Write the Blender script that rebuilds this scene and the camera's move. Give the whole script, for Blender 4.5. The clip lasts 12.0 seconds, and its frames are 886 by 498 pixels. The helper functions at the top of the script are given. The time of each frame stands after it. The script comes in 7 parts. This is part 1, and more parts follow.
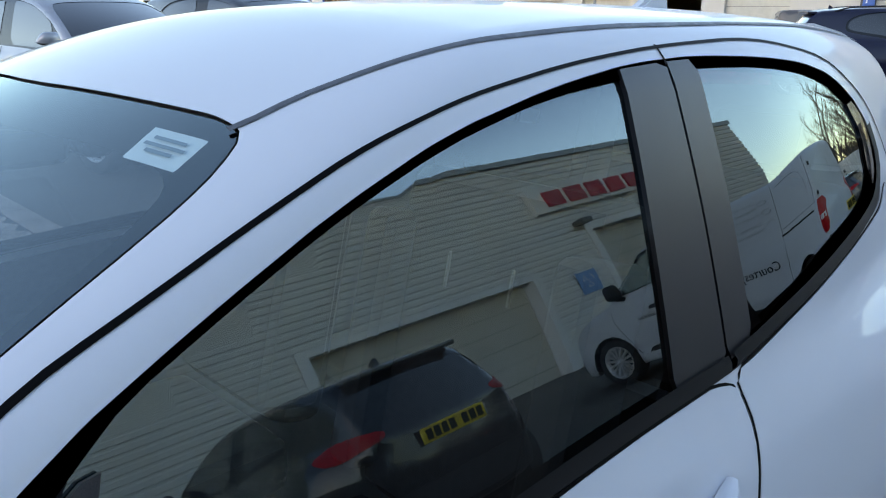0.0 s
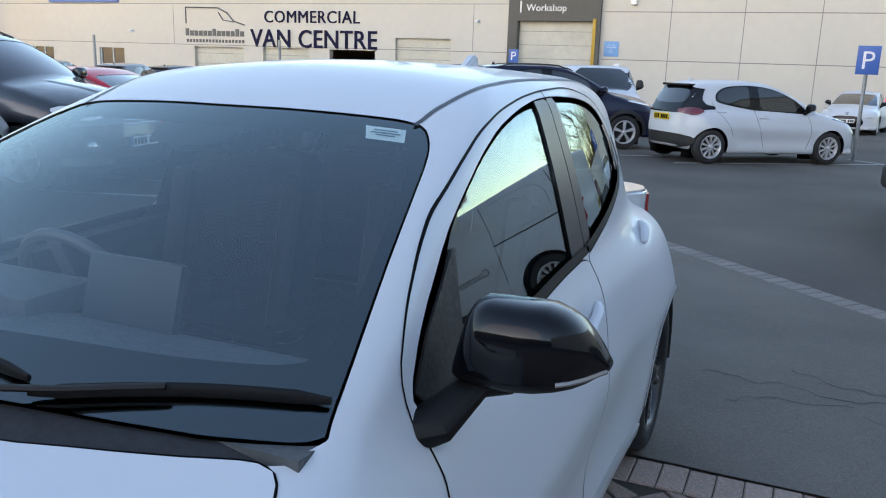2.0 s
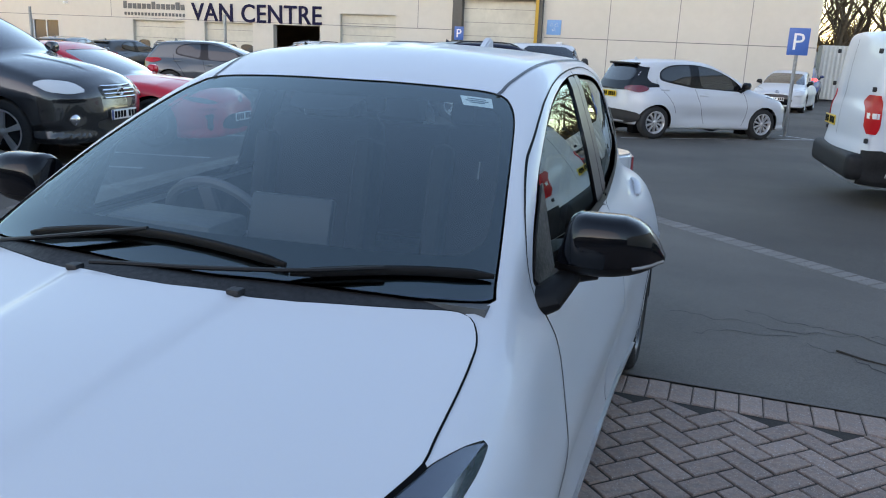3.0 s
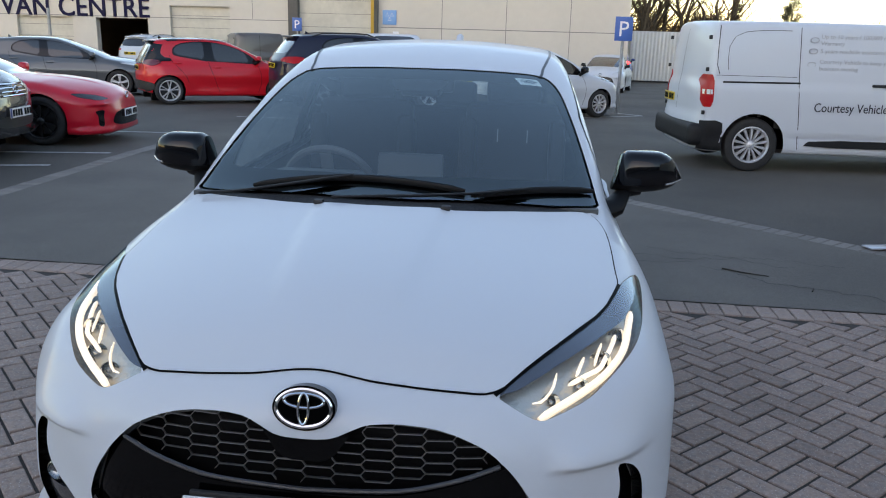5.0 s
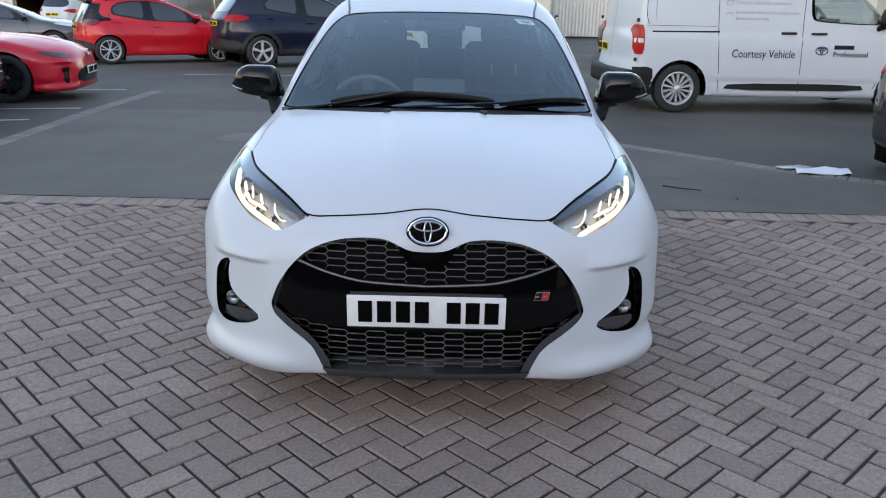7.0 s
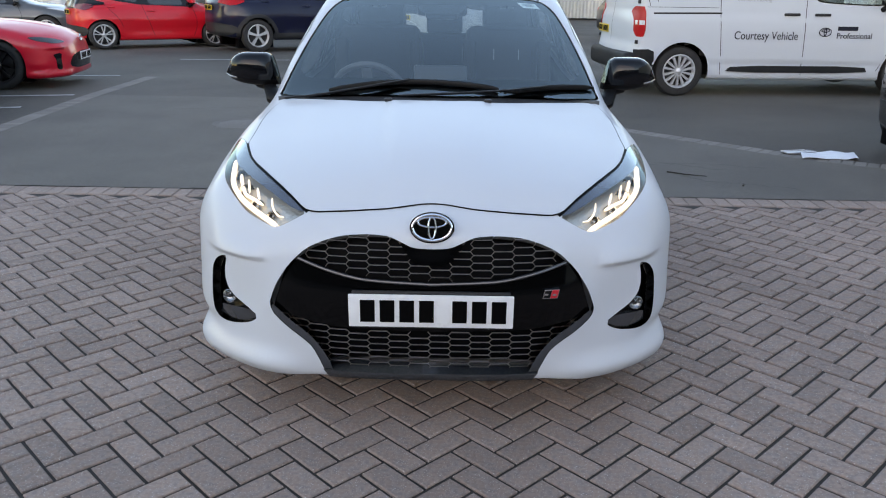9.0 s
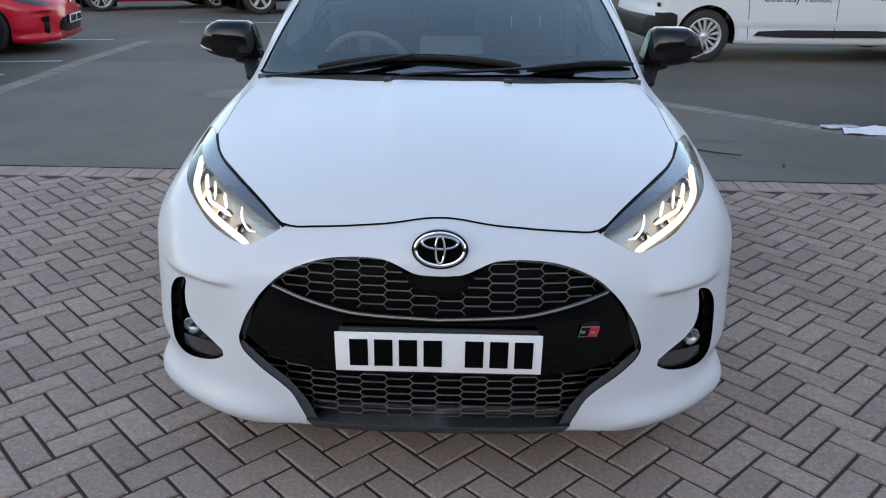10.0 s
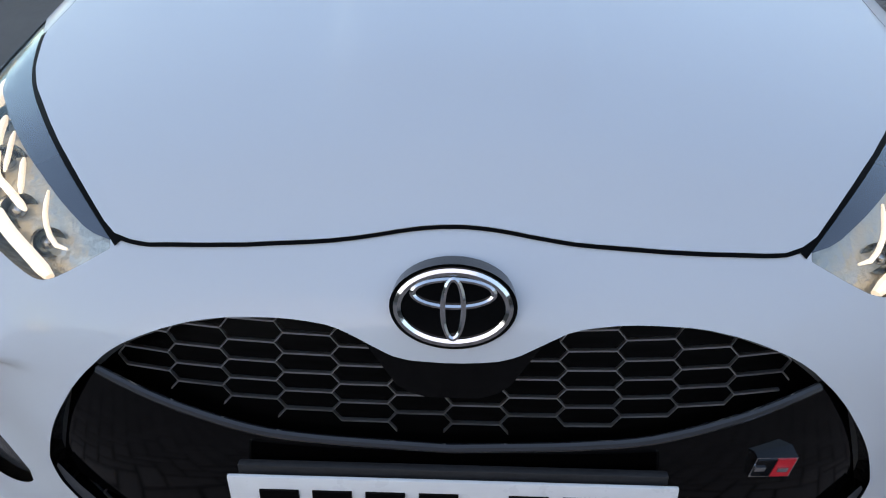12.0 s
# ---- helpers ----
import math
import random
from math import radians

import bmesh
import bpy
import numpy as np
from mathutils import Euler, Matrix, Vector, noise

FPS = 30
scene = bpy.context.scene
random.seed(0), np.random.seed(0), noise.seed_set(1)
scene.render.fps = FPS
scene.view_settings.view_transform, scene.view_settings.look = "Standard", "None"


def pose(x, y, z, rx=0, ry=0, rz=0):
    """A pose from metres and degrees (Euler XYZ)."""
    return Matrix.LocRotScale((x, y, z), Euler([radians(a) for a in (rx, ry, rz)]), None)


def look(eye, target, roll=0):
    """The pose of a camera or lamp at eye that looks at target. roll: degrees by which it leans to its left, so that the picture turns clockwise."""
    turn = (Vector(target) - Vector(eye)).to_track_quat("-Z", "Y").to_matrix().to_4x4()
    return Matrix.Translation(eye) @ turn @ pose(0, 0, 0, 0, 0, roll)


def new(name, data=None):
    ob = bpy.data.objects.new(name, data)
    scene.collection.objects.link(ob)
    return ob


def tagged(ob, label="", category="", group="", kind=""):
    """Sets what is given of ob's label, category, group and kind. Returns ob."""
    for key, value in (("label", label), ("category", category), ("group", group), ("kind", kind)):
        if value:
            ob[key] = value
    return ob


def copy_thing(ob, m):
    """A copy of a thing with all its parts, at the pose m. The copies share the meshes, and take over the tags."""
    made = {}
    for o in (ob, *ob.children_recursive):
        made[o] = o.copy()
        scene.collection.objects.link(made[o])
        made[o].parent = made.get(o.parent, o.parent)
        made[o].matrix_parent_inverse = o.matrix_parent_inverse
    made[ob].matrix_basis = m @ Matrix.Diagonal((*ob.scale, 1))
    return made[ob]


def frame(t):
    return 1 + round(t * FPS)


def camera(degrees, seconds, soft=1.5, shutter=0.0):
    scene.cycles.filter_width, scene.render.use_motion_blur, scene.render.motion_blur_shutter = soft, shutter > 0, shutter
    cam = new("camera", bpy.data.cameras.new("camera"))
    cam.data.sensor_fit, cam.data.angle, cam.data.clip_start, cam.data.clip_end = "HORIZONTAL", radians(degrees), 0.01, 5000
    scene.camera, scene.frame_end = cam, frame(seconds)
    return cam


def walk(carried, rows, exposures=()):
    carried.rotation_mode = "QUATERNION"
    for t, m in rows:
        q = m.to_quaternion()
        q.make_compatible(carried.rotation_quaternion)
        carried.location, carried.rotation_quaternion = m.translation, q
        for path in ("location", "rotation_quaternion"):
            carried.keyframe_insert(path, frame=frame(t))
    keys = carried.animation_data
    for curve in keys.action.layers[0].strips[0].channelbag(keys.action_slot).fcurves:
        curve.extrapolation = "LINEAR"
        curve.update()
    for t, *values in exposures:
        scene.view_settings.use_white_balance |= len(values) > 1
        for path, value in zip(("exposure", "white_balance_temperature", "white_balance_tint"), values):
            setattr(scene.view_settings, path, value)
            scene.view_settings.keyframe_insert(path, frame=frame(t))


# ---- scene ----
cam = camera(58.0, 12.0, soft=1.1)
PATH = [
    (0, (1.186, 1.437, 1.479), (-0.208, 2.752, 0.908), 0.0),
    (0.5, (1.259, 1.237, 1.473), (0.195, 2.851, 0.96), 0.1),
    (1, (1.312, 0.937, 1.504), (0.366, 2.645, 1.072), 0.7),
    (1.5, (1.263, 0.611, 1.496), (0.418, 2.375, 1.079), 1.0),
    (1.7, (1.238, 0.482, 1.494), (0.427, 2.257, 1.06), 1.4),
    (2, (1.213, 0.267, 1.495), (0.435, 2.053, 1.044), 1.9),
    (2.5, (1.198, -0.104, 1.49), (0.474, 1.697, 1.01), 2.5),
    (3, (1.083, -0.412, 1.504), (0.453, 1.419, 1.004), 2.5),
    (3.2, (1.009, -0.532, 1.502), (0.426, 1.311, 0.989), 2.5),
    (4.8, (0.518, -1.385, 1.501), (0.262, 0.53, 0.981), 1.6),
    (5, (0.469, -1.503, 1.507), (0.244, 0.418, 0.997), 1.6),
    (5.5, (0.371, -1.812, 1.48), (0.217, 0.12, 0.987), 1.2),
    (6, (0.238, -2.04, 1.478), (0.14, -0.108, 0.972), 1.1),
    (6.5, (0.11, -2.233, 1.457), (0.057, -0.312, 0.902), 1.2),
    (7, (0.101, -2.461, 1.452), (0.062, -0.552, 0.854), 1.1),
    (7.2, (0.096, -2.533, 1.464), (0.066, -0.629, 0.851), 1.2),
    (9, (0.076, -2.349, 1.46), (0.043, -0.454, 0.823), 0.8),
    (9.5, (0.038, -2.105, 1.453), (-0.002, -0.223, 0.777), 0.8),
    (10, (0.058, -1.805, 1.442), (0.006, 0.059, 0.719), 0.8),
    (10.5, (0.064, -1.496, 1.419), (-0.007, 0.339, 0.626), 0.6),
    (11, (0.04, -1.159, 1.412), (-0.051, 0.62, 0.502), 0.1),
    (11.5, (0.038, -0.906, 1.35), (-0.052, 0.856, 0.408), 0.2),
    (12, (0.024, -0.703, 1.206), (-0.061, 1.043, 0.235), -0.0),
]
walk(cam, [(t, look(eye, target, roll)) for t, eye, target, roll in PATH], exposures=[(0.0, 2.75, 9500, 25), (0.5, 2.9, 9600, 25), (1.0, 2.7, 9300, 24), (3.0, 2.65, 9600, 25), (5.5, 2.45, 10300, 26), (7.2, 2.85, 11000, 27), (9.5, 2.88, 11200, 27), (12.0, 2.52, 10200, 26)])

# ---- place ----
# ---- world and light: clear dusk sky, the sun already at the horizon ----
SUN_ELEV, SUN_TURN = 7.0, 195.0  # degrees; the turn is from +y towards +x
world = bpy.data.worlds.new("dusk_sky")
scene.world = world
world.use_nodes = True
wn, wl = world.node_tree.nodes, world.node_tree.links
sky = wn.new("ShaderNodeTexSky")
sky.sky_type, sky.sun_disc = "NISHITA", False
sky.sun_elevation, sky.sun_rotation = radians(SUN_ELEV), radians(SUN_TURN)
sky.air_density, sky.dust_density, sky.ozone_density = 1.0, 0.15, 3.0
wn["Background"].inputs["Strength"].default_value = 0.15
wl.new(sky.outputs[0], wn["Background"].inputs["Color"])
sun = new("sun", bpy.data.lights.new("sun", "SUN"))
sun.data.energy, sun.data.angle, sun.data.color = 0.12, radians(70), (1.0, 0.80, 0.62)
sun.matrix_world = look((0, 0, 30), (-math.sin(radians(SUN_TURN)) * 30, -math.cos(radians(SUN_TURN)) * 30, 30 - 30 * math.tan(radians(9))))

# ---- node materials ----
def material(name, color, rough=0.5, metal=0.0, coat=0.0, vary=0.0, scale=8.0, bump=0.0, bump_scale=60.0, emit=0.0, island=0.0, per_object=0.0, second=None, spec=0.5, coat_rough=0.03, stain=0.0, stain_scale=1.2, specks=0.0):
    """A surface with grain (vary, bump) and larger stains; second mixes in another colour by noise."""
    m = bpy.data.materials.new(name)
    m.use_nodes = True
    n, l = m.node_tree.nodes, m.node_tree.links
    p = n["Principled BSDF"]
    p.inputs["Roughness"].default_value, p.inputs["Metallic"].default_value = rough, metal
    p.inputs["Coat Weight"].default_value, p.inputs["Coat Roughness"].default_value = coat, coat_rough
    p.inputs["Specular IOR Level"].default_value = spec
    p.inputs["Base Color"].default_value = (*color, 1)
    if emit:
        p.inputs["Emission Color"].default_value, p.inputs["Emission Strength"].default_value = (*color, 1), emit
    coord = n.new("ShaderNodeTexCoord")
    last = None

    def mix(kind, fac, a, b):
        k = n.new("ShaderNodeMix")
        k.data_type, k.blend_type = "RGBA", kind
        for socket, value in ((k.inputs["Factor"], fac), (k.inputs["A"], a), (k.inputs["B"], b)):
            if hasattr(value, "links"):
                l.new(value, socket)
            else:
                socket.default_value = value
        return k.outputs["Result"]

    def ramp(source, lo, hi, a, b):
        r = n.new("ShaderNodeMapRange")
        l.new(source, r.inputs["Value"])
        for k, v in zip(("From Min", "From Max", "To Min", "To Max"), (lo, hi, a, b)):
            r.inputs[k].default_value = v
        return r.outputs["Result"]

    def noise_tex(s, detail=5.0):
        t = n.new("ShaderNodeTexNoise")
        t.inputs["Scale"].default_value, t.inputs["Detail"].default_value = s, detail
        l.new(coord.outputs["Object"], t.inputs["Vector"])
        return t.outputs["Fac"]

    def grey(source):
        g = n.new("ShaderNodeCombineColor")
        for k in ("Red", "Green", "Blue"):
            l.new(source, g.inputs[k])
        return g.outputs["Color"]

    last = (*color, 1)
    if second:
        last = mix("MIX", ramp(noise_tex(scale * 0.4), 0.42, 0.62, 0, 1), last, (*second, 1))
    if vary:
        last = mix("MULTIPLY", 1.0, last, grey(ramp(noise_tex(scale), 0.3, 0.7, 1 - vary, 1 + vary * 0.4)))
    if stain:
        last = mix("MULTIPLY", 1.0, last, grey(ramp(noise_tex(stain_scale, 7.0), 0.35, 0.7, 1 - stain, 1.0)))
    if specks:
        grit = ramp(noise_tex(230.0, 2.0), 0.655, 0.69, 0.0, specks)
        last = mix("MIX", grit, last, (0.80, 0.76, 0.72, 1))
        pits = ramp(noise_tex(90.0, 3.0), 0.66, 0.70, 0.0, specks * 0.7)
        last = mix("MIX", pits, last, (0.05, 0.045, 0.04, 1))
    if island:
        g = n.new("ShaderNodeNewGeometry")
        last = mix("MULTIPLY", 1.0, last, grey(ramp(g.outputs["Random Per Island"], 0, 1, 1 - island, 1 + island)))
    if per_object:
        g = n.new("ShaderNodeObjectInfo")
        last = mix("MULTIPLY", 1.0, last, grey(ramp(g.outputs["Random"], 0, 1, 1 - per_object, 1 + per_object)))
    if hasattr(last, "links"):
        l.new(last, p.inputs["Base Color"])
    if vary and not coat:
        l.new(ramp(noise_tex(scale * 2.3), 0.3, 0.7, max(rough - 0.12, 0.02), min(rough + 0.1, 1)), p.inputs["Roughness"])
    if bump:
        b = n.new("ShaderNodeBump")
        b.inputs["Strength"].default_value, b.inputs["Distance"].default_value = min(bump, 1.0), 0.004
        l.new(noise_tex(bump_scale), b.inputs["Height"])
        l.new(b.outputs["Normal"], p.inputs["Normal"])
    return m


def glass_material(name, tint, straight_on=0.04, rough=0.0):
    """A thin tinted pane: clear through, its gloss rising from straight_on towards the grazing angle, alike from both sides."""
    m = bpy.data.materials.new(name)
    m.use_nodes = True
    n, l = m.node_tree.nodes, m.node_tree.links
    n.remove(n["Principled BSDF"])
    t, g, f, k = n.new("ShaderNodeBsdfTransparent"), n.new("ShaderNodeBsdfGlossy"), n.new("ShaderNodeLayerWeight"), n.new("ShaderNodeMixShader")
    power, scale = n.new("ShaderNodeMath"), n.new("ShaderNodeMath")
    f.inputs["Blend"].default_value = 0.5
    power.operation, power.inputs[1].default_value = "POWER", 5.0
    scale.operation, scale.inputs[1].default_value, scale.inputs[2].default_value = "MULTIPLY_ADD", 1.0 - straight_on, straight_on
    g.inputs["Color"].default_value = (0.74, 0.93, 0.97, 1)
    t.inputs["Color"].default_value, g.inputs["Roughness"].default_value = (*tint, 1), rough
    l.new(f.outputs["Facing"], power.inputs[0]), l.new(power.outputs[0], scale.inputs[0])
    l.new(scale.outputs[0], k.inputs[0]), l.new(t.outputs[0], k.inputs[1]), l.new(g.outputs[0], k.inputs[2])
    l.new(k.outputs[0], n["Material Output"].inputs["Surface"])
    return m


WHITE_PAINT = material("white_car_paint", (0.555, 0.585, 0.617), 0.4, coat=0.42, spec=0.25)
VAN_WHITE = material("white_van_paint", (0.585, 0.62, 0.66), 0.4, coat=0.5, spec=0.35)
RED_PAINT = material("red_car_paint", (0.72, 0.010, 0.02), 0.35, coat=0.6, spec=0.3)
DEEP_RED_PAINT = material("deep_red_car_paint", (0.72, 0.008, 0.025), 0.3, coat=0.6, spec=0.3)
NAVY_PAINT = material("navy_car_paint", (0.005, 0.007, 0.026), 0.3, coat=0.5, spec=0.2)
BLACK_PAINT = material("black_car_paint", (0.008, 0.009, 0.011), 0.25, coat=1.0)
GREY_PAINT = material("grey_car_paint", (0.075, 0.08, 0.085), 0.35, coat=1.0)
BLUE_PAINT = material("blue_car_paint", (0.03, 0.08, 0.28), 0.35, coat=1.0)
BROWN_PAINT = material("brown_van_paint", (0.07, 0.06, 0.055), 0.4, coat=0.6)
DARK_GREY_PAINT = material("dark_grey_car_paint", (0.02, 0.022, 0.026), 0.3, coat=1.0)
GLOSS_BLACK = material("piano_black", (0.0025, 0.003, 0.0045), 0.2, coat=0.55, spec=0.1)
SATIN_BLACK = material("satin_black_film", (0.018, 0.018, 0.019), 0.36)
PLASTIC = material("black_plastic", (0.018, 0.018, 0.02), 0.55, vary=0.2, scale=40, bump=0.15, bump_scale=500)
GREY_PLASTIC = material("dark_grey_plastic", (0.045, 0.05, 0.058), 0.45, vary=0.15, scale=40)
RUBBER = material("rubber_seal", (0.0045, 0.0045, 0.005), 0.5, spec=0.25)
TYRE = material("tyre_rubber", (0.022, 0.022, 0.023), 0.75, vary=0.3, scale=30, bump=0.2, bump_scale=150)
CHROME = material("chrome", (0.60, 0.61, 0.63), 0.10, 1.0)
ALLOY = material("silver_alloy", (0.62, 0.63, 0.65), 0.38, 0.55)
DARK_ALLOY = material("dark_alloy", (0.02, 0.02, 0.022), 0.3, 0.4, coat=0.5)
GRILLE_METAL = material("grille_edge", (0.50, 0.51, 0.52), 0.28, 0.95)
BLACK_PANEL = material("black_panel", (0.001, 0.001, 0.0012), 0.08, spec=0.25)
LAMP_WHITE = material("led_light", (0.95, 0.93, 0.80), 0.4, emit=0.14)
INDICATOR_LENS = material("indicator_lens", (0.22, 0.22, 0.22), 0.2, coat=1.0)
LAMP_SILVER = material("lamp_reflector", (0.80, 0.78, 0.72), 0.16, 1.0)
LAMP_BOWL = material("lamp_bowl", (0.62, 0.62, 0.57), 0.25, 0.6, bump=0.8, bump_scale=70)
LAMP_BROW = material("tinted_lamp_edge", (0.085, 0.10, 0.13), 0.25, 0.4, coat=0.8)
LAMP_RED = material("red_lamp_lens", (0.50, 0.006, 0.010), 0.3, coat=0.25, spec=0.2)
LAMP_RED_LIT = material("lit_red_lamp", (0.9, 0.03, 0.03), 0.2, emit=1.2)
LAMP_CLEAR = material("clear_lamp_lens", (0.6, 0.62, 0.63), 0.15, coat=1.0)
LAMP_DARK = material("smoked_lamp", (0.03, 0.03, 0.035), 0.15, coat=1.0)
PLATE_WHITE = material("white_plate", (0.8, 0.8, 0.8), 0.35, vary=0.05, scale=20)
PLATE_YELLOW = material("yellow_plate", (0.75, 0.48, 0.02), 0.35)
INK = material("black_ink", (0.0018, 0.0018, 0.002), 0.5, spec=0.06)
SCREEN_GLASS = glass_material("windscreen_glass", (0.74, 0.82, 0.83), 0.15)
TINTED_GLASS = glass_material("tinted_glass", (0.52, 0.58, 0.58), 0.15)
PRIVACY_GLASS = glass_material("privacy_glass", (0.16, 0.17, 0.18), 0.13)
FOG_SILVER = material("fog_lamp_reflector", (0.33, 0.34, 0.35), 0.18, 1.0, bump=0.6, bump_scale=90)
SHELF_BLACK = material("shelf_black", (0.035, 0.037, 0.042), 0.22, coat=0.5)
LENS_GLASS = glass_material("lamp_lens", (0.95, 0.96, 0.96), 0.04)
SEAT_CLOTH = material("black_seat_cloth", (0.022, 0.024, 0.027), 0.85, vary=0.15, scale=40, bump=0.1, bump_scale=300, spec=0.2)
DASH = material("dashboard_plastic", (0.085, 0.095, 0.10), 0.6, vary=0.15, scale=50, bump=0.2, bump_scale=500)
HEADLINER = material("grey_headliner", (0.16, 0.16, 0.165), 0.9, vary=0.1, scale=60)
BADGE_RED = material("badge_red", (0.6, 0.02, 0.03), 0.3)


# ---- geometry tools ----
def link(name, mesh, mat, parent, label=""):
    ob = new(name, mesh)
    mesh.materials.append(mat)
    ob.parent = parent
    if label:
        tagged(ob, label)
    return ob


def part(name, bm, mat, parent, label="", smooth=True):
    """Links a bmesh as one mesh object under a thing or a part."""
    mesh = bpy.data.meshes.new(name)
    bm.to_mesh(mesh)
    bm.free()
    if smooth:
        mesh.shade_smooth()
        mesh.set_sharp_from_angle(angle=radians(35))
    return link(name, mesh, mat, parent, label)


def raw_mesh(name, verts, faces, normals=None):
    mesh = bpy.data.meshes.new(name)
    mesh.from_pydata([tuple(map(float, v)) for v in verts], [], [tuple(int(i) for i in f) for f in faces])
    mesh.shade_smooth()
    if normals is not None:
        mesh.normals_split_custom_set_from_vertices([tuple(map(float, v)) for v in normals])
    return mesh


def thing(name, label, category, m=None, group="", kind=""):
    ob = new(name)
    ob.empty_display_size = 0.2
    if m is not None:
        ob.matrix_basis = m
    return tagged(ob, label, category, group, kind)


def add_box(bm, centre, size, bevel=0.0, m=None, segments=2):
    """A box, its edges rounded by bevel."""
    got = bmesh.ops.create_cube(bm, size=1.0, matrix=Matrix.Translation(centre) @ Matrix.Diagonal((*size, 1)))
    if bevel:
        edges = list({e for v in got["verts"] for e in v.link_edges})
        made = bmesh.ops.bevel(bm, geom=edges, offset=bevel, segments=segments, profile=0.6, affect="EDGES", clamp_overlap=True)
        verts = list({v for f in made["faces"] for v in f.verts} | {v for v in got["verts"] if v.is_valid})
    else:
        verts = got["verts"]
    if m is not None:
        bmesh.ops.transform(bm, matrix=m, verts=verts)
    return verts


def add_rod(bm, a, b, r, r2=None, n=12):
    a, b = Vector(a), Vector(b)
    turn = (b - a).to_track_quat("Z", "Y").to_matrix().to_4x4()
    bmesh.ops.create_cone(bm, cap_ends=True, segments=n, radius1=r, radius2=r if r2 is None else r2, depth=(b - a).length, matrix=Matrix.Translation((a + b) / 2) @ turn)


def add_ball(bm, centre, size, m=None, u=20, v=12):
    mm = Matrix.Translation(centre) @ (m or Matrix()) @ Matrix.Diagonal((*size, 1))
    return bmesh.ops.create_uvsphere(bm, u_segments=u, v_segments=v, radius=1.0, matrix=mm)["verts"]


def add_tube(bm, points, r, n=8, closed=False, flat=1.0):
    """A tube through points; flat squeezes it across."""
    pts = [Vector(p) for p in points]
    rings = []
    for i, p in enumerate(pts):
        a, b = pts[i - 1] if i or closed else p, pts[(i + 1) % len(pts)] if i + 1 < len(pts) or closed else p
        d = (b - a).normalized()
        side = d.cross(Vector((0, 0, 1)))
        side = side.normalized() if side.length > 0.05 else Vector((1, 0, 0))
        up = side.cross(d)
        rr = float(r[i] if isinstance(r, (list, tuple)) else r)
        rings.append([bm.verts.new(p + rr * (math.cos(t) * side + flat * math.sin(t) * up)) for t in (2 * math.pi * k / n for k in range(n))])
    for i in range(len(rings) - (0 if closed else 1)):
        a, b = rings[i], rings[(i + 1) % len(rings)]
        for k in range(n):
            bm.faces.new((a[k], a[(k + 1) % n], b[(k + 1) % n], b[k]))
    if not closed:
        bm.faces.new(rings[0][::-1])
        bm.faces.new(rings[-1])


def add_prism(bm, poly, axis, a, b):
    """A polygon of (u, v) drawn out along an axis from a to b; (u, v) are the other two axes in order."""
    def at(u, v, w):
        return {"x": (w, u, v), "y": (u, w, v), "z": (u, v, w)}[axis]
    lo, hi = [bm.verts.new(at(u, v, a)) for u, v in poly], [bm.verts.new(at(u, v, b)) for u, v in poly]
    n = len(poly)
    faces = [bm.faces.new(lo), bm.faces.new(hi[::-1])] + [bm.faces.new((lo[i], hi[i], hi[(i + 1) % n], lo[(i + 1) % n])) for i in range(n)]
    bmesh.ops.recalc_face_normals(bm, faces=faces)
    return lo + hi


def add_lathe(bm, profile, m, n=32):
    """A profile of (radius, height) turned round the z axis of m."""
    rings = []
    for r, h in profile:
        rings.append([bm.verts.new(m @ Vector((r * math.cos(2 * math.pi * k / n), r * math.sin(2 * math.pi * k / n), h))) for k in range(n)])
    for a, b in zip(rings, rings[1:]):
        for k in range(n):
            bm.faces.new((a[k], a[(k + 1) % n], b[(k + 1) % n], b[k]))


def lettering(name, words, size, mat, parent, m, label="", spacing=1.0, depth=0.004, width=1.0, align="LEFT", bold=0.0):
    """Words as a thin mesh with the built-in font, lying in the x-y plane of m."""
    c = bpy.data.curves.new(name, "FONT")
    c.body, c.size, c.extrude, c.space_character, c.align_x, c.resolution_u, c.offset = words, size, depth, spacing, align, 3, bold
    ob = bpy.data.objects.new(name, c)
    scene.collection.objects.link(ob)
    mesh = bpy.data.meshes.new_from_object(ob.evaluated_get(bpy.context.evaluated_depsgraph_get()))
    bpy.data.objects.remove(ob)
    mesh.transform(m @ Matrix.Diagonal((width, 1, 1, 1)))
    mesh.materials.clear()
    return tagged(link(name, mesh, mat, parent, label), kind="stuff")


def knots(*pairs):
    """A smooth curve through (place, value) pairs, flat beyond its ends."""
    xs, ys = np.array([p[0] for p in pairs], float), np.array([p[1] for p in pairs], float)
    d = np.diff(ys) / np.diff(xs)
    s = np.r_[d[0], np.where(d[1:] * d[:-1] > 0, 2 * d[1:] * d[:-1] / (d[1:] + d[:-1] + 1e-12), 0), d[-1]]

    x = np.linspace(xs[0], xs[-1], 12000)
    i = np.clip(np.searchsorted(xs, x) - 1, 0, len(xs) - 2)
    h = xs[i + 1] - xs[i]
    t = (x - xs[i]) / h
    table = (1 + 2 * t) * (1 - t) ** 2 * ys[i] + t * (1 - t) ** 2 * h * s[i] + t * t * (3 - 2 * t) * ys[i + 1] + t * t * (t - 1) * h * s[i + 1]
    return lambda place: np.interp(place, x, table)


def smooth_max(a, b, k):
    h = np.maximum(k - np.abs(a - b), 0) / k
    return np.maximum(a, b) + h * h * k * 0.25


def smooth_min(a, b, k):
    return -smooth_max(-a, -b, k)


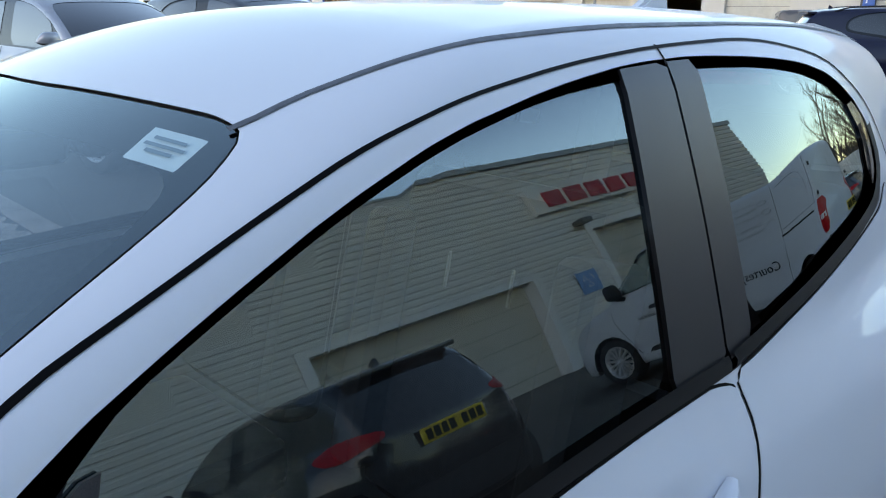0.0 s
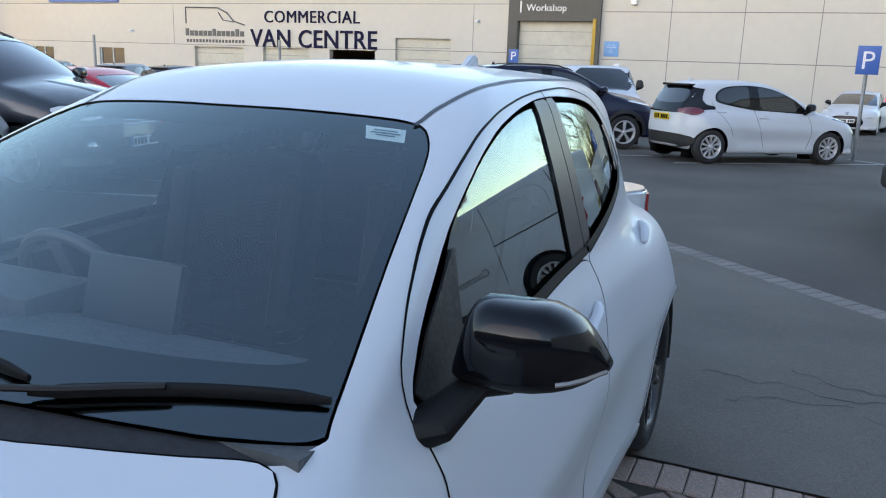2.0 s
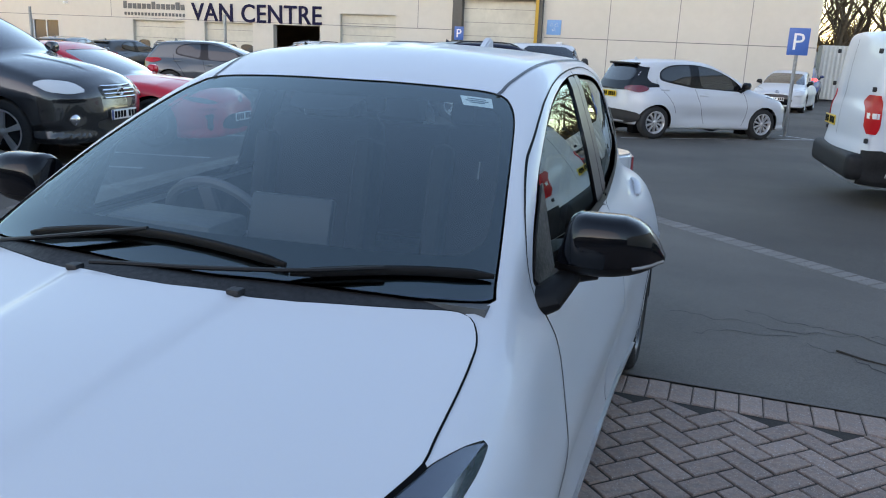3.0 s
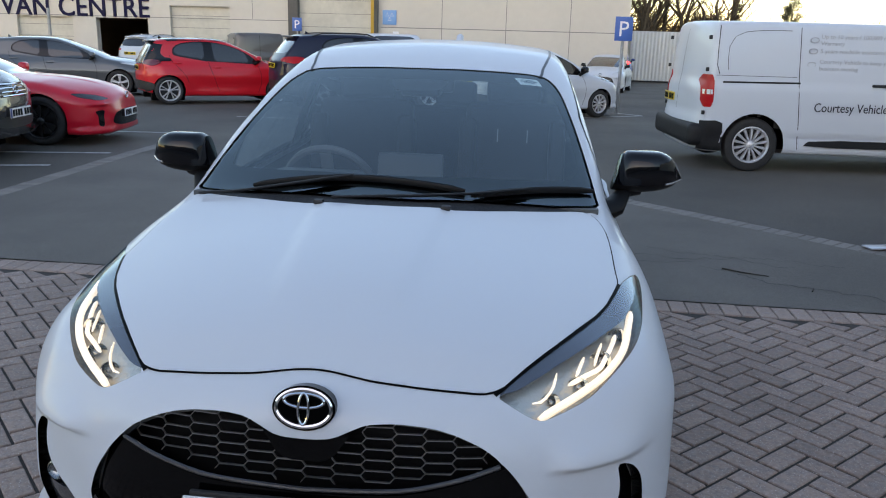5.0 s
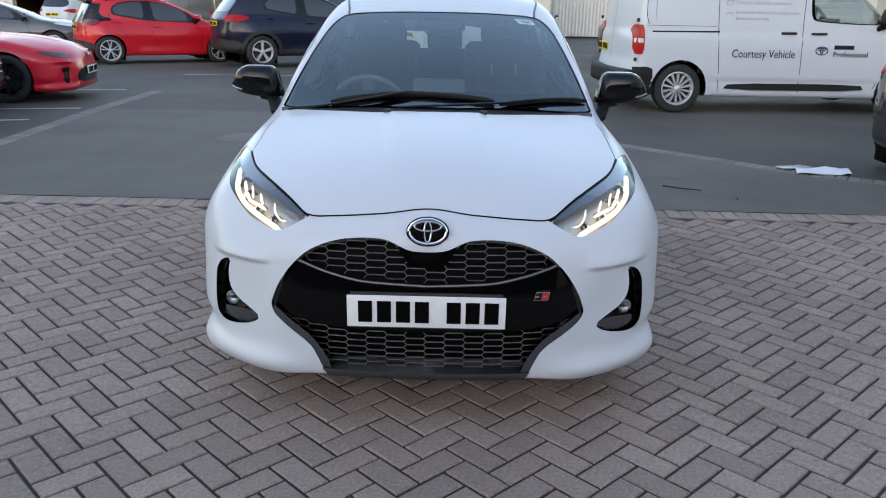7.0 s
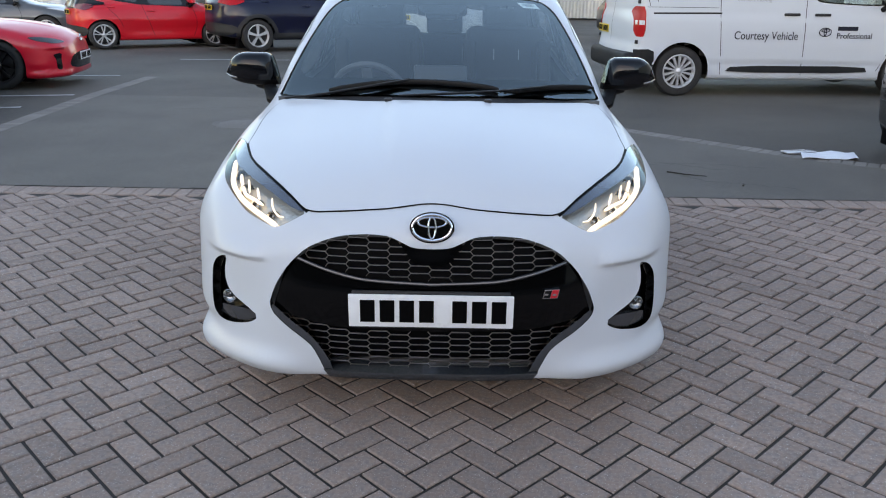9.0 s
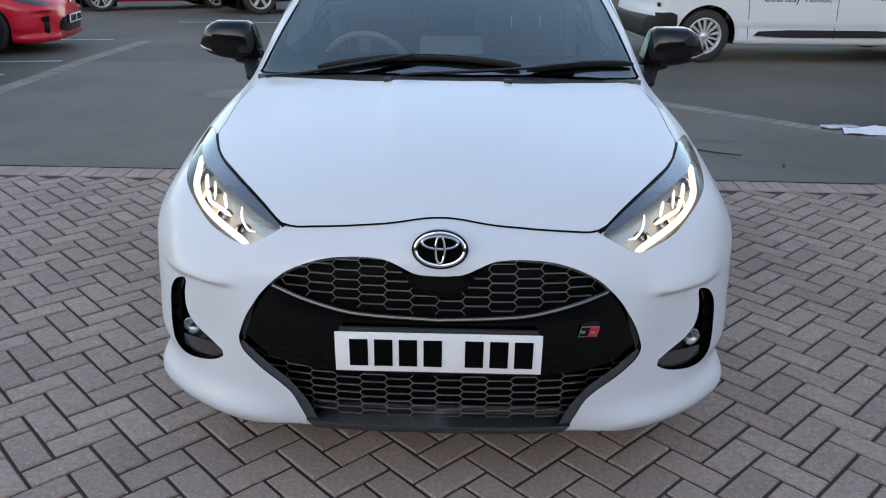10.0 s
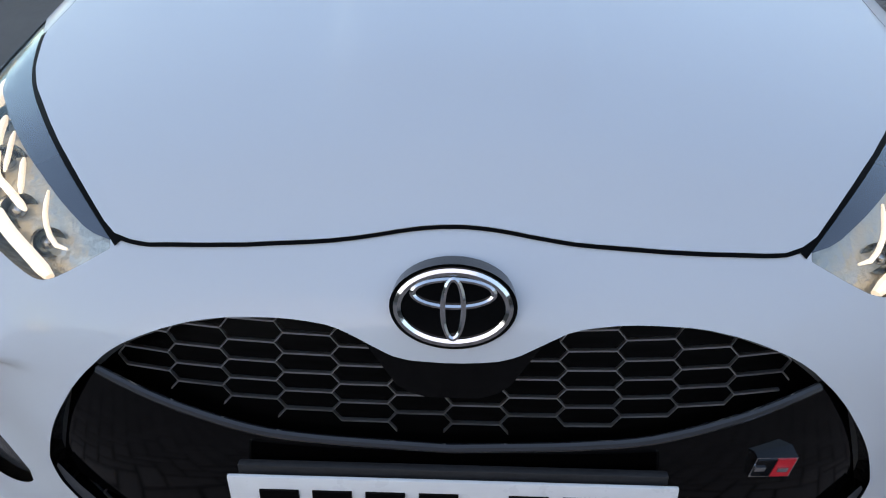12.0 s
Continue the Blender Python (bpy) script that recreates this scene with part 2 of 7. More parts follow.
# ---- car bodies: a field that is negative inside the body; y runs back from the nose ----
class Body:
    """The outer form of a car. Curves: P front profile y over z, H bonnet height over y, K its crown, W half width over y, V its change over z,
    S windscreen y over z, R roof height over y, C cabin half width over z, D its change over y, T hatch y over z, Q tail y over z."""

    def __init__(self, P, nose, nose_pow, tail_round, corner, bow, crown, hatch_slope, fillet, waist_z, H, K, W, V, waist, Q, B, S, R, C, D, T, axis):
        self.P, self.nose, self.nose_pow, self.tail_round, self.corner, self.bow, self.crown, self.hatch_slope, self.fillet, self.waist_z, self.H, self.K = P, nose, nose_pow, tail_round, corner, bow, crown, hatch_slope, fillet, waist_z, H, K
        self.W, self.V, self.waist, self.Q, self.B, self.S, self.R, self.C, self.D, self.T, self.axis = W, V, waist, Q, B, S, R, C, D, T, axis

    def field(self, p):
        x, y, z = np.abs(p[:, 0]), p[:, 1], p[:, 2]
        front = (self.P(z) + self.nose * (x / 0.8) ** self.nose_pow - y) * 0.85
        top = (z - (self.H(y) - self.K(y) * x * x)) * 0.95
        side = x - (self.W(y) + self.V(z) - self.waist(y) * np.exp(-((z - self.waist_z) / 0.13) ** 2))
        tail = (y - (self.Q(z) - self.tail_round * (x / 0.8) ** 3)) * 0.9
        low = smooth_max(smooth_max(side, top, 0.11), smooth_max(front, tail, 0.1), self.corner_at(y, z))
        low = smooth_max(low, self.B(y) - z, self.floor_edge(y))
        screen = (self.S(z) + self.bow * x * x - y) * 0.48
        roof = z - (self.R(y) - self.crown * x * x)
        sides = (x - (self.C(z) + self.D(y))) * 0.95
        hatch = (y - (self.T(z) - 0.12 * x * x)) * self.hatch_slope
        cabin = smooth_max(smooth_max(screen, hatch, 0.05), smooth_max(roof, sides, 0.085), 0.05)
        cabin = smooth_max(cabin, self.B(y) + 0.25 - z, 0.05)
        out = smooth_min(low, cabin, self.fillet)
        return out + self.details(x, y, z)

    def details(self, x, y, z):
        return 0.0

    def corner_at(self, y, z):
        return self.corner

    def floor_edge(self, y):
        return 0.05

    def normal(self, p):
        e = 0.002
        g = np.stack([self.field(p + e * a) - self.field(p - e * a) for a in np.eye(3)], 1)
        return g / (np.linalg.norm(g, axis=1, keepdims=True) + 1e-12)

    def meet(self, o, d, a, b):
        """Points o + s d on the surface, s between a (outside) and b (inside)."""
        a, b = np.full(len(o), float(a)) if np.isscalar(a) else a.copy(), np.full(len(o), float(b)) if np.isscalar(b) else b.copy()
        for _ in range(12):
            m = (a + b) / 2
            inside = self.field(o + m[:, None] * d) < 0
            a, b = np.where(inside, a, m), np.where(inside, m, b)
        fa, fb = self.field(o + a[:, None] * d), self.field(o + b[:, None] * d)
        m = np.where((fa > 0) & (fb < 0), a + (b - a) * fa / np.where(fa - fb > 1e-12, fa - fb, 1.0), (a + b) / 2)
        return o + m[:, None] * d


class Shell:
    """The body's skin as a grid of faces from which openings are cut."""

    def __init__(self, body, n_round=160, n_cap=34, n_long=110, inset=0.0):
        self.body, self.inset = body, inset
        phi = np.linspace(0, 2 * np.pi, n_round, endpoint=False)
        rows = []
        ya, yb, zc = body.axis
        caps = np.linspace(radians(0.8), np.pi / 2, n_cap, endpoint=False)
        for c in caps:
            rows.append((ya, -np.cos(c), np.sin(c)))
        for y in np.linspace(ya, yb, n_long):
            rows.append((y, 0.0, 1.0))
        for c in caps[::-1]:
            rows.append((yb, np.cos(c), np.sin(c)))
        o = np.array([(0, y, zc) for y, _, _ in rows for _ in phi])
        d = np.array([(s * np.cos(f), c, s * np.sin(f)) for _, c, s in rows for f in phi])
        self.v = body.meet(o, d, 2.9, 0.0)
        self.n = body.normal(self.v)
        if inset:
            self.v = self.v - inset * self.n
        i, j = np.meshgrid(np.arange(len(rows) - 1), np.arange(n_round), indexing="ij")
        i, j = i.ravel(), j.ravel()
        k = (j + 1) % n_round
        self.f = np.stack([i * n_round + j, (i + 1) * n_round + j, (i + 1) * n_round + k, i * n_round + k], 1)
        self.caps = [list(range(n_round)), list(range(len(rows) * n_round - 1, (len(rows) - 1) * n_round - 1, -1))]

    def cut(self, poly, d, grow=0.0, reach=0.6):
        """Takes out what lies inside the outline when seen along d, and pulls the rim onto the outline."""
        u, w, d = frame_of(d)
        pts = np.asarray(poly, float)
        p2 = np.stack([pts @ u, pts @ w], 1)
        c = self.v[self.f].mean(1)
        fn = self.n[self.f].mean(1)
        depth = (pts @ d).mean()
        ok = inside_poly(np.stack([c @ u, c @ w], 1), p2) & (fn @ d < 0.15) & (np.abs(c @ d - depth) < reach)
        if not ok.any():
            return
        gone, kept = self.f[ok], self.f[~ok]
        rim = np.intersect1d(gone.ravel(), kept.ravel())
        q = np.stack([self.v[rim] @ u, self.v[rim] @ w], 1)
        near = nearest_on(q, p2)
        far = np.linalg.norm(near - q, axis=1)
        good = far < 0.05
        s = self.v[rim] @ d
        o = near[:, :1] * u + near[:, 1:] * w
        hit = self.body.meet(o, d, s - 0.1, s + 0.1) if len(rim) else o
        nn = self.body.normal(hit)
        hit = hit - self.inset * nn
        ok2 = good & (np.linalg.norm(hit - self.v[rim], axis=1) < 0.07)
        self.v[rim[ok2]], self.n[rim[ok2]] = hit[ok2], nn[ok2]
        self.f = kept

    def mesh(self, name, flip=False):
        faces = [tuple(f) for f in self.f] + [tuple(c) for c in self.caps]
        used = np.unique(np.concatenate([np.asarray(f) for f in faces]))
        back = np.full(len(self.v), -1)
        back[used] = np.arange(len(used))
        faces = [tuple(back[list(f)]) if not flip else tuple(back[list(f)][::-1]) for f in faces]
        return raw_mesh(name, self.v[used], faces, self.n[used] * (-1 if flip else 1))


def frame_of(d):
    d = np.asarray(d, float) / np.linalg.norm(d)
    u = np.cross(d, (0, 0, 1.0)) if abs(d[2]) < 0.9 else np.array([1.0, 0, 0])
    u = u / np.linalg.norm(u)
    return u, np.cross(u, d), d


def inside_poly(q, p):
    x, y, hit = q[:, 0], q[:, 1], np.zeros(len(q), bool)
    for (x1, y1), (x2, y2) in zip(p, np.roll(p, -1, 0)):
        cross = (y1 > y) != (y2 > y)
        hit ^= cross & (x < (x2 - x1) * (y - y1) / (y2 - y1 + 1e-15) + x1)
    return hit


def nearest_on(q, p):
    best, out = np.full(len(q), 1e9), np.zeros_like(q)
    for a, b in zip(p, np.roll(p, -1, 0)):
        t = np.clip(((q - a) @ (b - a)) / ((b - a) @ (b - a) + 1e-15), 0, 1)
        c = a + t[:, None] * (b - a)
        dist = np.linalg.norm(q - c, axis=1)
        m = dist < best
        best[m], out[m] = dist[m], c[m]
    return out


def rounded(points, closed=True, step=0.03, passes=2):
    """Corners of an outline cut round, then evened out to about one step."""
    p = np.asarray(points, float)
    for _ in range(passes):
        q = np.roll(p, -1, 0)
        if closed:
            p = np.stack([0.8 * p + 0.2 * q, 0.2 * p + 0.8 * q], 1).reshape(-1, p.shape[1])
        else:
            mid = np.stack([0.8 * p[:-1] + 0.2 * p[1:], 0.2 * p[:-1] + 0.8 * p[1:]], 1).reshape(-1, p.shape[1])
            p = np.r_[p[:1], mid, p[-1:]]
    if closed:
        p = np.r_[p, p[:1]]
    s = np.r_[0, np.cumsum(np.linalg.norm(np.diff(p, axis=0), axis=1))]
    n = max(int(s[-1] / step), 6)
    t = np.linspace(0, s[-1], n, endpoint=not closed)
    return np.stack([np.interp(t, s, p[:, k]) for k in range(p.shape[1])], 1)


def shrink(p2, by):
    """An outline in the plane drawn in by a length."""
    a, b = np.roll(p2, 1, 0), np.roll(p2, -1, 0)
    e = b - a
    e = e / (np.linalg.norm(e, axis=1, keepdims=True) + 1e-12)
    nrm = np.stack([-e[:, 1], e[:, 0]], 1)
    area = np.sum(p2[:, 0] * np.roll(p2[:, 1], -1) - p2[:, 1] * np.roll(p2[:, 0], -1))
    return p2 + nrm * by * (1 if area > 0 else -1)


def clip_cell(poly, x0, x1, y0, y1):
    for axis, lim, sign in ((0, x0, 1), (0, x1, -1), (1, y0, 1), (1, y1, -1)):
        out = []
        for i, b in enumerate(poly):
            a = poly[i - 1]
            ia, ib = sign * (a[axis] - lim) >= -1e-9, sign * (b[axis] - lim) >= -1e-9
            if ia != ib:
                t = (lim - a[axis]) / (b[axis] - a[axis])
                out.append((a[0] + t * (b[0] - a[0]), a[1] + t * (b[1] - a[1])))
            if ib:
                out.append(b)
        poly = out
        if len(poly) < 3:
            return []
    return poly


def panel(body, poly, d, off=0.0, inset=0.0, step=0.04, flange=0.0, reach=0.5):
    """Vertices, faces and normals of the skin inside an outline seen along d, lifted by off, with its rim turned in by flange."""
    u, w, d = frame_of(d)
    pts = np.asarray(poly, float)
    p2 = np.stack([pts @ u, pts @ w], 1)
    if inset:
        p2 = shrink(p2, inset)
    if np.sum(p2[:, 0] * np.roll(p2[:, 1], -1) - p2[:, 1] * np.roll(p2[:, 0], -1)) < 0:
        p2 = p2[::-1]
    depth = (pts @ d).mean()
    lo, hi = p2.min(0), p2.max(0)
    nx, ny = [max(int(np.ceil(k / step)), 1) for k in (hi - lo)]
    gx, gy = np.linspace(lo[0], hi[0], nx + 1), np.linspace(lo[1], hi[1], ny + 1)
    index, q, faces = {}, [], []

    def vid(a, b):
        key = (round(a, 5), round(b, 5))
        if key not in index:
            index[key] = len(q)
            q.append((a, b))
        return index[key]
    corners = inside_poly(np.stack(np.meshgrid(gx, gy, indexing="ij"), 2).reshape(-1, 2), p2).reshape(nx + 1, ny + 1)
    edge_cells = set()
    for i in range(len(p2)):
        a, b = p2[i - 1], p2[i]
        for t in np.linspace(0, 1, 2 + int(np.linalg.norm(b - a) / step * 6)):
            c = a + t * (b - a)
            edge_cells.add((min(int((c[0] - lo[0]) / (gx[1] - gx[0]) ), nx - 1), min(int((c[1] - lo[1]) / (gy[1] - gy[0])), ny - 1)))
    outline = [tuple(k) for k in p2]
    for i in range(nx):
        for j in range(ny):
            if (i, j) in edge_cells:
                cell = clip_cell(outline, gx[i], gx[i + 1], gy[j], gy[j + 1])
            elif not corners[i:i + 2, j:j + 2].all():
                cell = clip_cell(outline, gx[i], gx[i + 1], gy[j], gy[j + 1]) if corners[i:i + 2, j:j + 2].any() else []
            elif corners[i, j]:
                cell = [(gx[i], gy[j]), (gx[i + 1], gy[j]), (gx[i + 1], gy[j + 1]), (gx[i], gy[j + 1])]
            else:
                continue
            ids = []
            for c in cell:
                k = vid(*c)
                if k not in ids:
                    ids.append(k)
            if len(ids) > 2:
                faces.append(ids)
    q = np.array(q)
    o = q[:, :1] * u + q[:, 1:] * w
    v = body.meet(o, d, depth - reach, depth + reach)
    n = body.normal(v)
    v = v + off * n
    # faces look back along d
    a = q[faces[0]]
    area = np.sum(a[:, 0] * np.roll(a[:, 1], -1) - a[:, 1] * np.roll(a[:, 0], -1))
    if np.dot(np.cross(u, w), d) * area > 0:
        faces = [f[::-1] for f in faces]
    if flange:
        count, owner = {}, {}
        for f in faces:
            for i, b in enumerate(f):
                e = (f[i - 1], b)
                k = (min(e), max(e))
                count[k], owner[k] = count.get(k, 0) + 1, e
        rim = [owner[k] for k, c in count.items() if c == 1]
        ids = sorted({i for e in rim for i in e})
        back = {k: i for i, k in enumerate(ids)}
        n0, m = len(v), len(ids)
        v = np.r_[v, v[ids], v[ids] - flange * n[ids]]
        mid = v[:n0].mean(0)
        out = v[ids] - mid
        out = out - (out * n[ids]).sum(1, keepdims=True) * n[ids]
        out = out / (np.linalg.norm(out, axis=1, keepdims=True) + 1e-9)
        n = np.r_[n, out, out]
        faces = faces + [[n0 + back[b], n0 + back[a], n0 + m + back[a], n0 + m + back[b]] for a, b in rim]
    return v, faces, n


def band(body, outer, inner, d, off=0.0, reach=0.5, n=120):
    """The skin between two closed outlines."""
    u, w, d = frame_of(d)

    def even(p):
        p = np.asarray(p, float)
        p = np.stack([p @ u, p @ w], 1)
        p = np.r_[p, p[:1]]
        s = np.r_[0, np.cumsum(np.linalg.norm(np.diff(p, axis=0), axis=1))]
        t = np.linspace(0, s[-1], n, endpoint=False)
        return np.stack([np.interp(t, s, p[:, k]) for k in range(2)], 1)
    a, b = even(outer), even(inner)
    b = nearest_on(a, b)
    rows = [a, (a + b) / 2, b]
    q = np.concatenate(rows)
    depth = (np.asarray(outer, float) @ d).mean()
    v = body.meet(q[:, :1] * u + q[:, 1:] * w, d, depth - reach, depth + reach)
    nn = body.normal(v)
    faces = [[r * n + i, r * n + (i + 1) % n, (r + 1) * n + (i + 1) % n, (r + 1) * n + i] for r in range(2) for i in range(n)]
    area = np.sum(a[:, 0] * np.roll(a[:, 1], -1) - a[:, 1] * np.roll(a[:, 0], -1))
    if np.dot(np.cross(u, w), d) * area < 0:
        faces = [f[::-1] for f in faces]
    return v + off * nn, faces, nn


def stripe(body, line, width, d, off=0.002, reach=0.5, step=0.03):
    """A narrow strip laid on the skin along a line."""
    u, w, d = frame_of(d)
    p = rounded(line, closed=False, step=step, passes=2)
    q = np.stack([p @ u, p @ w], 1)
    t = np.gradient(q, axis=0)
    t = t / (np.linalg.norm(t, axis=1, keepdims=True) + 1e-12)
    s = np.stack([-t[:, 1], t[:, 0]], 1) * width / 2
    depth = (p @ d)
    qq = np.concatenate([q - s, q, q + s])
    dd = np.concatenate([depth] * 3)
    v = body.meet(qq[:, :1] * u + qq[:, 1:] * w, d, dd - reach, dd + reach)
    nn = body.normal(v)
    m = len(q)
    v = v + off * nn
    v[m:2 * m] += off * 0.6 * nn[m:2 * m]
    faces = [[r * m + i, r * m + i + 1, (r + 1) * m + i + 1, (r + 1) * m + i] for r in range(2) for i in range(m - 1)]
    a = v[faces[0]]
    if np.dot(np.cross(a[1] - a[0], a[3] - a[0]), nn[0]) < 0:
        faces = [f[::-1] for f in faces]
    return v, faces, nn


def mirrored(geo):
    v, f, n = geo
    return v * (-1, 1, 1), [k[::-1] for k in f], n * (-1, 1, 1)


def skin(name, geo, mat, parent, label=""):
    return link(name, raw_mesh(name, *geo), mat, parent, label)


def mirror_points(poly):
    return np.asarray(poly, float) * (-1, 1, 1)

# ---- the small hatchback's form, from which the other cars are drawn out ----
class Hatch(Body):
    def corner_at(self, y, z):
        return self.corner * np.where(y < 1.0, np.clip((z - 0.18) / 0.30, 0.25, 1.0), 1.0)

    def floor_edge(self, y):
        return np.clip(0.02 + (y - 0.5) * 0.1, 0.02, 0.05)

    def details(self, x, y, z):
        on_bonnet = 1 / ((1 + np.exp(np.clip((0.30 - y) / 0.035, -60, 60))) * (1 + np.exp(np.clip((y - 0.91) / 0.012, -60, 60)))) * (z > 0.7)
        on_nose = 1 / (1 + np.exp(np.clip((y - 0.44) / 0.035, -60, 60)))
        ridge = -0.009 / (1 + np.exp(np.clip((x - (0.133 + 0.083 * y)) / 0.009, -60, 60)))
        scoop = 0.014 * np.exp(-((y - 2.25) / 0.06) ** 2 - ((z - 0.842) / 0.034) ** 2) + 0.006 * np.exp(-((y - 3.15) / 0.055) ** 2 - ((z - 0.92) / 0.034) ** 2)
        haunch = -0.012 * np.exp(-((y - 3.3) / 0.35) ** 2 - ((z - 0.72) / 0.13) ** 2) + 0.008 * np.exp(-((y - 2.7) / 0.3) ** 2 - ((z - 0.6) / 0.1) ** 2)
        # a ledge over the lamp slot, hollow cheeks below it, and the flared blade at the foot of the bumper
        over = np.where(z > 0.603, np.exp(-((z - 0.603) / 0.055) ** 2), np.exp(-((z - 0.603) / 0.010) ** 2))
        ledge = -0.024 * over * np.exp(-((x - 0.655) / 0.10) ** 4) * on_nose
        cheek = 0.018 * np.exp(-((z - 0.47) / 0.09) ** 2 - ((x - 0.62) / 0.09) ** 2) * on_nose
        blade = -0.034 * np.exp(-((z - 0.235) / 0.048) ** 2 - ((x - 0.66) / 0.22) ** 4) * on_nose
        chin = -0.012 * np.exp(-((z - 0.72) / 0.055) ** 2 - (x / 0.12) ** 2) * on_nose
        notch = 0.020 * np.exp(-((z - 0.318) / 0.036) ** 2) / (1 + np.exp((0.74 - x) / 0.02)) * on_nose
        return on_bonnet * ridge + notch + np.where(x > 0.6, scoop + haunch, 0.0) + ledge + cheek + blade + chin


def hatch_form(**change):
    c = dict(
        P=knots((0.1, 0.07), (0.2, 0.012), (0.3, -0.01), (0.47, -0.02), (0.6, 0.0), (0.72, 0.03), (0.79, 0.07), (0.9, 0.14)),
        nose=0.27, nose_pow=3.2, tail_round=0.30, corner=0.12, bow=0.40, crown=0.13, hatch_slope=0.85, fillet=0.045, waist_z=0.42,
        H=knots((0, 0.775), (0.1, 0.803), (0.2, 0.848), (0.4, 0.908), (0.7, 0.962), (1.05, 1.0), (1.6, 1.0), (3.3, 1.02), (3.9, 0.97)),
        K=knots((0, 0.28), (0.15, 0.25), (0.7, 0.16), (1.1, 0.10), (4, 0.12)),
        W=knots((0, 0.80), (0.2, 0.83), (0.45, 0.858), (0.8, 0.872), (1.2, 0.85), (1.6, 0.842), (2.4, 0.845), (2.9, 0.855), (3.35, 0.872), (3.65, 0.85), (3.95, 0.74)),
        V=knots((0.15, -0.05), (0.3, -0.012), (0.45, 0), (0.62, 0), (0.76, -0.03), (0.88, -0.07), (1.0, -0.115)),
        waist=knots((0.9, 0), (1.4, 0.03), (2.6, 0.035), (3.0, 0)),
        Q=knots((0.2, 3.86), (0.35, 3.93), (0.6, 3.94), (0.85, 3.90), (1.0, 3.84), (1.1, 3.8)),
        B=knots((0, 0.207), (0.3, 0.205), (0.9, 0.19), (3, 0.19), (3.6, 0.22), (3.94, 0.28)),
        S=knots((0.9, 0.77), (1.0, 0.95), (1.2, 1.34), (1.4, 1.83), (1.5, 2.13)),
        R=knots((1.6, 1.40), (1.85, 1.445), (2.1, 1.48), (2.5, 1.50), (3.0, 1.492), (3.4, 1.46), (3.7, 1.41)),
        C=knots((0.85, 0.757), (1.0, 0.7165), (1.2, 0.6565), (1.4, 0.5825), (1.5, 0.54)),
        D=knots((1.0, -0.01), (1.5, 0), (2.7, 0), (3.2, -0.03), (3.6, -0.10), (3.9, -0.2)),
        T=knots((0.9, 3.90), (1.0, 3.85), (1.2, 3.74), (1.38, 3.63), (1.5, 3.55)),
        axis=(0.6, 3.3, 0.6))
    c.update(change)
    return Hatch(**c)


class Drawn:
    """Another body drawn out to other lengths, heights and widths; its field is the first body's at the matching place."""

    def __init__(self, base, ys, zs, wide):
        self.base, self.ys, self.zs, self.wide = base, ys, zs, wide
        a, b, z = base.axis
        self.axis = (*np.interp((a, b), *ys), float(np.interp(z, *zs)))

    def field(self, p):
        return self.base.field(np.stack([p[:, 0] / self.wide, np.interp(p[:, 1], self.ys[1], self.ys[0]) + np.minimum(p[:, 1], 0) + np.maximum(p[:, 1] - self.ys[1][-1], 0), np.interp(p[:, 2], self.zs[1], self.zs[0]) + np.maximum(p[:, 2] - self.zs[1][-1], 0)], 1))

    def to(self, pts):
        p = np.asarray(pts, float)
        return np.stack([p[:, 0] * self.wide, np.interp(p[:, 1], *self.ys), np.interp(p[:, 2], *self.zs)], 1)

    normal, meet = Body.normal, Body.meet


HATCH = hatch_form()
SIDE, FRONT, TOP, BACK = (-1, 0, 0), (0, 1, 0), (0, 0, -1), (0, -1, 0)


def side_outline(*yz, x=0.7):
    return [(x, y, z) for y, z in yz]


def arch(y, z, r, low=0.05):
    return [(0.8, y + r * math.cos(t), z + r * math.sin(t)) for t in np.linspace(-0.25, math.pi + 0.25, 26)] + [(0.8, y - r * 0.95, low), (0.8, y + r * 0.95, low)]


DAYLIGHT = rounded(side_outline((1.315, 0.985), (1.40, 1.075), (1.573, 1.188), (1.70, 1.245), (1.852, 1.306), (2.011, 1.356), (2.205, 1.391), (2.384, 1.411), (2.56, 1.415), (2.776, 1.405), (2.93, 1.39), (3.058, 1.363), (3.16, 1.315), (3.227, 1.256), (3.25, 1.19), (3.245, 1.13), (3.209, 1.094), (3.05, 1.060), (2.834, 1.025), (2.54, 0.982), (2.451, 0.974), (2.175, 0.966), (1.977, 0.958), (1.852, 0.951), (1.5, 0.938), (1.34, 0.935)), passes=1)
FRONT_GLASS = rounded(side_outline((1.50, 0.972), (1.60, 1.194), (1.72, 1.247), (1.849, 1.299), (1.955, 1.334), (2.145, 1.378), (2.30, 1.396), (2.352, 1.398), (2.345, 1.30), (2.313, 0.986), (2.0, 0.978), (1.75, 0.968)), passes=1)
REAR_GLASS = rounded(side_outline((2.548, 1.398), (2.66, 1.398), (2.794, 1.39), (2.92, 1.366), (3.03, 1.345), (3.135, 1.297), (3.20, 1.245), (3.212, 1.18), (3.185, 1.13), (3.10, 1.108), (2.95, 1.083), (2.812, 1.065), (2.542, 1.018)), passes=1)
HEADLAMP = rounded([(0.404, 0.12, 0.747), (0.45, 0.112, 0.72), (0.505, 0.108, 0.695), (0.56, 0.145, 0.708), (0.617, 0.19, 0.725), (0.68, 0.28, 0.757), (0.735, 0.38, 0.785), (0.765, 0.5, 0.806), (0.775, 0.597, 0.823), (0.785, 0.70, 0.84), (0.78, 0.78, 0.858), (0.75, 0.72, 0.867), (0.714, 0.636, 0.865), (0.66, 0.475, 0.839), (0.55, 0.30, 0.814), (0.47, 0.195, 0.785)], passes=1, step=0.02)
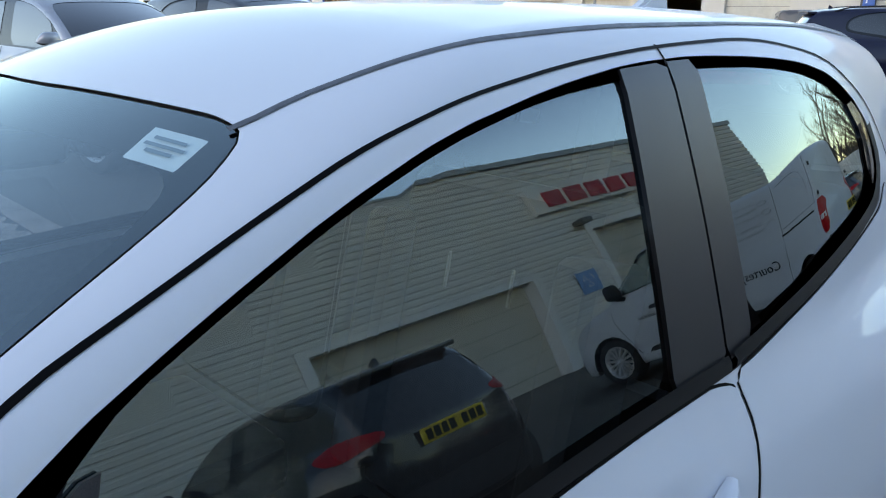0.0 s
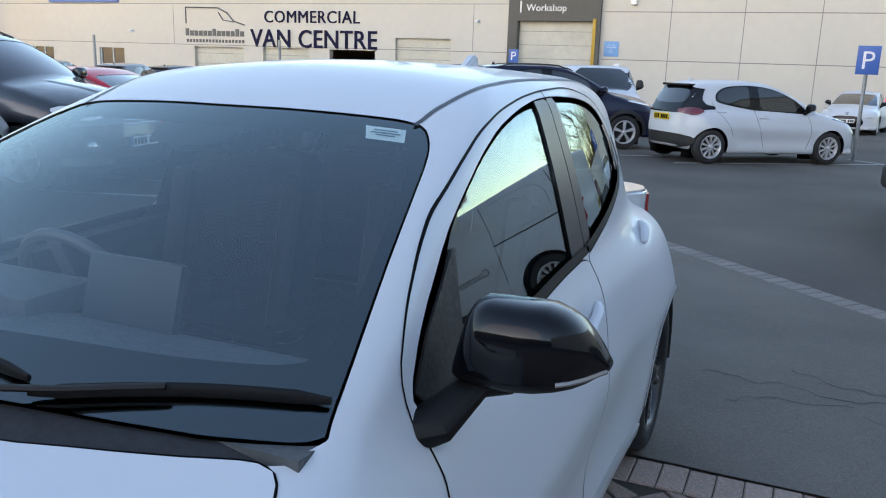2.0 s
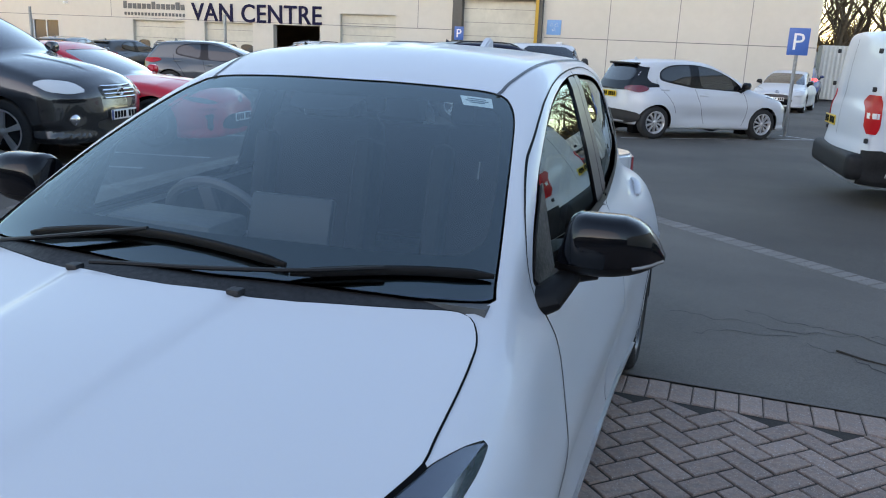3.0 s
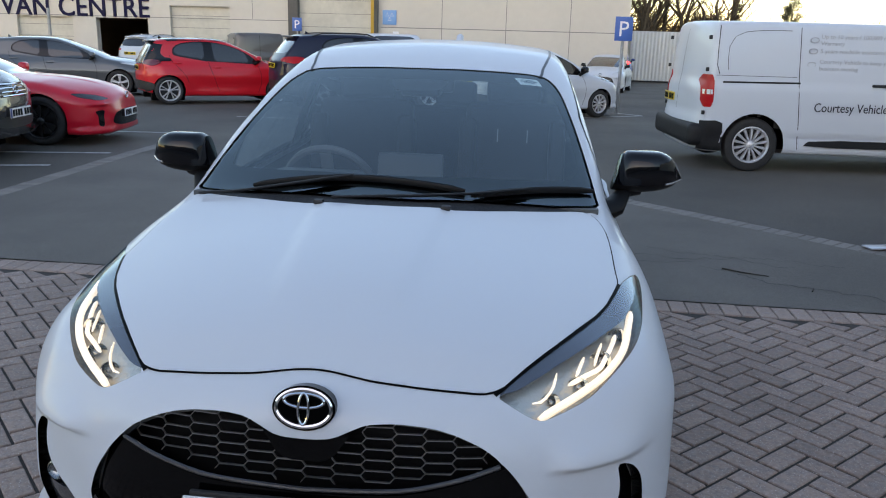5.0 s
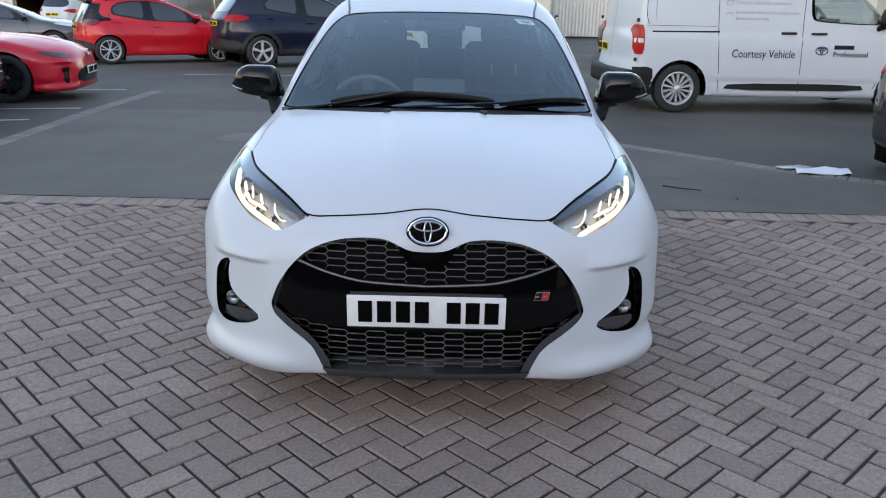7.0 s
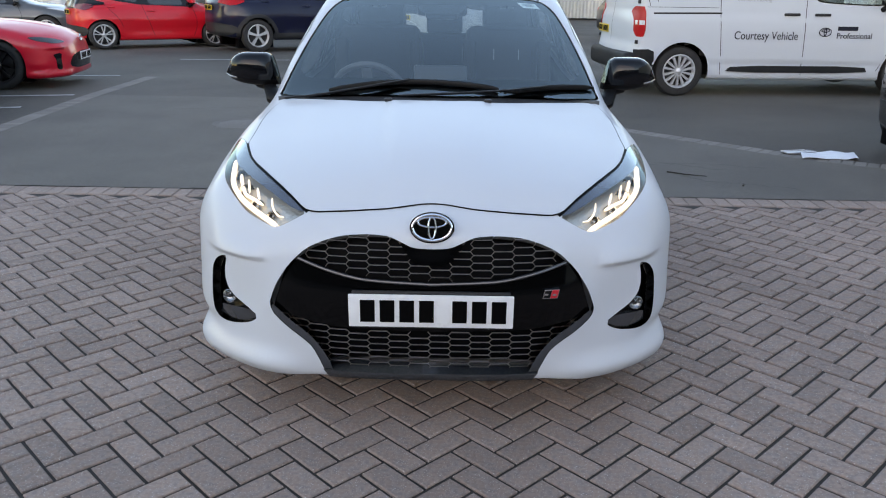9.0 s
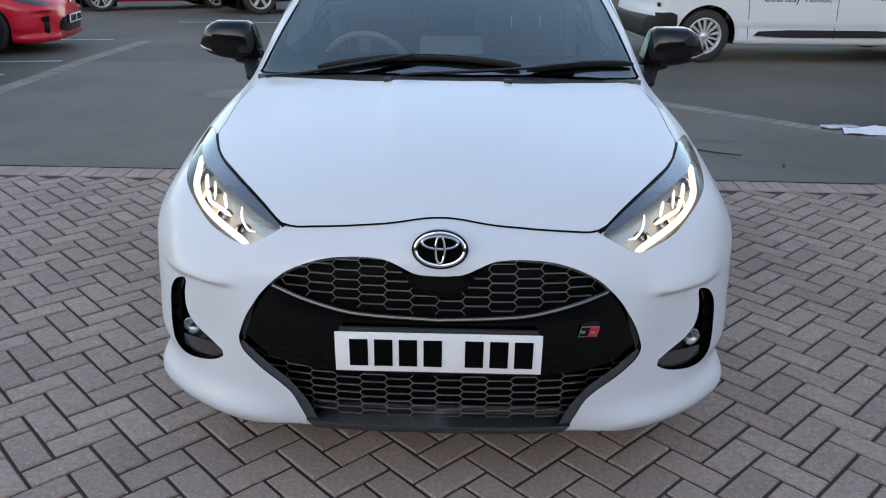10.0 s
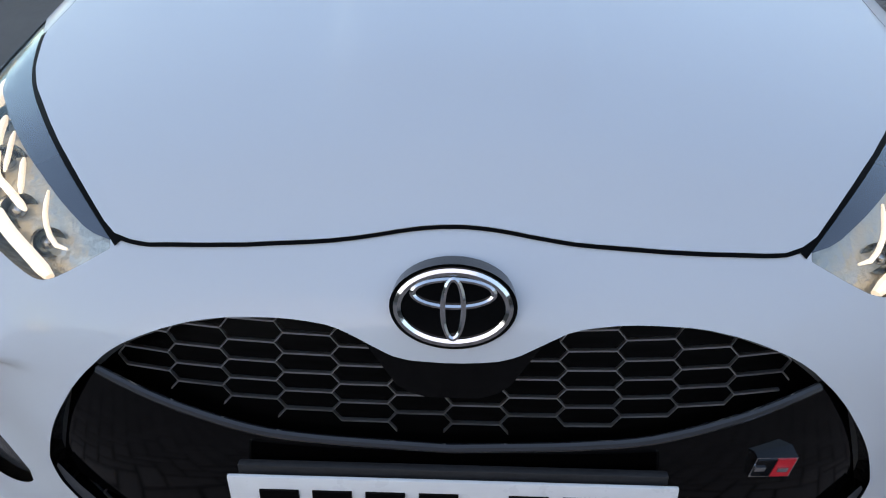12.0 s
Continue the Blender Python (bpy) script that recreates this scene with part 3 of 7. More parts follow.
LAMP_WAY = (-0.5, 0.78, -0.37)
TAILLAMP = rounded([(0.80, 3.55, 0.93), (0.74, 3.70, 0.99), (0.60, 3.82, 0.985), (0.45, 3.87, 0.95), (0.47, 3.9, 0.90), (0.62, 3.87, 0.88), (0.74, 3.78, 0.85), (0.80, 3.68, 0.87)], passes=1)
TAIL_WAY = (-0.75, -0.66, 0)
SCREEN = rounded([(-0.69, 1.11, 0.985), (-0.5, 1.03, 1.0), (0, 0.95, 1.0), (0.5, 1.03, 1.0), (0.69, 1.11, 0.985), (0.68, 1.14, 0.998), (0.665, 1.22, 1.046), (0.645, 1.317, 1.105), (0.60, 1.53, 1.22), (0.562, 1.70, 1.30), (0.536, 1.775, 1.335), (0.486, 1.845, 1.37), (0.25, 1.81, 1.388), (0, 1.79, 1.392), (-0.25, 1.81, 1.388), (-0.486, 1.845, 1.37), (-0.536, 1.775, 1.335), (-0.562, 1.70, 1.30), (-0.60, 1.53, 1.22), (-0.645, 1.317, 1.105), (-0.665, 1.22, 1.046), (-0.68, 1.14, 0.998)], passes=1)
SCREEN_WAY = (0, 0.5, -0.87)
REAR_SCREEN = rounded([(-0.52, 3.83, 1.05), (0.52, 3.83, 1.05), (0.50, 3.66, 1.33), (-0.50, 3.66, 1.33)], passes=2)
REAR_WAY = (0, -0.9, -0.42)


def wheel(parent, y, z, r, side, x, rim_r, look_of="fan", tyre_w=0.2, mats=(ALLOY, DARK_ALLOY)):
    """A wheel with its tyre and rim; its face looks along side * x."""
    m = Matrix.Translation((side * x, y, z)) @ Matrix.Rotation(side * math.pi / 2, 4, "Y")
    bm = bmesh.new()
    add_lathe(bm, [(0.0, -0.07), (rim_r * 0.8, -0.07), (rim_r * 0.97, -tyre_w * 0.8)], m, 28)
    hub = part("wheel", bm, DARK_ALLOY, parent)
    bm = bmesh.new()
    w = tyre_w
    add_lathe(bm, [(rim_r, -0.012), (rim_r + 0.012, 0.0), ((r + rim_r) / 2, 0.006), (r - 0.018, -0.004), (r - 0.004, -0.022), (r, -0.05), (r, -w + 0.05), (r - 0.018, -w), (rim_r, -w + 0.01)], m, 48)
    part("tyre", bm, TYRE, hub)
    bm = bmesh.new()
    add_lathe(bm, [(rim_r + 0.004, -0.002), (rim_r - 0.008, 0.0), (rim_r - 0.02, -0.012), (rim_r - 0.03, -0.06)], m, 48)
    count = {"fan": 10, "five": 5, "double": 10, "cover": 14}[look_of]
    for k in range(count):
        if look_of == "double":
            a = 2 * math.pi * (k // 2) / 5 + (0.2 if k % 2 else -0.2)
            b = 2 * math.pi * (k // 2) / 5 + (0.09 if k % 2 else -0.09)
        else:
            a = b = 2 * math.pi * k / count
        wide = {"fan": 0.02, "five": 0.036, "double": 0.014, "cover": 0.017}[look_of]
        p, q = Vector((0.04 * math.cos(b), 0.04 * math.sin(b), -0.012)), Vector(((rim_r - 0.012) * math.cos(a), (rim_r - 0.012) * math.sin(a), -0.012))
        s = (q - p).normalized().cross(Vector((0, 0, 1)))
        low = Vector((0, 0, -0.04))
        pts = [p - s * wide * 0.55, p + s * wide * 0.55, q + s * wide, q - s * wide]
        top = [bm.verts.new(m @ t) for t in pts]
        bot = [bm.verts.new(m @ (t + low)) for t in pts]
        bm.faces.new(top)
        for i in range(4):
            bm.faces.new((top[i], bot[i], bot[(i + 1) % 4], top[(i + 1) % 4]))
    add_lathe(bm, [(0.0, 0.004), (0.026, 0.002), (0.045, -0.012), (0.05, -0.05)], m, 20)
    bmesh.ops.recalc_face_normals(bm, faces=bm.faces[:])
    part("rim", bm, mats[0], hub)
    return hub


def plate(parent, y, z, mat, back=False, blue=False, x=0.0, tilt=0.0, name="number_plate"):
    """A number plate with plain bars where its characters stand."""
    s = 1 if back else -1
    m = Matrix.Translation((x, y, z)) @ Matrix.Rotation(radians(tilt), 4, "X")
    bm = bmesh.new()
    add_box(bm, (0, 0, 0), (0.52, 0.006, 0.112), 0.004, m)
    ob = part(name, bm, mat, parent)
    start = -0.205 if blue else -0.225
    spots = [start + 0.062 * k for k in range(4)] + [start + 0.29 + 0.062 * k for k in range(3)]
    for k in spots:
        bm = bmesh.new()
        add_box(bm, (k + 0.025, s * 0.0045, 0), (0.046, 0.003, 0.075), 0.0, m)
        part("character_bar", bm, INK, ob)
    if blue:
        bm = bmesh.new()
        add_box(bm, (-0.24 if s < 0 else 0.24, s * 0.0042, 0), (0.036, 0.003, 0.108), 0.0, m)
        part("plate_band", bm, BLUE_PAINT, ob)
    return ob


def door_mirror(parent, at, size, side, cap_mat, base):
    """A door mirror: gloss cap, dark underside, light strip and foot."""
    cx, cy, cz = at
    top, bottom = knots((-1, 0.70), (-0.85, 0.86), (0.1, 0.88), (0.5, 0.70), (0.82, 0.22), (1, -0.28)), knots((-1, -0.96), (-0.2, -0.98), (0.3, -0.88), (0.75, -0.66), (1, -0.42))
    front, back = knots((-1, -0.55), (-0.8, -0.88), (0, -1.0), (0.55, -0.75), (1, 0.05)), knots((-1, 0.5), (0, 0.62), (1, 0.42))

    def at_skin(u, a):
        """A point of the housing: u outward from -1 to 1, a the angle round it from the front over the top."""
        c, s = math.cos(a), math.sin(a)
        t, b, f, k = float(top(u)), float(bottom(u)), float(front(u)), float(back(u))
        z = (t + b) / 2 + (t - b) / 2 * math.copysign(abs(s) ** 0.72, s)
        y = (f + k) / 2 + (f - k) / 2 * math.copysign(abs(c) ** 0.72, c)
        x = u + 0.17 * z * (1 - u) / 2
        return (side * (cx + size[0] * x), cy + size[1] * y, cz + size[2] * z)

    def housing(low, high, n):
        rows = bmesh.new()
        angles = [radians(low + (high - low) * k / n) for k in range(n + 1)]
        rings = [[rows.verts.new(at_skin(u, a)) for a in angles] for u in (-1, -0.97, -0.88, -0.7, -0.45, -0.15, 0.15, 0.4, 0.6, 0.76, 0.88, 0.96, 1.0)]
        for p, q in zip(rings, rings[1:]):
            for k in range(n):
                rows.faces.new((p[k], p[k + 1], q[k + 1], q[k]))
        rows.faces.new(rings[0])
        rows.faces.new(rings[-1])
        bmesh.ops.recalc_face_normals(rows, faces=rows.faces[:])
        return rows
    mirror = part("door_mirror", housing(-30, 205, 20), cap_mat, parent)
    part("mirror_underside", housing(206, 329, 10), RUBBER, mirror)
    bm = bmesh.new()
    add_tube(bm, [at_skin(u, radians(-30)) for u in np.linspace(0.45, 0.97, 9)], 0.0045, 6)
    part("indicator", bm, INDICATOR_LENS, mirror, "clear indicator strip")
    bm = bmesh.new()
    bx, by, bz = base
    add_tube(bm, [(side * (bx - 0.02), by, bz - 0.025), (side * (bx + 0.012), by + 0.005, bz - 0.01), (side * (cx - size[0] * 0.75), cy - 0.03, cz - size[2] * 1.0), (side * (cx - size[0] * 0.3), cy - 0.01, cz - size[2] * 0.95)], [0.052, 0.046, 0.030, 0.022], 12, flat=0.75)
    part("mirror_foot", bm, RUBBER, mirror)
    return mirror


COUPE_LAMP = rounded([(0.47, 0.08, 0.60), (0.66, 0.16, 0.59), (0.80, 0.34, 0.63), (0.815, 0.48, 0.68), (0.70, 0.30, 0.675), (0.56, 0.14, 0.645)], passes=1, step=0.02)
TALL_LAMP = rounded([(0.50, 0.08, 0.82), (0.70, 0.14, 0.80), (0.85, 0.30, 0.83), (0.88, 0.48, 0.92), (0.78, 0.36, 0.965), (0.60, 0.16, 0.94)], passes=1, step=0.02)


def parked_car(name, label, m, body, paint, wheels, lift=(lambda p: np.asarray(p, float)), rims=(ALLOY, DARK_ALLOY), style="fan", group="parked cars", roof=None, coarse=1.0, cladding=None,
               plates=(None, None), dark_tail=False, rim_share=0.68, rails=False, lit=False, front_style="bar", category="car"):
    """A parked car: painted shell, glass, lamps, grille, mirrors, plates and wheels. lift carries the hatch's outlines to this body."""
    root = thing(name, label, category, m, group)
    (y1, y2, r, x) = wheels
    sh = Shell(body, int(120 * coarse), int(22 * coarse), int(76 * coarse))
    dl = lift(DAYLIGHT)
    for s in (1, -1):
        flip = (lambda p: p) if s > 0 else mirror_points
        way = np.array(SIDE) * (s, 1, 1)
        sh.cut(flip(dl), way)
        for y in (y1, y2):
            sh.cut(flip(arch(y, r, r + 0.035)), way)
    sh.cut(lift(SCREEN), SCREEN_WAY)
    sh.cut(lift(REAR_SCREEN), REAR_WAY)
    link("body_shell", sh.mesh("body_shell"), paint, root)
    inner = Shell(body, 60, 10, 36, inset=0.035)
    for s in (1, -1):
        flip = (lambda p: p) if s > 0 else mirror_points
        way = np.array(SIDE) * (s, 1, 1)
        for y in (y1, y2):
            inner.cut(flip(arch(y, r, r + 0.05)), way)
    link("inner_shell", inner.mesh("inner_shell"), PLASTIC, root)
    for k, (outline, way, off) in enumerate(((lift(SCREEN), SCREEN_WAY, -0.004), (lift(REAR_SCREEN), REAR_WAY, 0.016 if dark_tail else -0.004))):
        skin(("windscreen", "rear_screen")[k], panel(body, outline, way, off, step=0.07), CAR_WINDOW, root)
    side_glass, front_glass, rear_glass = panel(body, dl, SIDE, -0.008, step=0.07), panel(body, lift(FRONT_GLASS), SIDE, -0.004, step=0.07), panel(body, lift(REAR_GLASS), SIDE, -0.004, step=0.07)
    lamp_line = {"coupe": COUPE_LAMP, "old": TALL_LAMP}.get(front_style)
    lamp, tail = panel(body, lift(HEADLAMP) if lamp_line is None else lamp_line, LAMP_WAY, 0.004, step=0.05, flange=0.008), panel(body, lift(TAILLAMP), TAIL_WAY, 0.016 if dark_tail else 0.006, step=0.05, flange=0.012)
    for s in (1, -1):
        flip = (lambda g: g) if s > 0 else mirrored
        skin("window_surround", flip(side_glass), GLOSS_BLACK, root)
        skin("front_window", flip(front_glass), CAR_WINDOW, root)
        skin("rear_window", flip(rear_glass), CAR_WINDOW, root)
        h = skin("headlamp", flip(lamp), LAMP_CLEAR if not (dark_tail or front_style == "coupe") else LAMP_DARK, root)
        skin("tail_lamp", flip(tail), LAMP_RED_LIT if lit else LAMP_SMOKED_RED if dark_tail else LAMP_RED, root)
        for line in (((2.465, 0.97), (2.42, 0.79), (2.33, 0.55), (2.24, 0.30)), ((1.31, 0.92), (1.24, 0.72), (1.24, 0.45), (1.32, 0.28)), ((3.31, 1.10), (3.3, 0.98), (3.12, 0.80), (2.98, 0.62), (2.94, 0.5))):
            g = stripe(body, lift(side_outline(*line, x=0.8)), 0.008, SIDE, 0.002, step=0.08)
            skin("door_gap", flip(g), RUBBER, root)
        for y, z in ((2.28, 0.842), (3.17, 0.925)):
            p = lift([(0.8, y, z)])
            v = body.meet(p * (0, 1, 1), np.array([[1.0, 0, 0]]), 1.6, 0.0)[0]
            bm = bmesh.new()
            add_box(bm, (s * (v[0] + 0.012), v[1], v[2]), (0.025, 0.2, 0.03), 0.01)
            part("door_handle", bm, paint if front_style != "old" else CHROME, root)
        bp = lift([(0.74, 1.36, 0.96), (0.85, 1.32, 1.06)])
        door_mirror(root, tuple(bp[1]), (0.10, 0.08, 0.075), s, GLOSS_BLACK if paint is WHITE_PAINT else paint, tuple(bp[0]))
        for y in (y1, y2):
            wheel(root, y, r, r, s, x, r * rim_share, style, mats=rims)
    for y in (y1, y2):
        for s in (1, -1):
            bm = bmesh.new()
            add_box(bm, (s * (x - 0.3), y, r + 0.05), (0.2, 2 * r + 0.1, 2 * r * 0.9), 0.02)
            part("wheel_housing", bm, INK, root)
    ny = float(body.meet(np.array([[0, 0, lift([(0, 0, 0.47)])[0][2]]]), np.array([[0, 1.0, 0]]), -0.6, 0.8)[0][1])
    # front: grille and lower intake
    if front_style == "old":
        outline, low = [(-0.34, 0, 0.74), (0.34, 0, 0.74), (0.30, 0, 0.60), (-0.30, 0, 0.60)], [(-0.45, 0, 0.42), (0.45, 0, 0.42), (0.4, 0, 0.3), (-0.4, 0, 0.3)]
    elif front_style == "coupe":
        outline, low = [(-0.42, 0, 0.53), (0.42, 0, 0.53), (0.52, 0, 0.30), (-0.52, 0, 0.30)], None
    else:
        outline, low = [(-0.40, 0, 0.64), (0.40, 0, 0.64), (0.52, 0, 0.42), (0.40, 0, 0.27), (-0.40, 0, 0.27), (-0.52, 0, 0.42)], None
    skin("grille", panel(body, rounded(lift(outline), passes=2), FRONT, 0.003, step=0.06, flange=0.01), GLOSS_BLACK, root)
    if front_style == "coupe":
        for flip in (lambda g: g, mirrored):
            skin("side_vent", flip(panel(body, rounded([(0.60, 0, 0.47), (0.74, 0, 0.45), (0.69, 0, 0.40), (0.70, 0, 0.26), (0.63, 0, 0.24), (0.62, 0, 0.38)], passes=1), FRONT, 0.004, step=0.05, flange=0.01)), GLOSS_BLACK, root)
    if low:
        skin("lower_intake", panel(body, rounded(lift(low), passes=2), FRONT, 0.003, step=0.06, flange=0.01), PLASTIC, root)
    if front_style == "old":
        for k in range(4):
            bm = bmesh.new()
            zz = lift([(0, 0, 0.615 + 0.038 * k)])[0][2]
            hit = body.meet(np.array([(q, 0, zz) for q in np.linspace(-0.3, 0.3, 9)]), np.array([[0, 1.0, 0]]), -0.6, 0.8)
            add_tube(bm, [tuple(h + (0, -0.012, 0)) for h in hit], 0.011, 6)
            part("grille_bar", bm, CHROME, root)
        for s in (1, -1):
            p = body.meet(np.array([[s * 0.66, 0, lift([(0, 0, 0.42)])[0][2]]]), np.array([[0, 1.0, 0]]), -0.6, 0.9)[0]
            bm = bmesh.new()
            add_lathe(bm, [(0.0, 0.02), (0.045, 0.012), (0.06, 0.0), (0.065, -0.03)], Matrix.Translation(tuple(p)) @ Matrix.Rotation(radians(90), 4, "X") @ Matrix.Rotation(radians(s * 20), 4, "Y"), 20)
            part("fog_lamp", bm, CHROME, root, "round chrome-ringed fog lamp")
    zb = float(lift([(0, 0, 0.72)])[0][2])
    p = body.meet(np.array([[0, 0, zb if front_style != "old" else lift([(0, 0, 0.67)])[0][2]]]), np.array([[0, 1.0, 0]]), -0.6, 0.9)[0]
    bm = bmesh.new()
    for a, b in ((0.062, 0.042), (0.02, 0.038)):
        add_tube(bm, [(a * math.cos(t), p[1] - 0.02, p[2] + b * math.sin(t)) for t in np.linspace(0, 2 * math.pi, 20, endpoint=False)], 0.007, 6, closed=True)
    part("emblem", bm, CHROME, root)
    if plates[0]:
        plate(root, ny - 0.02, float(lift([(0, 0, 0.47)])[0][2]) if front_style != "old" else float(lift([(0, 0, 0.45)])[0][2]), PLATE_WHITE, blue=plates[0] == "blue")
    if plates[1]:
        zr = float(lift([(0, 0, 0.80)])[0][2])
        yr = float(body.meet(np.array([[0, 0, zr]]), np.array([[0, 1.0, 0]]), 5.8, 2.0)[0][1])
        plate(root, yr + 0.02, zr, PLATE_YELLOW, back=True, name="rear_number_plate")
    # rear: lower bumper, tailgate band, wiper, spoiler
    skin("rear_bumper", panel(body, rounded(lift([(-0.79, 3.8, 0.52), (0.79, 3.8, 0.52), (0.72, 3.8, 0.26), (-0.72, 3.8, 0.26)]), passes=2), BACK, 0.006, step=0.07, flange=0.012), PLASTIC, root)
    if dark_tail:
        skin("tailgate_surround", panel(body, rounded(lift([(-0.53, 3.7, 1.39), (0.53, 3.7, 1.39), (0.62, 3.8, 1.06), (0.73, 3.8, 0.985), (0.60, 3.85, 0.885), (-0.60, 3.85, 0.885), (-0.73, 3.8, 0.985), (-0.62, 3.8, 1.06)]), passes=1), BACK, 0.012, step=0.05, flange=0.016), GLOSS_BLACK, root)
    p = lift([(0.0, 3.62, 1.40), (0.5, 3.55, 1.40)])
    bm = bmesh.new()
    add_box(bm, (0, p[0][1] + 0.02, p[0][2] - 0.012), (p[1][0] * 1.75, 0.16, 0.045), 0.016)
    part("roof_spoiler", bm, GLOSS_BLACK if dark_tail else roof or paint, root)
    if roof:
        skin("roof_panel", panel(body, rounded(lift([(-0.53, 1.87, 1.4), (0.53, 1.87, 1.4), (0.56, 2.6, 1.4), (0.52, 3.5, 1.4), (-0.52, 3.5, 1.4), (-0.56, 2.6, 1.4)]), passes=1), TOP, 0.004, step=0.09), roof, root)
    if rails:
        for s in (1, -1):
            hit = body.meet(lift([(s * 0.49, q, 0) for q in np.linspace(2.0, 3.4, 8)]) * (1, 1, 0) + (0, 0, 2.4), np.array([[0, 0, -1.0]]), 0.0, 1.6)
            bm = bmesh.new()
            add_tube(bm, [tuple(h + (0, 0, 0.035 if 0 < i < 7 else 0.0)) for i, h in enumerate(hit)], 0.014, 8)
            part("roof_rail", bm, PLASTIC, root)
    if cladding:
        for s in (1, -1):
            flip = (lambda g: g) if s > 0 else mirrored
            for y in (y1, y2):
                line = [(0.8, y + (r + 0.075) * math.cos(t), r + (r + 0.075) * math.sin(t)) for t in np.linspace(-0.1, math.pi + 0.1, 18)]
                skin("arch_cladding", flip(stripe(body, line, 0.08, SIDE, 0.006, step=0.08)), PLASTIC, root)
            skin("sill_cladding", flip(panel(body, [(0.8, y1 + r, 0.42), (0.8, y2 - r, 0.42), (0.8, y2 - r, 0.29), (0.8, y1 + r, 0.29)], SIDE, 0.006, step=0.1, flange=0.01)), PLASTIC, root)
    bm = bmesh.new()
    ant = lift([(0, 3.3, 1.47)])[0]
    add_prism(bm, [(ant[1], ant[2] - 0.03), (ant[1] + 0.14, ant[2] - 0.03), (ant[1] + 0.12, ant[2] + 0.05)], "x", -0.015, 0.015)
    part("aerial_fin", bm, roof or paint, root)
    return root


LAMP_SMOKED_RED = material("smoked_red_lens", (0.16, 0.012, 0.018), 0.12, coat=1.0)
CAR_WINDOW = material("dark_car_glass", (0.012, 0.014, 0.016), 0.03, coat=1.0)


def parked_at(front, rear, overhang, side_x):
    """The pose of a car from the ground under the near front and rear wheels; overhang from nose to front axle, side_x to the wheel face (signed)."""
    f, r = Vector(front), Vector(rear)
    back = (r - f).normalized()
    up = Vector((0, 0, 1))
    right = back.cross(up).normalized()
    up = right.cross(back)
    o = f - back * overhang - right * side_x
    m = Matrix((right, back, up)).transposed().to_4x4()
    m.translation = o
    return m

# ---- the white hatchback that the camera goes round ----
car = thing("hatchback_car", "white five-door hatchback with black mirrors and lit headlights on block paving", "car", pose(0.0, 0, 0, 0, 0, 0.55))
AXLE_F, AXLE_R, WHEEL_R = 0.80, 3.37, 0.315
shell = Shell(HATCH, 420, 84, 200)
inner = Shell(HATCH, 110, 20, 70, inset=0.03)
BONNET = [(0, 0.1075, 0.9), (0.045, 0.105, 0.9), (0.09, 0.099, 0.9), (0.14, 0.095, 0.9), (0.266, 0.099, 0.9), (0.404, 0.118, 0.9), (0.47, 0.193, 0.9), (0.55, 0.298, 0.9), (0.66, 0.473, 0.9), (0.712, 0.634, 0.9), (0.707, 0.681, 0.9), (0.704, 0.849, 0.9), (0.692, 0.98, 0.9), (0.652, 1.06, 0.9), (0.5, 0.99, 0.9), (0.28, 0.915, 0.9), (0, 0.872, 0.9)]
BONNET = BONNET + [(-x, y, z) for x, y, z in BONNET[-2:0:-1]]
BONNET = rounded(BONNET, passes=1, step=0.025)
COWL = [(0, 0.868, 1), (0.28, 0.911, 1), (0.5, 0.986, 1), (0.655, 1.056, 1), (0.69, 1.13, 1), (0.5, 1.06, 1), (0.25, 0.985, 1), (0, 0.96, 1)]
COWL = COWL + [(-x, y, z) for x, y, z in COWL[-2:0:-1]]
GRILLE = [(0, 0, 0.665), (0.06, 0, 0.668), (0.10, 0, 0.687), (0.135, 0, 0.701), (0.20, 0, 0.704), (0.28, 0, 0.697), (0.34, 0, 0.68), (0.40, 0, 0.652), (0.455, 0, 0.60), (0.505, 0, 0.525), (0.535, 0, 0.44), (0.47, 0, 0.385), (0.42, 0, 0.352), (0.385, 0, 0.322), (0.358, 0, 0.262), (0.345, 0, 0.222)]
GRILLE = GRILLE + [(-x, y, z) for x, y, z in GRILLE[:0:-1]]
GRILLE = rounded(GRILLE, passes=1, step=0.02)
FOG_SLOT = rounded([(x, 0.2, z) for x, z in ((0.687, 0.584), (0.729, 0.567), (0.750, 0.535), (0.757, 0.50), (0.762, 0.425), (0.759, 0.364), (0.738, 0.340), (0.69, 0.343), (0.631, 0.358), (0.595, 0.374), (0.573, 0.396), (0.62, 0.42), (0.664, 0.442), (0.691, 0.472), (0.699, 0.507), (0.697, 0.543))], passes=1, step=0.012)
FOG_WAY = FRONT
FRONT_DOOR = rounded(side_outline((1.309, 0.928), (1.315, 0.842), (1.258, 0.74), (1.218, 0.67), (1.222, 0.5), (1.29, 0.31), (1.38, 0.285), (2.17, 0.285), (2.235, 0.34), (2.29, 0.52), (2.347, 0.688), (2.417, 0.79), (2.472, 0.901), (2.465, 0.974), (2.175, 0.968), (1.852, 0.948), (1.5, 0.933), (1.34, 0.93), x=0.8), passes=1, step=0.025)
REAR_DOOR = rounded(side_outline((2.471, 0.974), (2.478, 0.901), (2.423, 0.79), (2.353, 0.688), (2.296, 0.52), (2.24, 0.34), (2.26, 0.285), (2.86, 0.285), (2.94, 0.40), (2.99, 0.56), (3.10, 0.72), (3.24, 0.86), (3.34, 1.0), (3.345, 1.06), (3.28, 1.13), (3.25, 1.12), (3.212, 1.088), (3.05, 1.058), (2.834, 1.026), (2.54, 0.980), x=0.8), passes=1, step=0.025)


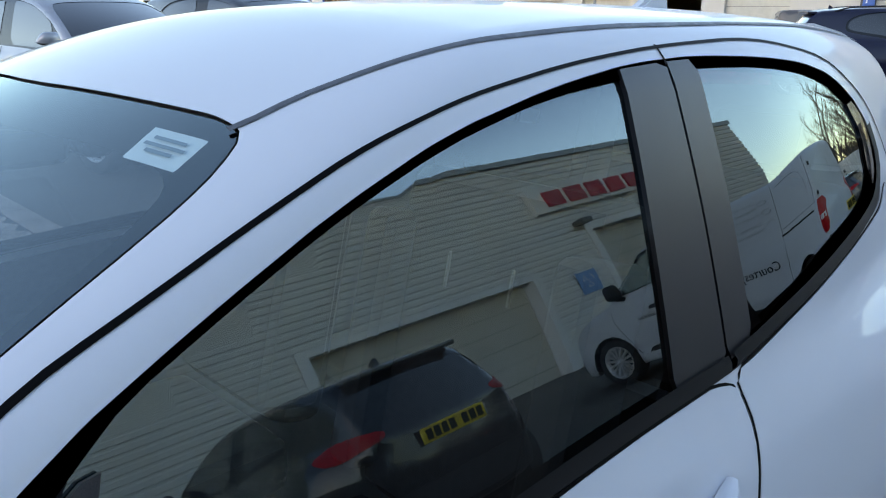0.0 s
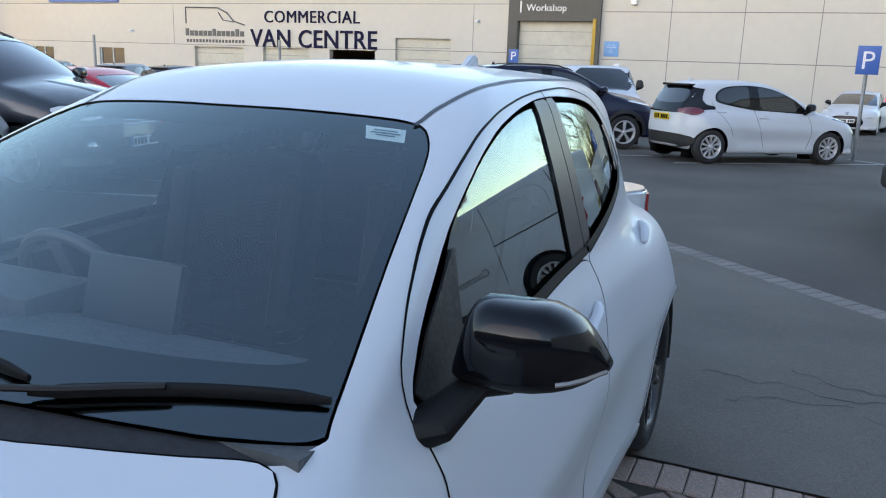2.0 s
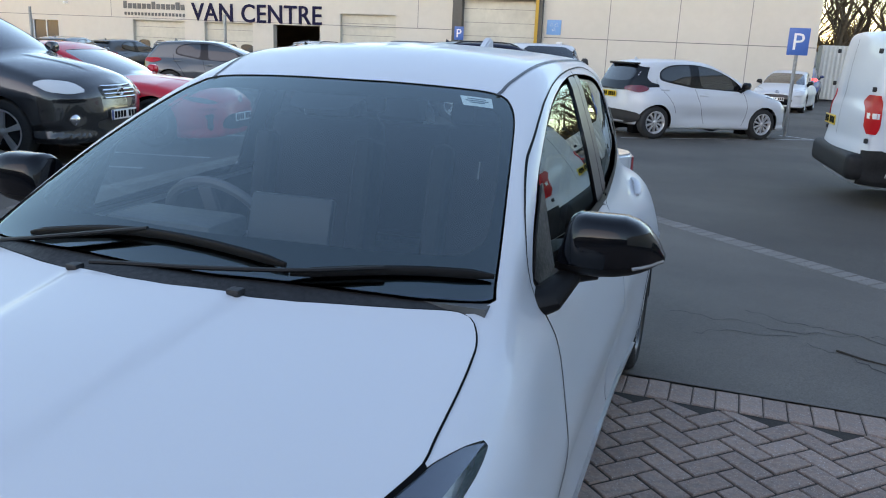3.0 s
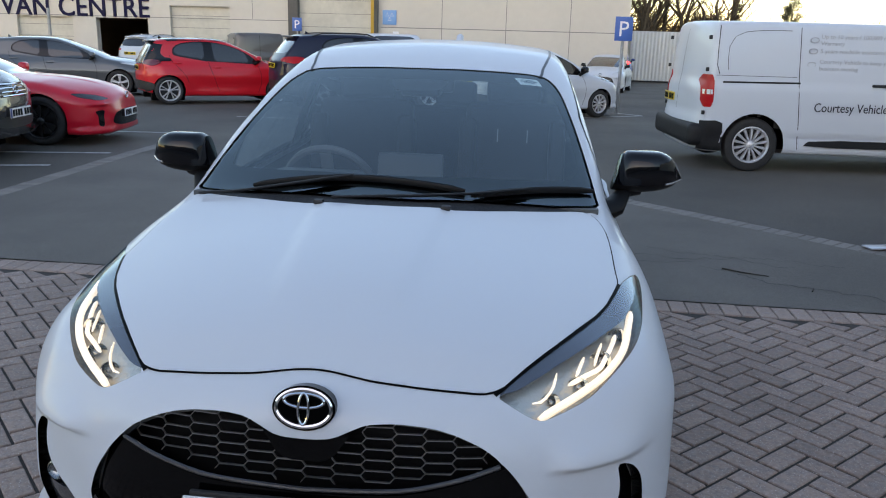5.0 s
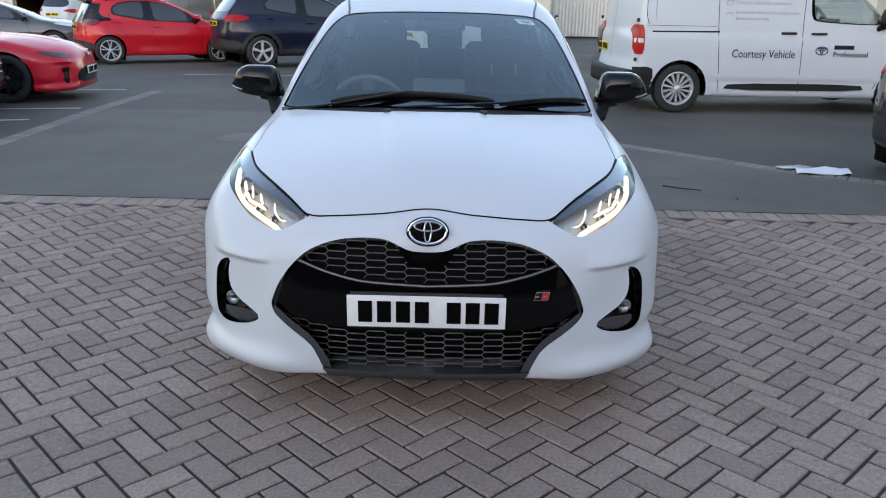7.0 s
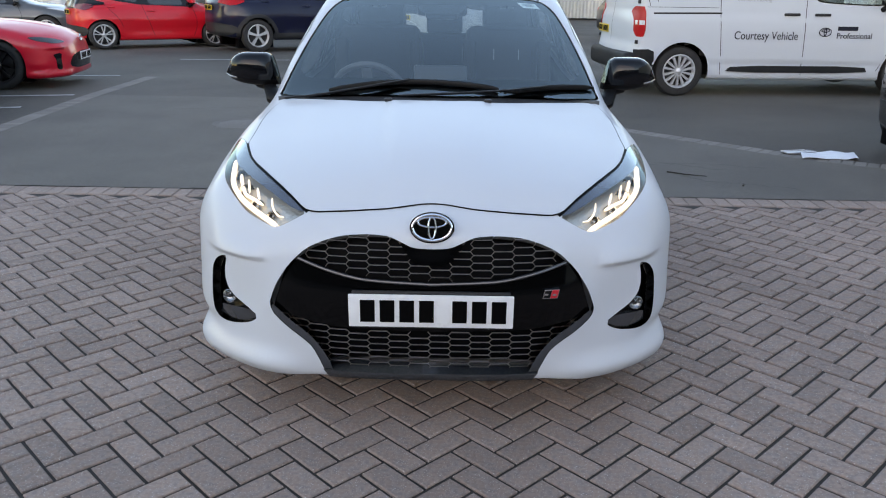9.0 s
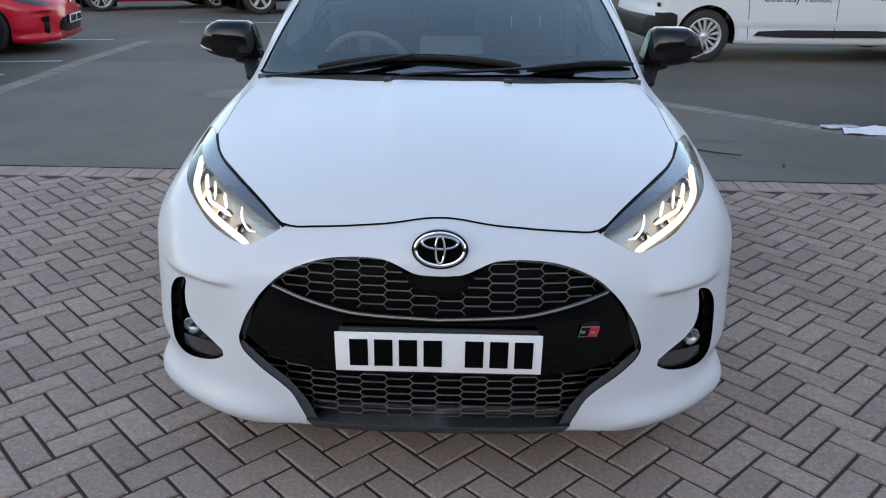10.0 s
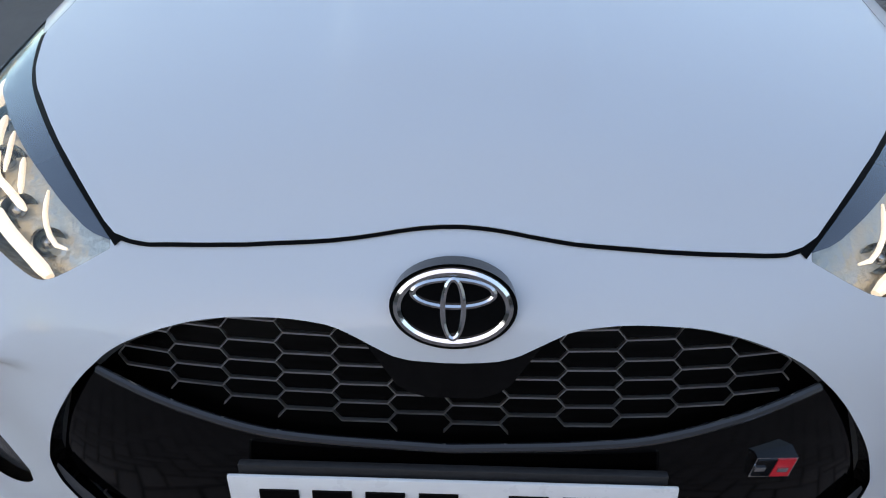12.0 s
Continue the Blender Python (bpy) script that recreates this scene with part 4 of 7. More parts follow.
def both(cut_from, outline, way, **more):
    cut_from.cut(outline, way, **more)
    cut_from.cut(mirror_points(outline), np.array(way) * (-1, 1, 1), **more)


for sh in (shell, inner):
    both(sh, DAYLIGHT, SIDE)
    for y in (AXLE_F, AXLE_R):
        both(sh, arch(y, 0.315, 0.352 if sh is shell else 0.37), SIDE)
    sh.cut(SCREEN, SCREEN_WAY)
    sh.cut(REAR_SCREEN, REAR_WAY)
    both(sh, HEADLAMP, LAMP_WAY)
    sh.cut(GRILLE, FRONT, reach=0.4)
    both(sh, FOG_SLOT, FOG_WAY, reach=0.4)
shell.cut([(x, y + (0.07 if k in range(5, 10) else 0.0), z) for k, (x, y, z) in enumerate(COWL)], TOP)
shell.caps, inner.caps = shell.caps[1:], inner.caps[1:]
body = link("body_shell", shell.mesh("body_shell"), WHITE_PAINT, car, "white painted body shell")
link("inner_trim", inner.mesh("inner_trim"), DASH, car, "dark inner trim")
skin("bonnet", panel(HATCH, BONNET, TOP, 0.0030, 0.0020, 0.0223, 0.003, reach=0.6), WHITE_PAINT, car)
skin("bonnet_gap", stripe(HATCH, np.r_[BONNET, BONNET[:3]], 0.0048, TOP, 0.0016, reach=0.6, step=0.015), INK, car)
skin("cowl_panel", panel(HATCH, COWL, TOP, -0.012, -0.006, 0.04, 0.0, reach=0.6), PLASTIC, car, "black plastic scuttle below the windscreen")
for s in (1, -1):
    flip = (lambda g: g) if s > 0 else mirrored
    for name, outline, handle in (("front_door", FRONT_DOOR, (2.275, 0.842)), ("rear_door", REAR_DOOR, (3.175, 0.925))):
        door = skin(name, flip(panel(HATCH, outline, SIDE, 0.0026, 0.002, 0.03, 0.0024)), WHITE_PAINT, car)
        skin("door_gap", flip(stripe(HATCH, np.r_[outline, outline[:3]], 0.0055, SIDE, 0.0010, step=0.02)), INK, car)
        y, z = handle
        n = 9
        ys = np.linspace(y - 0.105, y + 0.09, n) if name == "front_door" else np.linspace(y - 0.085, y + 0.07, n)
        rise = np.sin(np.linspace(0, math.pi, n))
        hit = HATCH.meet(np.stack([np.zeros(n), ys, z + 0.03 * (ys - y) / 0.1], 1), np.array([[1.0, 0, 0]]), 1.6, 0.0)
        bm = bmesh.new()
        add_tube(bm, [(s * (h[0] + 0.010 + 0.016 * r), h[1], h[2]) for h, r in zip(hit, rise)], [0.009 + 0.008 * min(r * 2, 1) for r in rise], 10, flat=0.85)
        part("door_handle", bm, WHITE_PAINT, door)
    # side glass, pillar and seals
    skin("window_surround", flip(band(HATCH, DAYLIGHT, rounded(side_outline((1.38, 0.985), (1.60, 1.191), (1.72, 1.243), (1.85, 1.295), (2.01, 1.345), (2.19, 1.38), (2.40, 1.397), (2.6, 1.40), (2.776, 1.392), (2.93, 1.372), (3.04, 1.345), (3.14, 1.297), (3.195, 1.245), (3.20, 1.18), (3.10, 1.115), (2.834, 1.075), (2.54, 1.005), (2.175, 0.985), (1.852, 0.975), (1.5, 0.96), (1.40, 0.956)), passes=1), SIDE, -0.004)), RUBBER, car, "black rubber window surround")
    skin("front_window", flip(panel(HATCH, FRONT_GLASS, SIDE, -0.006, -0.012, 0.04)), TINTED_GLASS, car).visible_shadow = False
    skin("rear_window", flip(panel(HATCH, REAR_GLASS, SIDE, -0.006, -0.012, 0.04)), PRIVACY_GLASS, car).visible_shadow = False
    skin("b_pillar_front", flip(panel(HATCH, rounded(side_outline((2.352, 1.404), (2.466, 1.409), (2.462, 1.2), (2.458, 0.988), (2.316, 0.988), (2.332, 1.2)), passes=0), SIDE, 0.001, 0.0, 0.04, 0.008)), SATIN_BLACK, car)
    skin("b_pillar_rear", flip(panel(HATCH, rounded(side_outline((2.472, 1.409), (2.546, 1.410), (2.544, 1.2), (2.542, 1.005), (2.464, 0.990), (2.468, 1.2)), passes=0), SIDE, 0.001, 0.0, 0.04, 0.008)), SATIN_BLACK, car)
    skin("quarter_trim", flip(panel(HATCH, rounded(side_outline((3.125, 1.30), (3.165, 1.305), (3.222, 1.25), (3.225, 1.17), (3.195, 1.135), (3.172, 1.165), (3.175, 1.24)), passes=0), SIDE, -0.001, 0.0, 0.04, 0.006)), GLOSS_BLACK, car)
    skin("mirror_triangle", flip(panel(HATCH, rounded(side_outline((1.33, 0.985), (1.42, 1.06), (1.60, 1.172), (1.56, 1.06), (1.53, 0.96), (1.37, 0.945)), passes=0), SIDE, 0.002, 0.0, 0.04, 0.006)), PLASTIC, car)
    for line, wide, off in (((1.36, 0.946), (1.6, 0.958), (1.852, 0.968), (2.175, 0.985), (2.456, 0.990)), 0.024, 0.006), (((2.470, 0.992), (2.6, 1.01), (2.834, 1.046), (3.05, 1.08), (3.16, 1.105), (3.215, 1.15), (3.228, 1.2), (3.205, 1.255)), 0.022, 0.007):
        skin("belt_moulding", flip(stripe(HATCH, side_outline(*line), wide, SIDE, off)), RUBBER, car)
    skin("door_frame_gap", flip(stripe(HATCH, side_outline((1.295, 0.95), (1.298, 1.03), (1.375, 1.107), (1.473, 1.173), (1.57, 1.226), (1.66, 1.262), (1.766, 1.304), (1.90, 1.352), (2.05, 1.388), (2.258, 1.415), (2.468, 1.43), (2.78, 1.436), (3.06, 1.395), (3.25, 1.30), (3.345, 1.17), (3.348, 1.06)), 0.0042, SIDE, 0.0012)), INK, car)
    skin("door_frame_gap", flip(stripe(HATCH, side_outline((2.469, 1.405), (2.469, 1.42), (2.469, 1.432)), 0.005, SIDE, 0.0012)), INK, car)
    roof_line = [(0.474, 1.825, 1.4), (0.480, 1.850, 1.4), (0.481, 1.902, 1.4), (0.492, 1.959, 1.4), (0.511, 2.11, 1.4), (0.512, 2.308, 1.4), (0.514, 2.58, 1.4), (0.505, 2.9, 1.4), (0.485, 3.3, 1.4), (0.46, 3.5, 1.4)]
    skin("roof_moulding", flip(stripe(HATCH, roof_line, 0.011, TOP, 0.0015)), GREY_PLASTIC, car)
    # headlamps: dark bowl, reflectors, light signature and clear cover
    deep = panel(HATCH, HEADLAMP, LAMP_WAY, -0.045, -0.004, 0.03)
    lamp = skin("headlamp", flip(deep), LAMP_BOWL, car, "clear headlamp with lit white strip")
    wall = band(HATCH, HEADLAMP, HEADLAMP, LAMP_WAY, 0.0)
    v = wall[0].copy()
    k = len(v) // 3
    v[k:2 * k] -= 0.025 * wall[2][k:2 * k]
    v[2 * k:] -= 0.046 * wall[2][2 * k:]
    skin("lamp_wall", flip((v, wall[1], wall[2])), GREY_PLASTIC, lamp)
    skin("lamp_cover", flip(panel(HATCH, HEADLAMP, LAMP_WAY, 0.0, 0.0015, 0.03)), LENS_GLASS, lamp, "clear polycarbonate cover").visible_shadow = False
    upper = rounded([(0.406, 0.122, 0.747), (0.47, 0.195, 0.785), (0.55, 0.30, 0.814), (0.66, 0.475, 0.839), (0.714, 0.636, 0.865), (0.75, 0.72, 0.867), (0.776, 0.765, 0.858), (0.752, 0.60, 0.836), (0.712, 0.468, 0.822), (0.625, 0.333, 0.805), (0.541, 0.231, 0.783), (0.45, 0.143, 0.751)], passes=0, step=0.02)
    skin("lamp_brow", flip(panel(HATCH, upper, LAMP_WAY, -0.003, 0.001, 0.03)), LAMP_BROW, lamp, "blue-black tinted upper edge")
    edge = [(0.404, 0.12, 0.747), (0.47, 0.195, 0.785), (0.55, 0.30, 0.814), (0.66, 0.475, 0.839), (0.714, 0.636, 0.865)]
    skin("lamp_seal", flip(stripe(HATCH, edge, 0.008, LAMP_WAY, 0.001)), INK, lamp)
    u, w, dd = frame_of(LAMP_WAY)

    def in_lamp(pts, off):
        p = np.asarray(pts, float)
        dep = p @ dd
        hit = HATCH.meet((p @ u)[:, None] * u + (p @ w)[:, None] * w, dd, dep - 0.4, dep + 0.4)
        return [tuple(q * (s, 1, 1)) for q in hit + off * HATCH.normal(hit)]
    bm = bmesh.new()
    p = in_lamp(rounded([(0.509, 0.116, 0.703), (0.539, 0.141, 0.716), (0.60, 0.195, 0.738), (0.659, 0.265, 0.758), (0.707, 0.355, 0.785), (0.731, 0.47, 0.814), (0.744, 0.55, 0.827)], closed=False, step=0.02), -0.017)
    add_tube(bm, p, [0.006] + [0.0095] * (len(p) - 2) + [0.006], 8)
    part("light_strip", bm, LAMP_WHITE, lamp, "lit white running light strip")
    for q, thick in (([(0.695, 0.42, 0.814), (0.67, 0.331, 0.79), (0.653, 0.283, 0.773), (0.62, 0.255, 0.768), (0.575, 0.21, 0.757)], 0.006), ([(0.612, 0.30, 0.795), (0.603, 0.27, 0.783), (0.592, 0.24, 0.768)], 0.0045), ([(0.547, 0.226, 0.779), (0.539, 0.184, 0.755), (0.516, 0.149, 0.735), (0.494, 0.139, 0.735)], 0.0035), ([(0.66, 0.365, 0.811), (0.646, 0.32, 0.795), (0.636, 0.29, 0.778)], 0.004)):
        bm = bmesh.new()
        p = in_lamp(rounded(q, closed=False, step=0.015), -0.022)
        add_tube(bm, p, [thick * 0.5] + [thick] * (len(p) - 2) + [thick * 0.5], 8)
        part("light_bar", bm, LAMP_WHITE, lamp, "lit white curved lamp element")
    for c, r in (((0.60, 0.235, 0.752), 0.024), ((0.535, 0.172, 0.733), 0.020), ((0.655, 0.335, 0.785), 0.025), ((0.70, 0.45, 0.812), 0.022)):
        p = in_lamp([c], -0.038)[0]
        bm = bmesh.new()
        add_lathe(bm, [(0.0, -0.012), (r * 0.5, -0.008), (r * 0.9, 0.006), (r, 0.010), (r * 1.05, -0.006)], Matrix.Translation(p) @ Matrix.Rotation(radians(-s * 38), 4, "Z") @ Matrix.Rotation(radians(70), 4, "X"), 20)
        part("reflector", bm, LAMP_SILVER, lamp)
        bm = bmesh.new()
        add_ball(bm, p, (r * 0.45, r * 0.45, r * 0.45), None, 12, 8)
        part("projector_lens", bm, FOG_SILVER, lamp)
    # fog lamp slots
    slot = skin("fog_lamp_recess", flip(panel(HATCH, FOG_SLOT, FOG_WAY, -0.045, -0.004, 0.03)), GLOSS_BLACK, car)
    wall = band(HATCH, FOG_SLOT, FOG_SLOT, FOG_WAY, 0.0)
    v = wall[0].copy()
    k = len(v) // 3
    v[k:2 * k] -= 0.025 * wall[2][k:2 * k]
    v[2 * k:] -= 0.046 * wall[2][2 * k:]
    skin("recess_wall", flip((v, wall[1], wall[2])), GLOSS_BLACK, slot)
    c = HATCH.meet(np.array([[0.690, 0, 0.430]]), np.array([[0, 1.0, 0]]), -0.6, 0.8)[0]
    fm = Matrix.Translation((s * c[0], c[1] + 0.022, c[2])) @ Matrix.Rotation(radians(s * 14), 4, "Z") @ Matrix.Rotation(radians(90), 4, "X")
    bm = bmesh.new()
    add_lathe(bm, [(0.0, -0.006), (0.012, -0.004), (0.020, 0.002), (0.0225, 0.008), (0.025, 0.006), (0.027, -0.035)], fm, 28)
    part("fog_lamp", bm, FOG_SILVER, slot, "small round fog lamp")
    bm = bmesh.new()
    add_lathe(bm, [(0.0, 0.013), (0.012, 0.011), (0.021, 0.006)], fm, 24)
    part("fog_lens", bm, LENS_GLASS, slot)
    bm = bmesh.new()
    add_lathe(bm, [(0.0, 0.004), (0.005, 0.003), (0.007, -0.004)], fm, 14)
    part("fog_bulb", bm, LAMP_DARK, slot)
    shelf = [(0.745, 0.2, 0.350), (0.69, 0.2, 0.349), (0.631, 0.2, 0.364), (0.592, 0.2, 0.384), (0.612, 0.2, 0.404), (0.66, 0.2, 0.402), (0.735, 0.2, 0.392)]
    skin("recess_shelf", flip(panel(HATCH, shelf, FOG_WAY, -0.016, 0.0, 0.03, 0.03)), SHELF_BLACK, slot, "glossy dark shelf below the fog lamp")
    # door mirror
    door_mirror(car, (0.884, 1.44, 1.066), (0.116, 0.09, 0.080), s, GLOSS_BLACK, (0.742, 1.335, 0.950))
    # tail lamp
    bm = bmesh.new()
    got = add_prism(bm, [(s * x, y) for x, y in ((0.52, 3.50), (0.635, 3.56), (0.685, 3.65), (0.692, 3.71), (0.668, 3.80), (0.60, 3.87), (0.45, 3.91), (0.42, 3.70))], "z", 0.885, 1.005)
    bmesh.ops.bevel(bm, geom=bm.edges[:], offset=0.014, segments=3, affect="EDGES")
    tail = part("tail_lamp", bm, LAMP_CLEAR, car, "clear and red tail lamp")
    bm = bmesh.new()
    add_prism(bm, [(s * x, y) for x, y in ((0.690, 3.685), (0.6965, 3.71), (0.674, 3.802), (0.605, 3.874), (0.60, 3.868), (0.666, 3.795))], "z", 0.905, 0.985)
    part("red_lens", bm, LAMP_RED, tail)
    # sill blade
    skin("side_skirt", flip(panel(HATCH, side_outline((1.2, 0.28), (2.95, 0.28), (2.98, 0.225), (1.15, 0.225), x=0.8), SIDE, 0.012, 0.0, 0.06, 0.02)), WHITE_PAINT, car)
    hubs = {}
    for y in (AXLE_F, AXLE_R):
        hubs[y] = wheel(car, y, WHEEL_R, WHEEL_R, s, 0.838, 0.232, "double", mats=(DARK_ALLOY, DARK_ALLOY))
        bm = bmesh.new()
        pts = [(y + 0.36 * math.cos(t), 0.315 + 0.36 * math.sin(t)) for t in np.linspace(-0.15, math.pi + 0.15, 24)]
        a = [bm.verts.new((s * 0.56, *p)) for p in pts]
        b = [bm.verts.new((s * 0.845, *p)) for p in pts]
        for k in range(23):
            bm.faces.new((a[k], a[k + 1], b[k + 1], b[k]))
        bm.faces.new(a)
        part("arch_liner", bm, PLASTIC, car)
        line = [(0.8, y + 0.358 * math.cos(t), 0.315 + 0.358 * math.sin(t)) for t in np.linspace(0.02, math.pi - 0.02, 30)]
        skin("arch_lip", flip(stripe(HATCH, line, 0.018, SIDE, 0.004, step=0.05)), WHITE_PAINT, car)
    for axle in (AXLE_F, AXLE_R):
        for k in range(10):
            spokes = bmesh.new()
            a = 2 * math.pi * (k // 2) / 5 + (0.2 if k % 2 else -0.2)
            b = 2 * math.pi * (k // 2) / 5 + (0.09 if k % 2 else -0.09)
            mm = Matrix.Translation((s * 0.838, axle, WHEEL_R)) @ Matrix.Rotation(s * math.pi / 2, 4, "Y")
            p, q = Vector((0.07 * math.cos(b), 0.07 * math.sin(b), -0.0095)), Vector((0.212 * math.cos(a), 0.212 * math.sin(a), -0.0095))
            e = (q - p).normalized().cross(Vector((0, 0, 1))) * 0.004
            e2 = (q - p).normalized().cross(Vector((0, 0, 1))) * (0.010 if k % 2 else -0.010)
            spokes.faces.new([spokes.verts.new(mm @ t) for t in (p - e + e2 * 0.6, p + e + e2 * 0.6, q + e + e2, q - e + e2)])
            part("machined_edge", spokes, ALLOY, hubs[axle])

# front: recessed honeycomb, black centre panel, plate, emblem, lip
front_end = skin("grille", panel(HATCH, GRILLE, FRONT, -0.07, -0.01, 0.04, reach=0.4), INK, car, "black honeycomb grille")
wall = band(HATCH, GRILLE, GRILLE, FRONT, 0.0, n=200)
v = wall[0].copy()
k = len(v) // 3
v[k:2 * k] += (0, 0.025, 0)
v[2 * k:] += (0, 0.075, 0)
skin("grille_rim", (v, wall[1], wall[2]), BLACK_PANEL, front_end)
SMILE = knots((0, 0.552), (0.2, 0.562), (0.32, 0.585), (0.44, 0.622))
LOWER = knots((0, 0.385), (0.3, 0.392), (0.45, 0.415), (0.56, 0.45))
xs = np.linspace(-0.47, 0.47, 41)
mid = [(x, 0, float(SMILE(abs(x))) - 0.008) for x in xs] + [(x, 0, float(LOWER(abs(x)))) for x in np.linspace(0.53, -0.53, 41)]
skin("grille_panel", panel(HATCH, mid, FRONT, -0.016, 0.004, 0.03, 0.02, reach=0.4), BLACK_PANEL, front_end, "gloss black centre panel")


def on_front(x, z, off):
    p = HATCH.meet(np.array([[x, 0, z]]), np.array([[0, 1.0, 0]]), -0.5, 0.6)[0]
    return (x, float(p[1]) + off, z)


bm = bmesh.new()
add_tube(bm, [on_front(x, float(SMILE(abs(x))), 0.006) for x in np.linspace(-0.425, 0.425, 41)], 0.0055, 8)
part("grille_moulding", bm, SHELF_BLACK, front_end)
NOTCH = rounded([(-0.118, 0, 0.70), (-0.09, 0, 0.66), (-0.055, 0, 0.61), (0.055, 0, 0.61), (0.09, 0, 0.66), (0.118, 0, 0.70), (0, 0, 0.69)], passes=1, step=0.02)
skin("camera_panel", panel(HATCH, NOTCH, FRONT, -0.02, 0.0, 0.03, 0.03, reach=0.4), BLACK_PANEL, front_end)
GR2 = np.array([(p[0], p[2]) for p in GRILLE])


def honeycomb(z_low, z_high, keep, row, pitch, name):
    """Zigzag ribs that meet as flat hexagons."""
    ends = []
    for r in range(int((z_high - z_low) / row) + 2):
        z0 = z_low + r * row
        n = int(0.6 / pitch)
        for k in range(-n, n):
            x0 = k * pitch
            up = 1 if (k + r) % 2 == 0 else -1
            pts = [(x0, z0 + up * row / 2), (x0 + pitch * 0.84, z0 + up * row / 2), (x0 + pitch, z0 - up * row / 2)]
            for i, (a, b) in enumerate(zip(pts, pts[1:])):
                if not (i == 0 and up < 0 and r > 0):
                    ends.append((a, b))
    mids = np.array([((a[0] + b[0]) / 2, (a[1] + b[1]) / 2) for a, b in ends])
    ok = inside_poly(mids, GR2) & keep(np.abs(mids[:, 0]), mids[:, 1])
    ends = [e for e, k in zip(ends, ok) if k]
    flat = np.array([(p[0], 0.0, p[1]) for e in ends for p in e])
    hit = HATCH.meet(flat, np.array([[0, 1.0, 0]]), -0.5, 0.6)
    h, dep = 0.0011, 0.005
    verts, faces = [], []
    for k in range(len(ends)):
        pa, pb = hit[2 * k] + (0, 0.03, 0), hit[2 * k + 1] + (0, 0.03, 0)
        base = len(verts)
        for back in (0.0, dep):
            verts += [tuple(pa + (0, back, -h)), tuple(pa + (0, back, h)), tuple(pb + (0, back, h)), tuple(pb + (0, back, -h))]
        faces += [(base, base + 3, base + 2, base + 1)] + [(base + j, base + 4 + j, base + 4 + (j + 1) % 4, base + (j + 1) % 4)[::-1] for j in range(4)]
    mesh = bpy.data.meshes.new(name)
    mesh.from_pydata(verts, [], faces)
    link(name, mesh, GRILLE_METAL, front_end)


honeycomb(0.56, 0.70, lambda x, z: (z > SMILE(x) + 0.004) & ~((x < 0.125 - (0.70 - z) * 0.75) & (z > 0.608)), 0.0118, 0.066, "upper_honeycomb")
honeycomb(0.245, 0.45, lambda x, z: z < LOWER(x) - 0.006, 0.0118, 0.066, "lower_honeycomb")
for flip in (lambda g: g, mirrored):
    skin("grille_frame", flip(stripe(HATCH, [(0.528, 0, 0.440), (0.462, 0, 0.392), (0.402, 0, 0.352), (0.362, 0, 0.30), (0.345, 0, 0.262), (0.334, 0, 0.226)], 0.032, FRONT, -0.003, reach=0.4)), GREY_PLASTIC, front_end, "matt dark grey lower grille frame")
skin("front_lip", panel(HATCH, [(-0.352, 0, 0.24), (0.352, 0, 0.24), (0.335, 0, 0.212), (-0.335, 0, 0.212)], FRONT, 0.004, 0.0, 0.04, 0.06, reach=0.4), GREY_PLASTIC, car, "dark grey plastic front lip")
plate(car, -0.028, 0.472, PLATE_WHITE, tilt=3)
bm = bmesh.new()
add_box(bm, (0, -0.016, 0.472), (0.5, 0.012, 0.125), 0.004)
part("plate_holder", bm, PLASTIC, car)


EM = Matrix.Translation((0, on_front(0, 0.732, 0)[1] - 0.011, 0.732)) @ Matrix.Rotation(radians(76), 4, "X")


def oval(name, a, b, cy, wide, up, mat, parent, squeeze=1.0):
    """A flat oval ring, slightly domed; squeeze narrows it above and below."""
    bm = bmesh.new()
    n = 48
    rows = []
    for k, lift_up in ((0.0, -0.006), (0.06, 0.0), (0.5, 0.0014), (0.94, 0.0), (1.0, -0.006)):
        rows.append([bm.verts.new(EM @ Vector(((a - wide * k) * math.cos(t), cy + (b - wide * squeeze * k) * math.sin(t), up + lift_up))) for t in np.linspace(0, 2 * math.pi, n, endpoint=False)])
    for p, q in zip(rows, rows[1:]):
        for k in range(n):
            bm.faces.new((p[k], p[(k + 1) % n], q[(k + 1) % n], q[k]))
    return part(name, bm, mat, parent)


bm = bmesh.new()
lo, hi = [[bm.verts.new(EM @ Vector((0.0695 * math.cos(t), 0.0485 * math.sin(t), h))) for t in np.linspace(0, 2 * math.pi, 44, endpoint=False)] for h in (-0.03, 0.003)]
bm.faces.new(hi)
for k in range(44):
    bm.faces.new((lo[k], lo[(k + 1) % 44], hi[(k + 1) % 44], hi[k]))
emblem = part("emblem", bm, BLACK_PANEL, car, "black oval emblem with chrome rings")
oval("outer_ring", 0.0655, 0.0450, 0, 0.0095, 0.006, CHROME, emblem)
oval("wide_ring", 0.0475, 0.0185, 0.0165, 0.0075, 0.0065, CHROME, emblem, 0.8)
oval("upright_ring", 0.0145, 0.0370, -0.001, 0.0065, 0.0075, CHROME, emblem, 1.0)
bm = bmesh.new()
p = on_front(0.376, 0.519, 0.013)
add_prism(bm, [(p[0] - 0.022, p[2] - 0.015), (p[0] + 0.025, p[2] - 0.012), (p[0] + 0.031, p[2] + 0.018), (p[0] - 0.016, p[2] + 0.015)], "y", p[1] - 0.008, p[1] + 0.015)
badge = part("badge", bm, CHROME, car, "small slanted badge, black and red in a chrome edge")
bm = bmesh.new()
